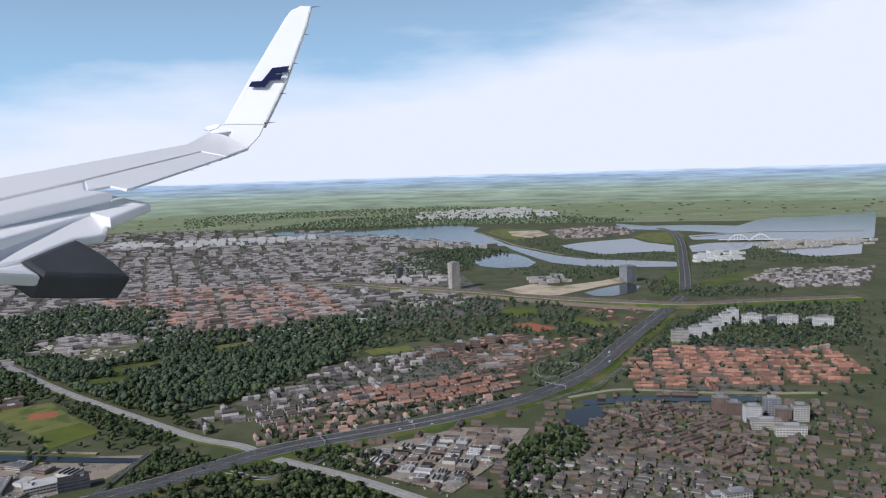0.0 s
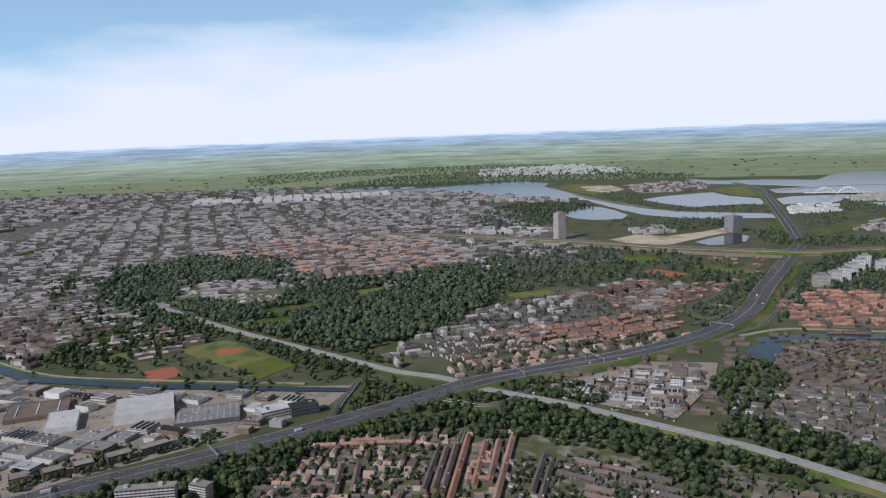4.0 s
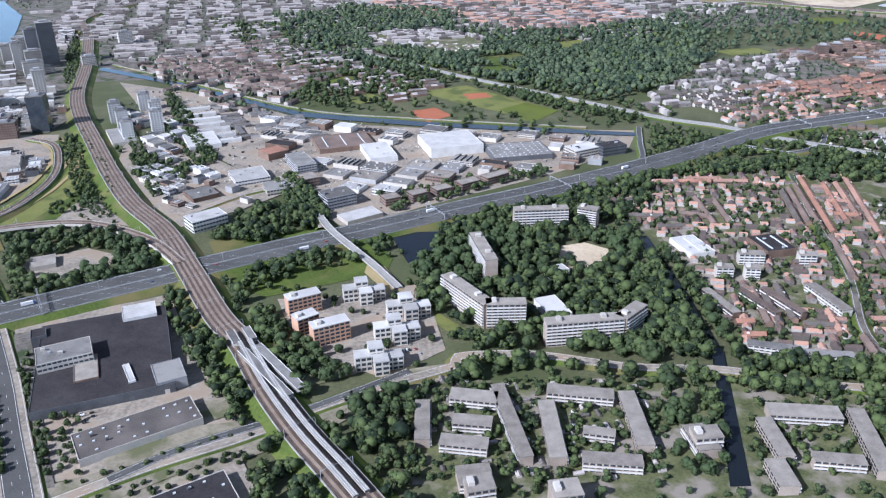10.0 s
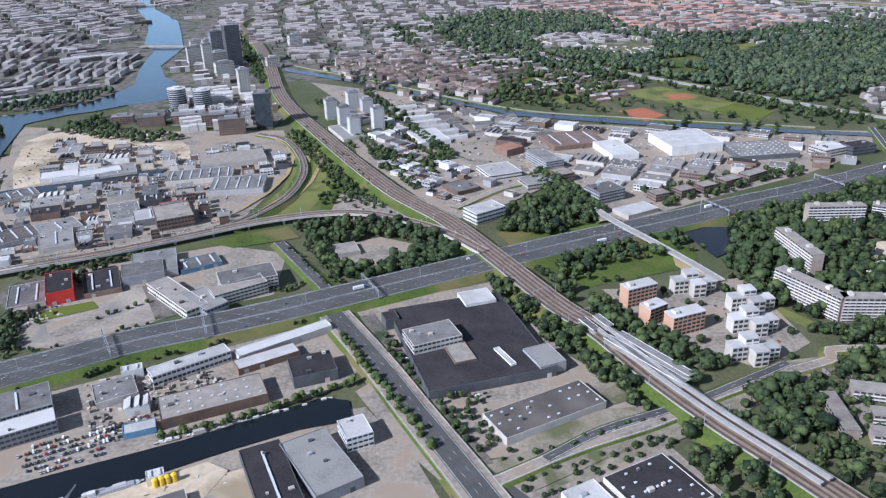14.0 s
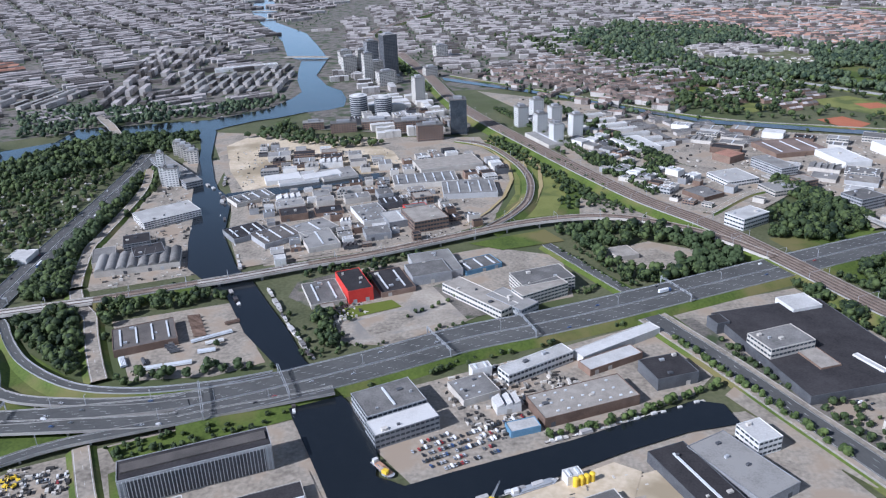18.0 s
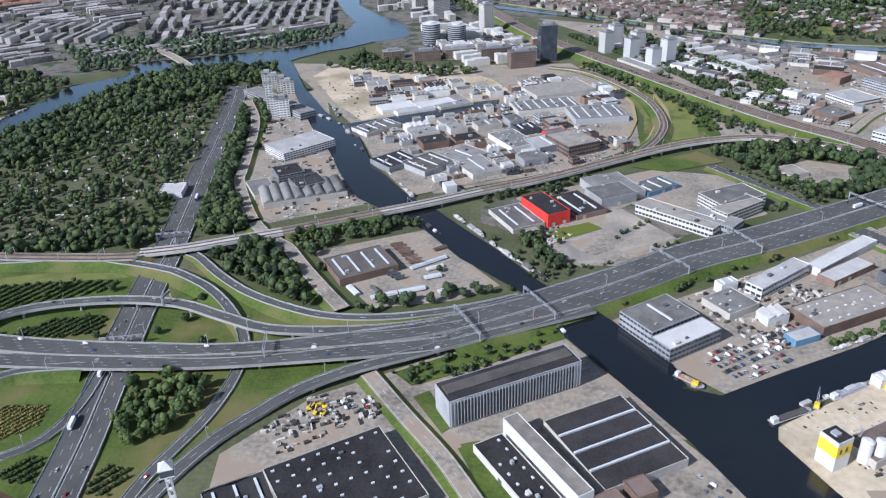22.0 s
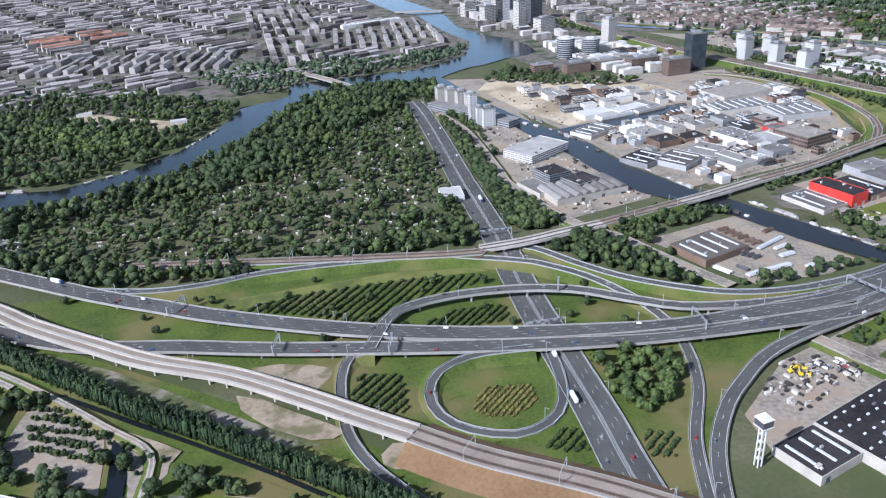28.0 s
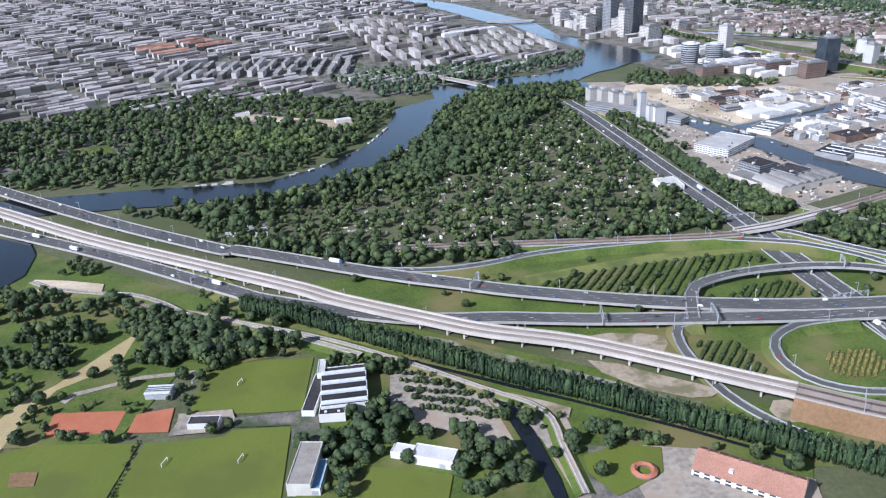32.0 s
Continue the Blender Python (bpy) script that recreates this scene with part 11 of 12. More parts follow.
# infill of houses
infill([(-872, 784), (-881, 871), (-833, 907), (-800, 875), (-766, 763), (-787, 696), (-852, 736)], 20, 15, 26, 8, 7, "mid-rise blocks by the river", [CREAM, ROOF_LIGHT], gable=0.0, gap_share=0.2, name="river_blocks")
infill([(-934, 998), (-967, 1114), (-943, 1273), (-863, 1060), (-838, 922), (-884, 913)], 20, 15, 24, 8, 8, "mid-rise blocks round the towers", [WALL_MIX, ROOF_LIGHT], gable=0.0, gap_share=0.2, name="river_blocks")
infill([(-609, 827), (-543, 777), (-493, 744), (-462, 700), (-498, 659), (-534, 652), (-564, 715)], 22, 8, 26, 5.5, 2.6, "rows of low grey market halls", [WALL_MIX, ROOF_GREY], gable=0.0, gap_share=0.15, name="market_halls")
infill([(-111, 700), (-66, 815), (76, 790), (168, 795), (91, 750), (2, 716), (-79, 690)], 15, 9, 12, 4.5, 2.4, "house rows by the motorway", [WALL_MIX, ROOF_WARM], gable=0.35, gap_share=0.25)
infill([(100, 616), (176, 696), (269, 756), (414, 731), (482, 680), (311, 396), (169, 414), (96, 503)], -28, 7.5, 11, 3.8, 2.2, "dark-roofed house rows", [BRICK, ROOF_DARK], gable=0.38, gap_share=0.5)
infill([(412, 965), (532, 1031), (666, 984), (618, 894), (476, 927)], 10, 13, 20, 5, 3.2, "far house rows and flats", [WALL_MIX, ROOF_WARM], gable=0.3, gap_share=0.6)
infill([(-76, 1108), (134, 1413), (462, 1213), (264, 904), (157, 820), (72, 1005)], 12, 13, 18, 5, 3, "far houses among sports fields", [BRICK, ROOF_WARM], gable=0.3, gap_share=0.55)
infill([(-90, 967), (107, 1009), (-27, 765), (-178, 737)], 15, 14, 24, 6, 4, "far house rows", [WALL_MIX, ROOF_MIX], gap_share=0.3)
infill([(-780, 1067), (-603, 1005), (-491, 769), (-583, 778), (-685, 890)], -30, 14, 24, 6, 4, "house rows by the canal", [WALL_MIX, ROOF_BROWN], gap_share=0.25)
infill([(-23, 685), (107, 748), (217, 776), (348, 767), (211, 562), (103, 556), (37, 576)], -20, 10, 14, 5, 2.4, "works and houses by the motorway", [BRICK, ROOF_DARK], gable=0.3, gap_share=0.5)
# more woods
woods([(-581, 1008), (-477, 1117), (-227, 843), (-111, 695), (-80, 657), (-278, 673), (-450, 729)], 13, 7, "mid", "trees among low houses", thin=0.5)
woods([(-111, 700), (-66, 815), (76, 790), (168, 795), (91, 750), (2, 716), (-79, 690)], 11, 6.5, "mid", "trees beside the motorway", thin=0.6)
woods([(100, 616), (176, 696), (269, 756), (414, 731), (482, 680), (311, 396), (169, 414), (96, 503)], 9, 5, "far", "garden trees", thin=0.5, gap=-0.2)
woods([(351, 1141), (423, 1124), (719, 1203), (903, 1157), (535, 710), (414, 731), (277, 776)], 13, 6.5, "far", "far garden trees", thin=0.45, gap=-0.2)
woods([(-342, 501), (-291, 542), (-201, 575), (-107, 596), (-71, 584), (-98, 571), (-205, 555), (-244, 479), (-330, 477)], 6.5, 8, "near", "trees along the motorway bank")
woods([(-780, 1067), (-603, 1005), (-491, 769), (-583, 778), (-685, 890)], 14, 7, "far", "trees among the houses", thin=0.6)
woods([(-423, 536), (-295, 593), (-288, 576), (-416, 502)], 6, 5.5, "near", "trees along the motorway bank")
woods([(-613, 385), (-550, 409), (-543, 400), (-610, 368), (-738, 308), (-744, 319)], 7, 3, "near", "bushes along the motorway", thin=0.7)
woods([(-779, 299), (-737, 316), (-678, 351), (-614, 376), (-615, 372), (-678, 346), (-736, 312), (-776, 294)], 6, 3, "near", "bushes along the motorway", thin=0.7)
woods([(-859, 229), (-784, 267), (-746, 294), (-680, 324), (-619, 353), (-619, 348), (-681, 318), (-730, 292), (-782, 256), (-849, 223)], 5, 3, "near", "bushes along the motorway bank", thin=0.8)
woods([(-811, 378), (-770, 411), (-767, 403), (-788, 338), (-789, 320)], 5.5, 5, "near", "trees on the canal bank")
woods([(-454, 256), (-429, 275), (-421, 267), (-397, 237), (-389, 211), (-403, 211)], 6.5, 7, "near", "trees beside the railway")
woods([(-962, 334), (-930, 351), (-908, 311), (-905, 279), (-943, 310)], 6, 7.5, "near", "trees by the slip road")
woods([(-973, 480), (-979, 534), (-1000, 623), (-1013, 607), (-978, 464), (-952, 391), (-944, 361), (-973, 353), (-987, 390), (-998, 464)], 6, 7.5, "mid", "tree belt beside the lower motorway")
woods([(-1020, 718), (-1212, 720), (-1287, 845), (-1151, 842), (-1032, 751)], 8, 9, "far", "trees along the river")
woods([(-301, 883), (-224, 783), (-171, 761), (-181, 712), (-230, 742), (-310, 808)], 7, 7, "mid", "trees along the road")
woods([(-174, 693), (-124, 666), (-46, 673), (40, 654), (10, 596), (-93, 612), (-206, 589), (-213, 600)], 7, 7, "mid", "trees along the junction")
woods([(-481, 461), (-403, 460), (-400, 434), (-428, 427), (-482, 420)], 7, 6, "near", "trees round the pond")
woods([(-927, 348), (-859, 384), (-853, 365), (-908, 344)], 5.5, 5, "near", "trees along the railway bank")
woods([(-690, 662), (-639, 562), (-602, 496), (-631, 503), (-650, 550)], 6, 3.5, "mid", "bushes between the railway tracks", thin=0.6)
woods([(-809, 299), (-772, 323), (-723, 352), (-661, 382), (-612, 403), (-613, 395), (-662, 373), (-722, 342), (-769, 310), (-804, 291)], 4.5, 3, "near", "bushes on the motorway bank")
woods([(-851, 243), (-812, 267), (-770, 288), (-766, 283), (-806, 258), (-845, 236)], 4.5, 3, "near", "bushes on the motorway bank")
woods([(-848, 223), (-824, 233), (-792, 252), (-788, 248), (-825, 226), (-846, 217)], 4.5, 3.5, "near", "bushes along the motorway bank", thin=0.8)
# planted strips and bushes
hedges([(-1119, 281), (-1093, 302), (-1053, 303), (-1032, 304), (-1000, 306), (-999, 297), (-1033, 282), (-1051, 261), (-1060, 263), (-1089, 274)], 59, 4.3, 20, 5, "planted strips of young shrubs on the grass")
hedges([(-1031, 257), (-1016, 270), (-991, 272), (-990, 259), (-1005, 254)], 55, 3.4, 20, 6, "planted strips of young shrubs on the grass")
hedges([(-1060, 203), (-1057, 221), (-1040, 219), (-1036, 197), (-1040, 192), (-1050, 197)], 56, 3.6, 20, 7, "planted strips of young shrubs on the grass")
hedges([(-1012, 194), (-1007, 207), (-988, 207), (-986, 195), (-997, 187), (-1008, 188)], 55, 2.2, 20, 8, "dry planted strips inside the loop", mat=STRAWBUSH, height=1.0)
hedges([(-989, 169), (-982, 178), (-972, 177), (-969, 165), (-981, 165)], 50, 3.2, 20, 9, "planted strips of young shrubs")
hedges([(-956, 161), (-950, 173), (-939, 172), (-944, 159)], 50, 3.2, 20, 10, "planted strips of young shrubs")
# works details
clutter([(-902, 535), (-796, 577), (-707, 484), (-758, 448), (-845, 406)], 420, 1, "stored goods and vans in works yards", 0.6)
clutter([(-962, 677), (-807, 667), (-793, 631), (-860, 576), (-914, 555)], 120, 2, "heaps and sheds on the sandy site", 0.8)
clutter([(-595, 839), (-386, 707), (-201, 678), (-285, 585), (-437, 491), (-521, 624)], 600, 3, "stored goods and vans in the estate", 0.7)
clutter([(-952, 691), (-727, 555), (-728, 498), (-819, 453)], 300, 4, "stored goods in works yards", 0.7)
clutter([(-694, 188), (-671, 200), (-664, 182), (-688, 166)], 160, 17, "heaps and goods on the south yard", 0.8)
clutter([(-901, 192), (-884, 213), (-855, 215), (-854, 203), (-890, 179)], 120, 7, "stored goods on the works yard")
clutter([(-714, 193), (-649, 223), (-634, 231), (-635, 217), (-691, 186)], 160, 8, "heaps and goods on the dock", 0.7)
clutter([(-724, 284), (-683, 307), (-642, 278), (-651, 262), (-699, 240)], 220, 9, "goods in yards by the basin")
clutter([(-982, 596), (-925, 513), (-876, 402), (-933, 374), (-952, 397)], 260, 10, "goods in canal side yards")
clutter([(-807, 387), (-788, 395), (-769, 352), (-785, 332)], 120, 11, "goods in small works yards")
clutter([(-41, 637), (75, 679), (104, 615), (55, 550), (3, 604)], 200, 12, "goods in works yards")
clutter([(-719, 848), (-682, 905), (-491, 621), (-490, 556), (-585, 574)], 250, 13, "goods in works yards")
clutter([(-1286, 466), (-1159, 593), (-1045, 607), (-1013, 464), (-997, 350), (-1058, 338), (-1206, 318)], 1100, 14, "small allotment huts and greenhouses among trees", 1.0, [HUT, HUT])
clutter([(-1300, 392), (-1272, 392), (-1264, 368), (-1292, 372)], 60, 15, "white allotment huts", 1.0, [SKYLIGHT, HUT])
# station
road("platform", [(-481.4, 327.2, 4.75), (-463.4, 291.2, 4.75), (-443.4, 257.2, 4.75), (-425.4, 231.2, 4.75), (-415.4, 216.2, 4.75)], 2.2, "long pale concrete railway platform", lanes=1, rails=False, deck=True, mat=CONCRETE, category="platform")
road("platform", [(-477.3, 329.7, 4.75), (-459.3, 293.7, 4.75), (-439.3, 259.7, 4.75), (-421.3, 233.7, 4.75), (-411.3, 218.7, 4.75)], 2.2, "long pale concrete railway platform", lanes=1, rails=False, deck=True, mat=CONCRETE, category="platform")
canopy(-464.2, 299.9, 48.7, 4.4, -53.7, 4.0, "railway platform under a long grey canopy")
canopy(-458.6, 304.8, 46.0, 4.4, -54.3, 4.0, "railway platform under a long grey canopy")
canopy(-485.4, 331.7, 13.5, 4, -62.2, 4.0, "railway platform under a long grey canopy")
canopy(-478.1, 335.2, 13.0, 4, -62.7, 4.0, "railway platform under a long grey canopy")
tank(-663.3, 216.3, 1.1, 4.2, YELLOW, "yellow upright storage tank on the dock")
tank(-661.2, 217.4, 1.1, 4.2, YELLOW, "yellow upright storage tank on the dock")
tank(-659.2, 218.5, 1.1, 4.2, YELLOW, "yellow upright storage tank on the dock")
tank(-657.1, 219.7, 1.1, 4.2, YELLOW, "yellow upright storage tank on the dock")
pipe_stack(-864.2, 288.4, 22.3, 13.0, 5, SKYLIGHT, "long white pipes stacked on the yard", 2)
pipe_stack(-851.2, 293.1, 20.0, 13.1, 5, SKYLIGHT, "long white pipes stacked on the yard", 2)
pipe_stack(-849.0, 317.6, 35.2, 10.9, 4, SKYLIGHT, "long white pipes stacked on the yard", 2)
pipe_stack(-840.3, 323.7, 34.3, 10.4, 4, SKYLIGHT, "long white pipes stacked on the yard", 2)
pipe_stack(-862.8, 341.0, 15.3, 6.7, 3, BRICK, "rusty brown steel bars stacked on the yard", 3)
pipe_stack(-860.5, 337.0, 15.2, 6.7, 3, BRICK, "rusty brown steel bars stacked on the yard", 3)
pipe_stack(-858.2, 333.1, 15.1, 6.6, 3, BRICK, "rusty brown steel bars stacked on the yard", 3)
pipe_stack(-856.0, 329.3, 15.0, 6.5, 3, BRICK, "rusty brown steel bars stacked on the yard", 3)
pipe_stack(-853.8, 325.5, 14.8, 6.5, 3, BRICK, "rusty brown steel bars stacked on the yard", 3)
pipe_stack(-851.7, 321.8, 14.7, 6.4, 3, BRICK, "rusty brown steel bars stacked on the yard", 3)
pipe_stack(-867.3, 314.2, 25.9, 5.1, 3, WALL_DARK, "dark steel bars in a rack on the yard", 3)
pipe_stack(-865.0, 311.9, 25.7, 5.1, 3, WALL_DARK, "dark steel bars in a rack on the yard", 3)
pipe_stack(-862.7, 309.5, 25.6, 5.0, 3, WALL_DARK, "dark steel bars in a rack on the yard", 3)
pipe_stack(-860.4, 307.2, 25.4, 5.0, 3, WALL_DARK, "dark steel bars in a rack on the yard", 3)
pipe_stack(-858.1, 304.9, 25.3, 5.0, 3, WALL_DARK, "dark steel bars in a rack on the yard", 3)
pipe_stack(-841.9, 306.2, 21.3, 8.7, 5, SKYLIGHT, "long white pipes stacked on the yard", 2)
pipe_stack(-834.9, 292.7, 26.6, 7.9, 5, SKYLIGHT, "long white pipes stacked on the yard", 2)
pipe_stack(-841.2, 315.3, 28.5, 9.3, 4, WHITE, "long white pipes stacked on the yard", 2)
pipe_stack(-879.7, 293.2, -55.3, 9.8, 5, SKYLIGHT, "long white pipes stacked on the yard", 2)
pipe_stack(-869.3, 294.3, -52.6, 6.8, 3, WALL_DARK, "dark steel bars in a rack on the yard", 2)
pipe_stack(-839.5, 336.4, 33.2, 7.8, 4, BRICK, "rusty brown steel bars stacked on the yard", 2)
barge(-678.8, 214.5, 29.2, 19.3, GALV)
barge(-705.2, 200.3, 24.9, 19.2, ROOF_DARK)
barge(-736.9, 221.4, -44.5, 12.9, ORANGE)
silo_house(-700.4, 176.0, 7.0, 7.5, 28, 13.0)
tank(-689.3, 176.7, 2.1, 9.5, WHITE, "tall white silo on the quay")
tank(-684.5, 176.7, 2.1, 9.5, WHITE, "tall white silo on the quay")
crane(-691.1, 182.0, 0.4, 40, 7.0, 6.0)
crane(-694.2, 205.0, 0.4, 65)
crane(-735.6, 218.4, 0.4, 150, 4.0, 3.0)
excavator(-884.1, 204.4, 20, 0)
excavator(-881.4, 202.1, 80, 0)
excavator(-878.4, 205.5, 140, 0)
excavator(-881.4, 206.8, 200, 0)
excavator(-878.2, 201.9, 250, 0)
watch_tower(-918.0, 152.7, 21, 20)
ring_house(-1101.4, 139.8, 4.6)
terrace(-1068.3, 133.1, 34.3, 13, -34.1, 3.0, 7.0, WHITE, ROOF_RED, "long low building with orange tiled roof")
goal(-1251.7, 209.8, 75)
goal(-1268.9, 160.3, 75)
goal(-1241.5, 159.9, 75)
goal(-1271.6, 214.0, 75)
river_bridge = road("road_bridge", [(-1175, 818, 2.5), (-1149, 783, 3), (-1122, 750, 3), (-1096, 714, 2.5)], 9, "pale concrete bridge over the river", lanes=2, deck=True, mat=PAVING)
arch_bridge((1054, 2153), (1180, 2109), 16.0)
# traffic, gantries, lamps and boats
traffic(main_line, [(-10, 1), (-7.5, 1), (-5, 1), (-2.6, 1), (2.6, -1), (5, -1), (7.5, -1), (10, -1)], 185, 1)
traffic(north_line, [(-3.5, -1), (-1.2, -1), (1.2, -1), (3.4, -1)], 55, 2)
traffic(south_line, [(-2.8, 1), (-0.8, 1), (1.4, 1)], 60, 3)
traffic(low_line, [(-6, 1), (-3.6, 1), (3.6, -1), (6, -1)], 70, 4)
traffic(slip_c, [(-1.2, 1), (1.2, 1)], 90, 5, lorry=0)
traffic(loop_line, [(0, 1)], 70, 6, lorry=0)
traffic(east_slip, [(-1.2, 1), (1.2, 1)], 90, 7, lorry=0)
traffic(slip_a, [(0, 1)], 70, 8, lorry=0)
lamps_along(north_line, 5.2, 7)
lamps_along(main_line, 0.0, 11)
lamps_along(slip_c, 2.8, 7)
lamps_along(loop_line, -2.1, 7)
lamps_along(east_slip, -2.8, 7)
lamps_along(low_line, -8.3, 9)
lamps_along(west_slip, 2.1, 7)
gantry_over(main_line, -297, 560, 26)
gantry_over(main_line, -385, 495, 26)
gantry_over(main_line, -604, 383, 26)
gantry_over(main_line, -680, 333, 26)
gantry_over(main_line, -795, 283, 26)
gantry_over(main_line, -725, 317, 26)
gantry_over(main_line, -823, 257, 26)
gantry_over(north_line, -907, 245, 13)
gantry_over(north_line, -1151, 282, 13)
gantry_over(south_line, -1043, 238, 11)
gantry_over(south_line, -1094, 240, 11)
gantry_over(low_line, -979, 250, 18)
gantry_over(low_line, -994, 351, 18)
gantry_over(slip_c, -963, 281, 7)
gantry_over(south_line, -1295, 308, 11)
gantry_over(main_line, 40, 717, 26)
gantry_over(main_line, -43, 697, 26)
gantry_over(main_line, 203, 805, 26)
car_park([(-728, 235), (-710, 258), (-683, 270), (-683, 253), (-692, 250), (-696, 240), (-690, 236), (-712, 222), (-724, 226)], 31.6, 3.9, 0.72, 1, limit=92)
car_park([(-568, 305), (-556, 315), (-533, 277), (-540, 269)], -60, 4.0, 0.35, 2, limit=20)
car_park([(-876, 212), (-862, 215), (-857, 207), (-874, 201)], 30, 3.5, 0.5, 3, limit=12)
car_park([(-1187, 199), (-1146, 189), (-1129, 179), (-1141, 162)], -20, 5.0, 0.12, 4, limit=12)
car_park([(-419, 370), (-392, 346), (-390, 319), (-410, 325)], 12, 5.0, 0.3, 5, limit=20)
car_park([(-1094, 151), (-1082, 146), (-1087, 132), (-1101, 134)], 30, 4.0, 0.3, 6, limit=8)
car_park([(-760, 168), (-745, 174), (-730, 154), (-747, 140)], 40, 5.0, 0.2, 11, limit=14)
car_park([(-631, 432), (-605, 448), (-588, 435), (-612, 411)], 20, 4.0, 0.5, 12, limit=16)
car_park([(-581, 315), (-571, 320), (-554, 281), (-564, 277)], -60, 4.0, 0.4, 13, limit=14)
car_park([(-345, 293), (-337, 293), (-346, 238), (-353, 238)], 75, 3.2, 0.5, 8, limit=18)
car_park([(-328, 280), (-323, 278), (-330, 237), (-334, 237)], 78, 3.2, 0.5, 9, limit=14)
car_park([(-643, 437), (-590, 443), (-586, 418), (-623, 412)], 15, 4, 0.35, 10, limit=20)
moor([(-831, 375), (-810, 338), (-793, 312), (-785, 301)], 34, 1, 0.6)
moor([(-852, 371), (-839, 350)], 4, 2)
moor([(-672, 243), (-643, 257), (-605, 275)], 16, 3, 0.2)
moor([(-892, 479), (-860, 407), (-883, 457)], 10, 4, 0.6)
moor([(-936, 584), (-919, 534), (-895, 460)], 8, 5, 0.6)
moor([(-710, 201), (-678, 216), (-669, 221)], 7, 6, 0.3)
moor([(-1346, 470), (-1286, 474), (-1251, 496), (-1220, 541), (-1199, 606)], 18, 7, 0.7)
moor([(-976, 892), (-1029, 790), (-1088, 777)], 10, 8, 0.7)
moor([(-784, 261), (-777, 244)], 3, 10)
moor([(-999, 614), (-928, 549), (-899, 485)], 12, 11, 0.6)
# single trees
single_trees([(-476, 398), (-384, 396), (-377, 300), (-431, 300)], 7, 4.5, 30, 1, "young broad-crowned tree by the offices")
single_trees([(-1200, 196), (-1103, 164), (-1121, 130), (-1212, 138)], 7, 6, 40, 2, "broad-crowned tree among gardens")
single_trees([(-1366, 240), (-1222, 224), (-1212, 133), (-1319, 142)], 9, 5.5, 25, 3, "broad-crowned tree beside the pitches")
single_trees([(-607, 356), (-536, 253), (-548, 232), (-606, 326)], 7, 3.6, 35, 4, "young street tree beside the car park")
single_trees([(-851, 296), (-822, 314), (-748, 316), (-762, 339), (-812, 351)], 9, 4, 12, 5, "small tree by the canal")
single_trees([(-533, 219), (-453, 261), (-447, 252), (-516, 212)], 6, 3, 20, 6, "small round tree on the verge")
single_trees([(-1236, 300), (-1006, 315), (-900, 275), (-939, 242), (-1141, 247)], 18, 4, 25, 7, "young tree on the grass")
# the wing of the aircraft, seen from its cabin
wing = thing("aircraft_wing", 0, 0, 0, 0, "white swept aircraft wing with lowered flaps and upturned tip", "aircraft wing")
plate("wing_panel", WING_WHITE, [(-2.851, 5.053, 243.730), (-2.437, 5.760, 243.828), (-1.530, 7.524, 244.086), (-1.446, 8.301, 244.232), (-1.270, 8.168, 244.188), (-0.978, 7.577, 244.041), (-1.114, 7.096, 243.959), (-1.351, 7.248, 244.013), (-1.919, 5.890, 243.801), (-2.222, 5.228, 243.701), (-2.554, 4.500, 243.590)], 0.03, wing)
plate("aileron", WING_GREY, [(-1.896, 5.815, 243.790), (-1.336, 7.167, 244.001), (-1.106, 7.042, 243.953), (-1.566, 5.649, 243.723), (-1.696, 5.714, 243.749), (-1.800, 5.563, 243.730)], 0.02, wing)
plate("wing_panel", WING_GREY, [(-2.521, 4.439, 243.584), (-2.182, 5.132, 243.692), (-1.876, 5.756, 243.790), (-1.813, 5.582, 243.730), (-1.659, 5.642, 243.711), (-2.083, 4.878, 243.603), (-2.395, 4.200, 243.493)], 0.08, wing)
plate("upper_flap", WING_WHITE, [(-2.408, 4.218, 243.463), (-2.196, 5.138, 243.563), (-1.851, 6.220, 243.679), (-1.456, 5.801, 243.619), (-1.553, 5.180, 243.550), (-1.733, 5.375, 243.578), (-1.965, 4.578, 243.492), (-2.163, 3.772, 243.404)], 0.07, wing)
plate("lower_flap", WING_WHITE, [(-2.292, 3.991, 243.353), (-2.010, 4.676, 243.459), (-1.730, 5.364, 243.567), (-1.601, 5.352, 243.529), (-1.571, 5.115, 243.459), (-1.692, 4.958, 243.449), (-1.833, 4.518, 243.370), (-1.904, 4.405, 243.359), (-2.201, 3.817, 243.282)], 0.07, wing)
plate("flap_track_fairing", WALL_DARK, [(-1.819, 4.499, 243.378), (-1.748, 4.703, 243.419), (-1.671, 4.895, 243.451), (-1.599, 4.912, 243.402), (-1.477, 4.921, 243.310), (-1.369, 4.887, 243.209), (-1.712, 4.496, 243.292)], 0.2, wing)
plate("flap_track_fairing", WING_GREY, [(-2.235, 3.874, 243.261), (-1.902, 4.399, 243.354), (-1.826, 4.498, 243.363), (-1.730, 4.480, 243.292), (-1.890, 4.366, 243.327), (-2.211, 3.823, 243.216)], 0.1, wing)
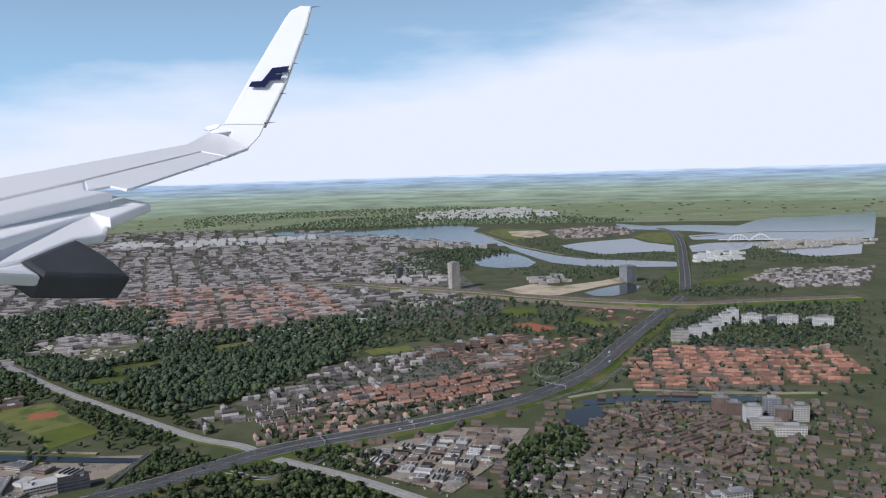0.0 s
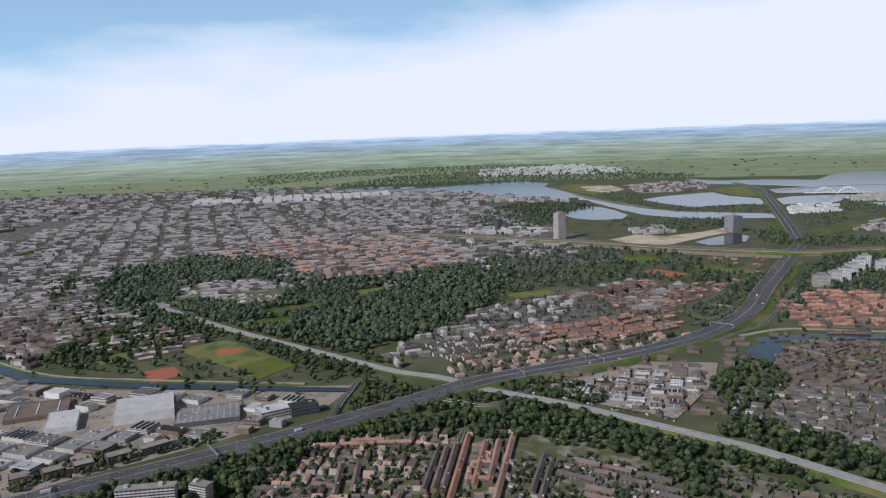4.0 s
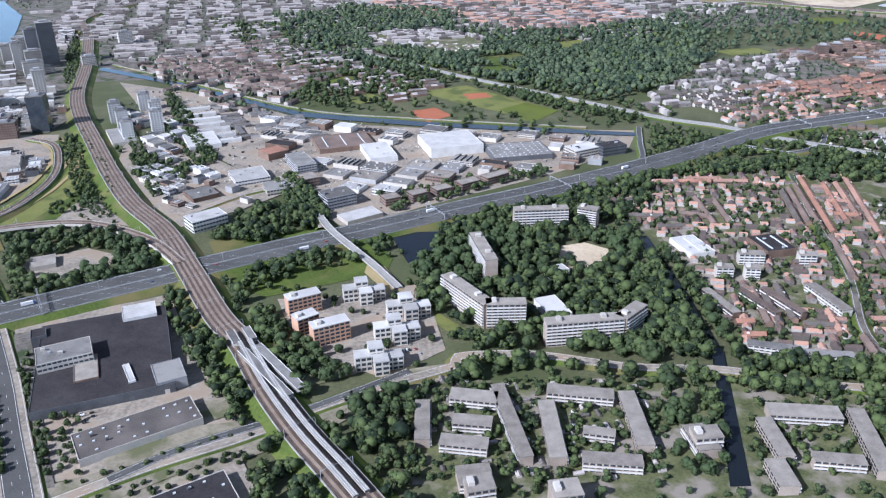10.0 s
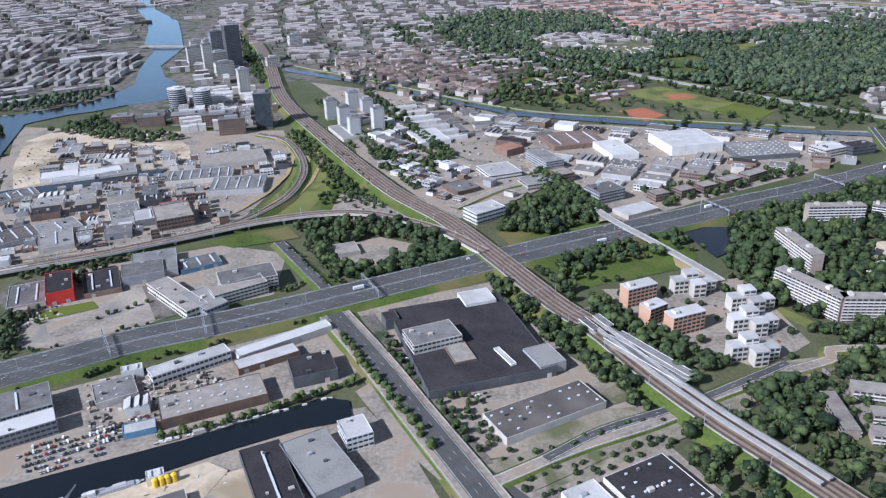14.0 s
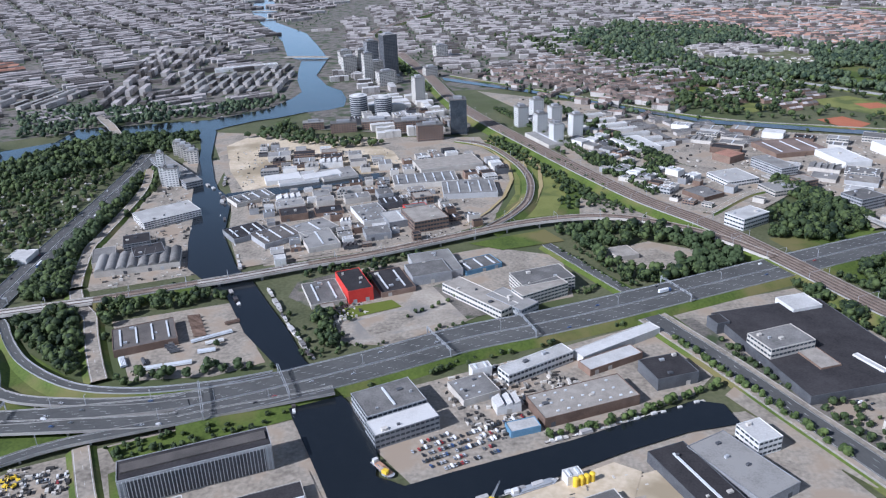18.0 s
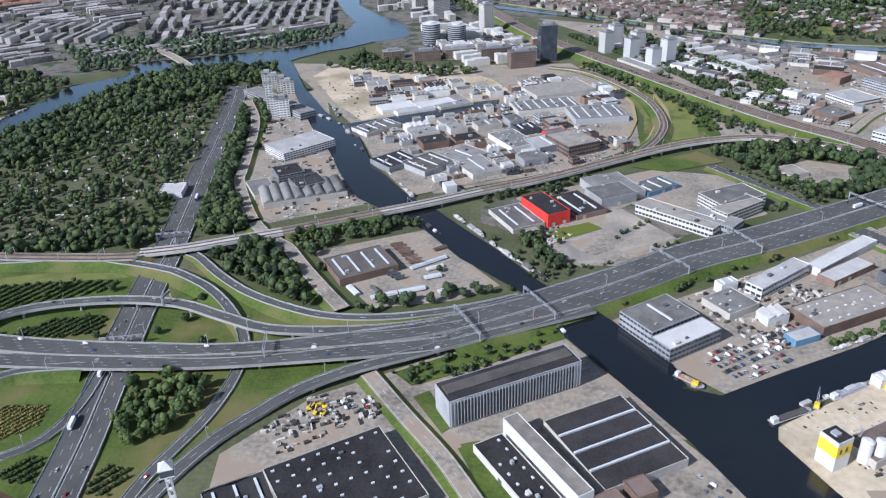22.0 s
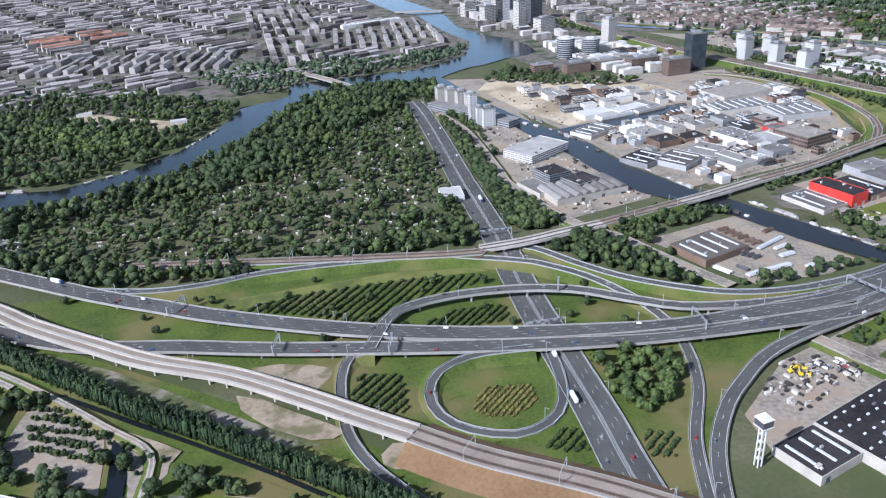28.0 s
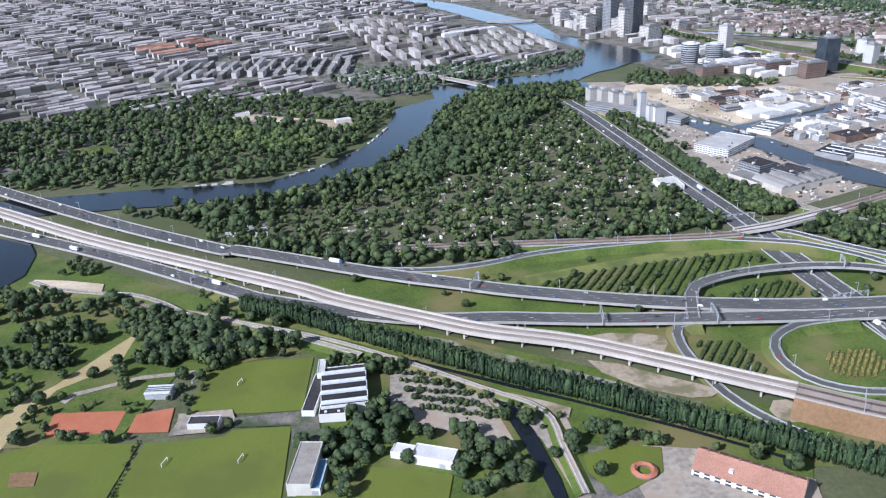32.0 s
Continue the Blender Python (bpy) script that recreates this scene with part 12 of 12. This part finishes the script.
plate("winglet_root", WING_WHITE, [(-1.437, 8.249, 244.230), (-1.293, 8.283, 244.296), (-0.899, 8.290, 244.286), (-0.944, 8.241, 244.182), (-1.056, 8.182, 244.058), (-1.278, 8.144, 243.990), (-1.362, 8.177, 244.067)], 0.02, wing)
plate("winglet", WING_WHITE, [(-1.310, 8.286, 244.302), (-1.067, 8.580, 244.788), (-0.687, 9.014, 245.501), (-0.626, 9.064, 245.583), (-0.520, 9.099, 245.638), (-0.396, 9.097, 245.630), (-0.443, 8.978, 245.431), (-0.688, 8.548, 244.718), (-0.887, 8.289, 244.292)], 0.08, wing)
plate("tip_light", WING_WHITE, [(-1.484, 8.153, 244.255), (-1.426, 8.177, 244.294), (-1.310, 8.186, 244.302), (-1.352, 8.157, 244.257), (-1.428, 8.143, 244.236)], 0.02, wing)
plate("emblem", NAVY, [(-1.059, 8.477, 244.695), (-1.031, 8.511, 244.750), (-0.927, 8.516, 244.755), (-0.818, 8.603, 244.897), (-0.642, 8.621, 244.919), (-0.666, 8.583, 244.857), (-0.789, 8.570, 244.840), (-0.898, 8.476, 244.686)], 0.01, wing)
plate("emblem", NAVY, [(-0.846, 8.524, 244.766), (-0.829, 8.554, 244.815), (-0.713, 8.563, 244.826), (-0.736, 8.529, 244.770)], 0.01, wing)
wick([(-0.898, 8.292, 244.303), (-0.766, 8.227, 244.308)], wing)
wick([(-0.789, 8.516, 244.618), (-0.656, 8.451, 244.615)], wing)
wick([(-0.684, 8.794, 244.960), (-0.541, 8.728, 244.955)], wing)
wick([(-0.566, 9.072, 245.308), (-0.420, 9.005, 245.301)], wing)
wick([(-0.453, 9.350, 245.662), (-0.290, 9.282, 245.659)], wing)
wick([(-1.459, 6.838, 243.853), (-1.298, 6.718, 243.839)], wing)
wick([(-1.376, 7.136, 243.894), (-1.226, 7.017, 243.879)], wing)
wick([(-1.311, 7.437, 243.934), (-1.171, 7.319, 243.919)], wing)
wick([(-1.283, 7.846, 243.997), (-1.107, 7.722, 243.963)], wing)

# ---- planting and distance ----
plant()
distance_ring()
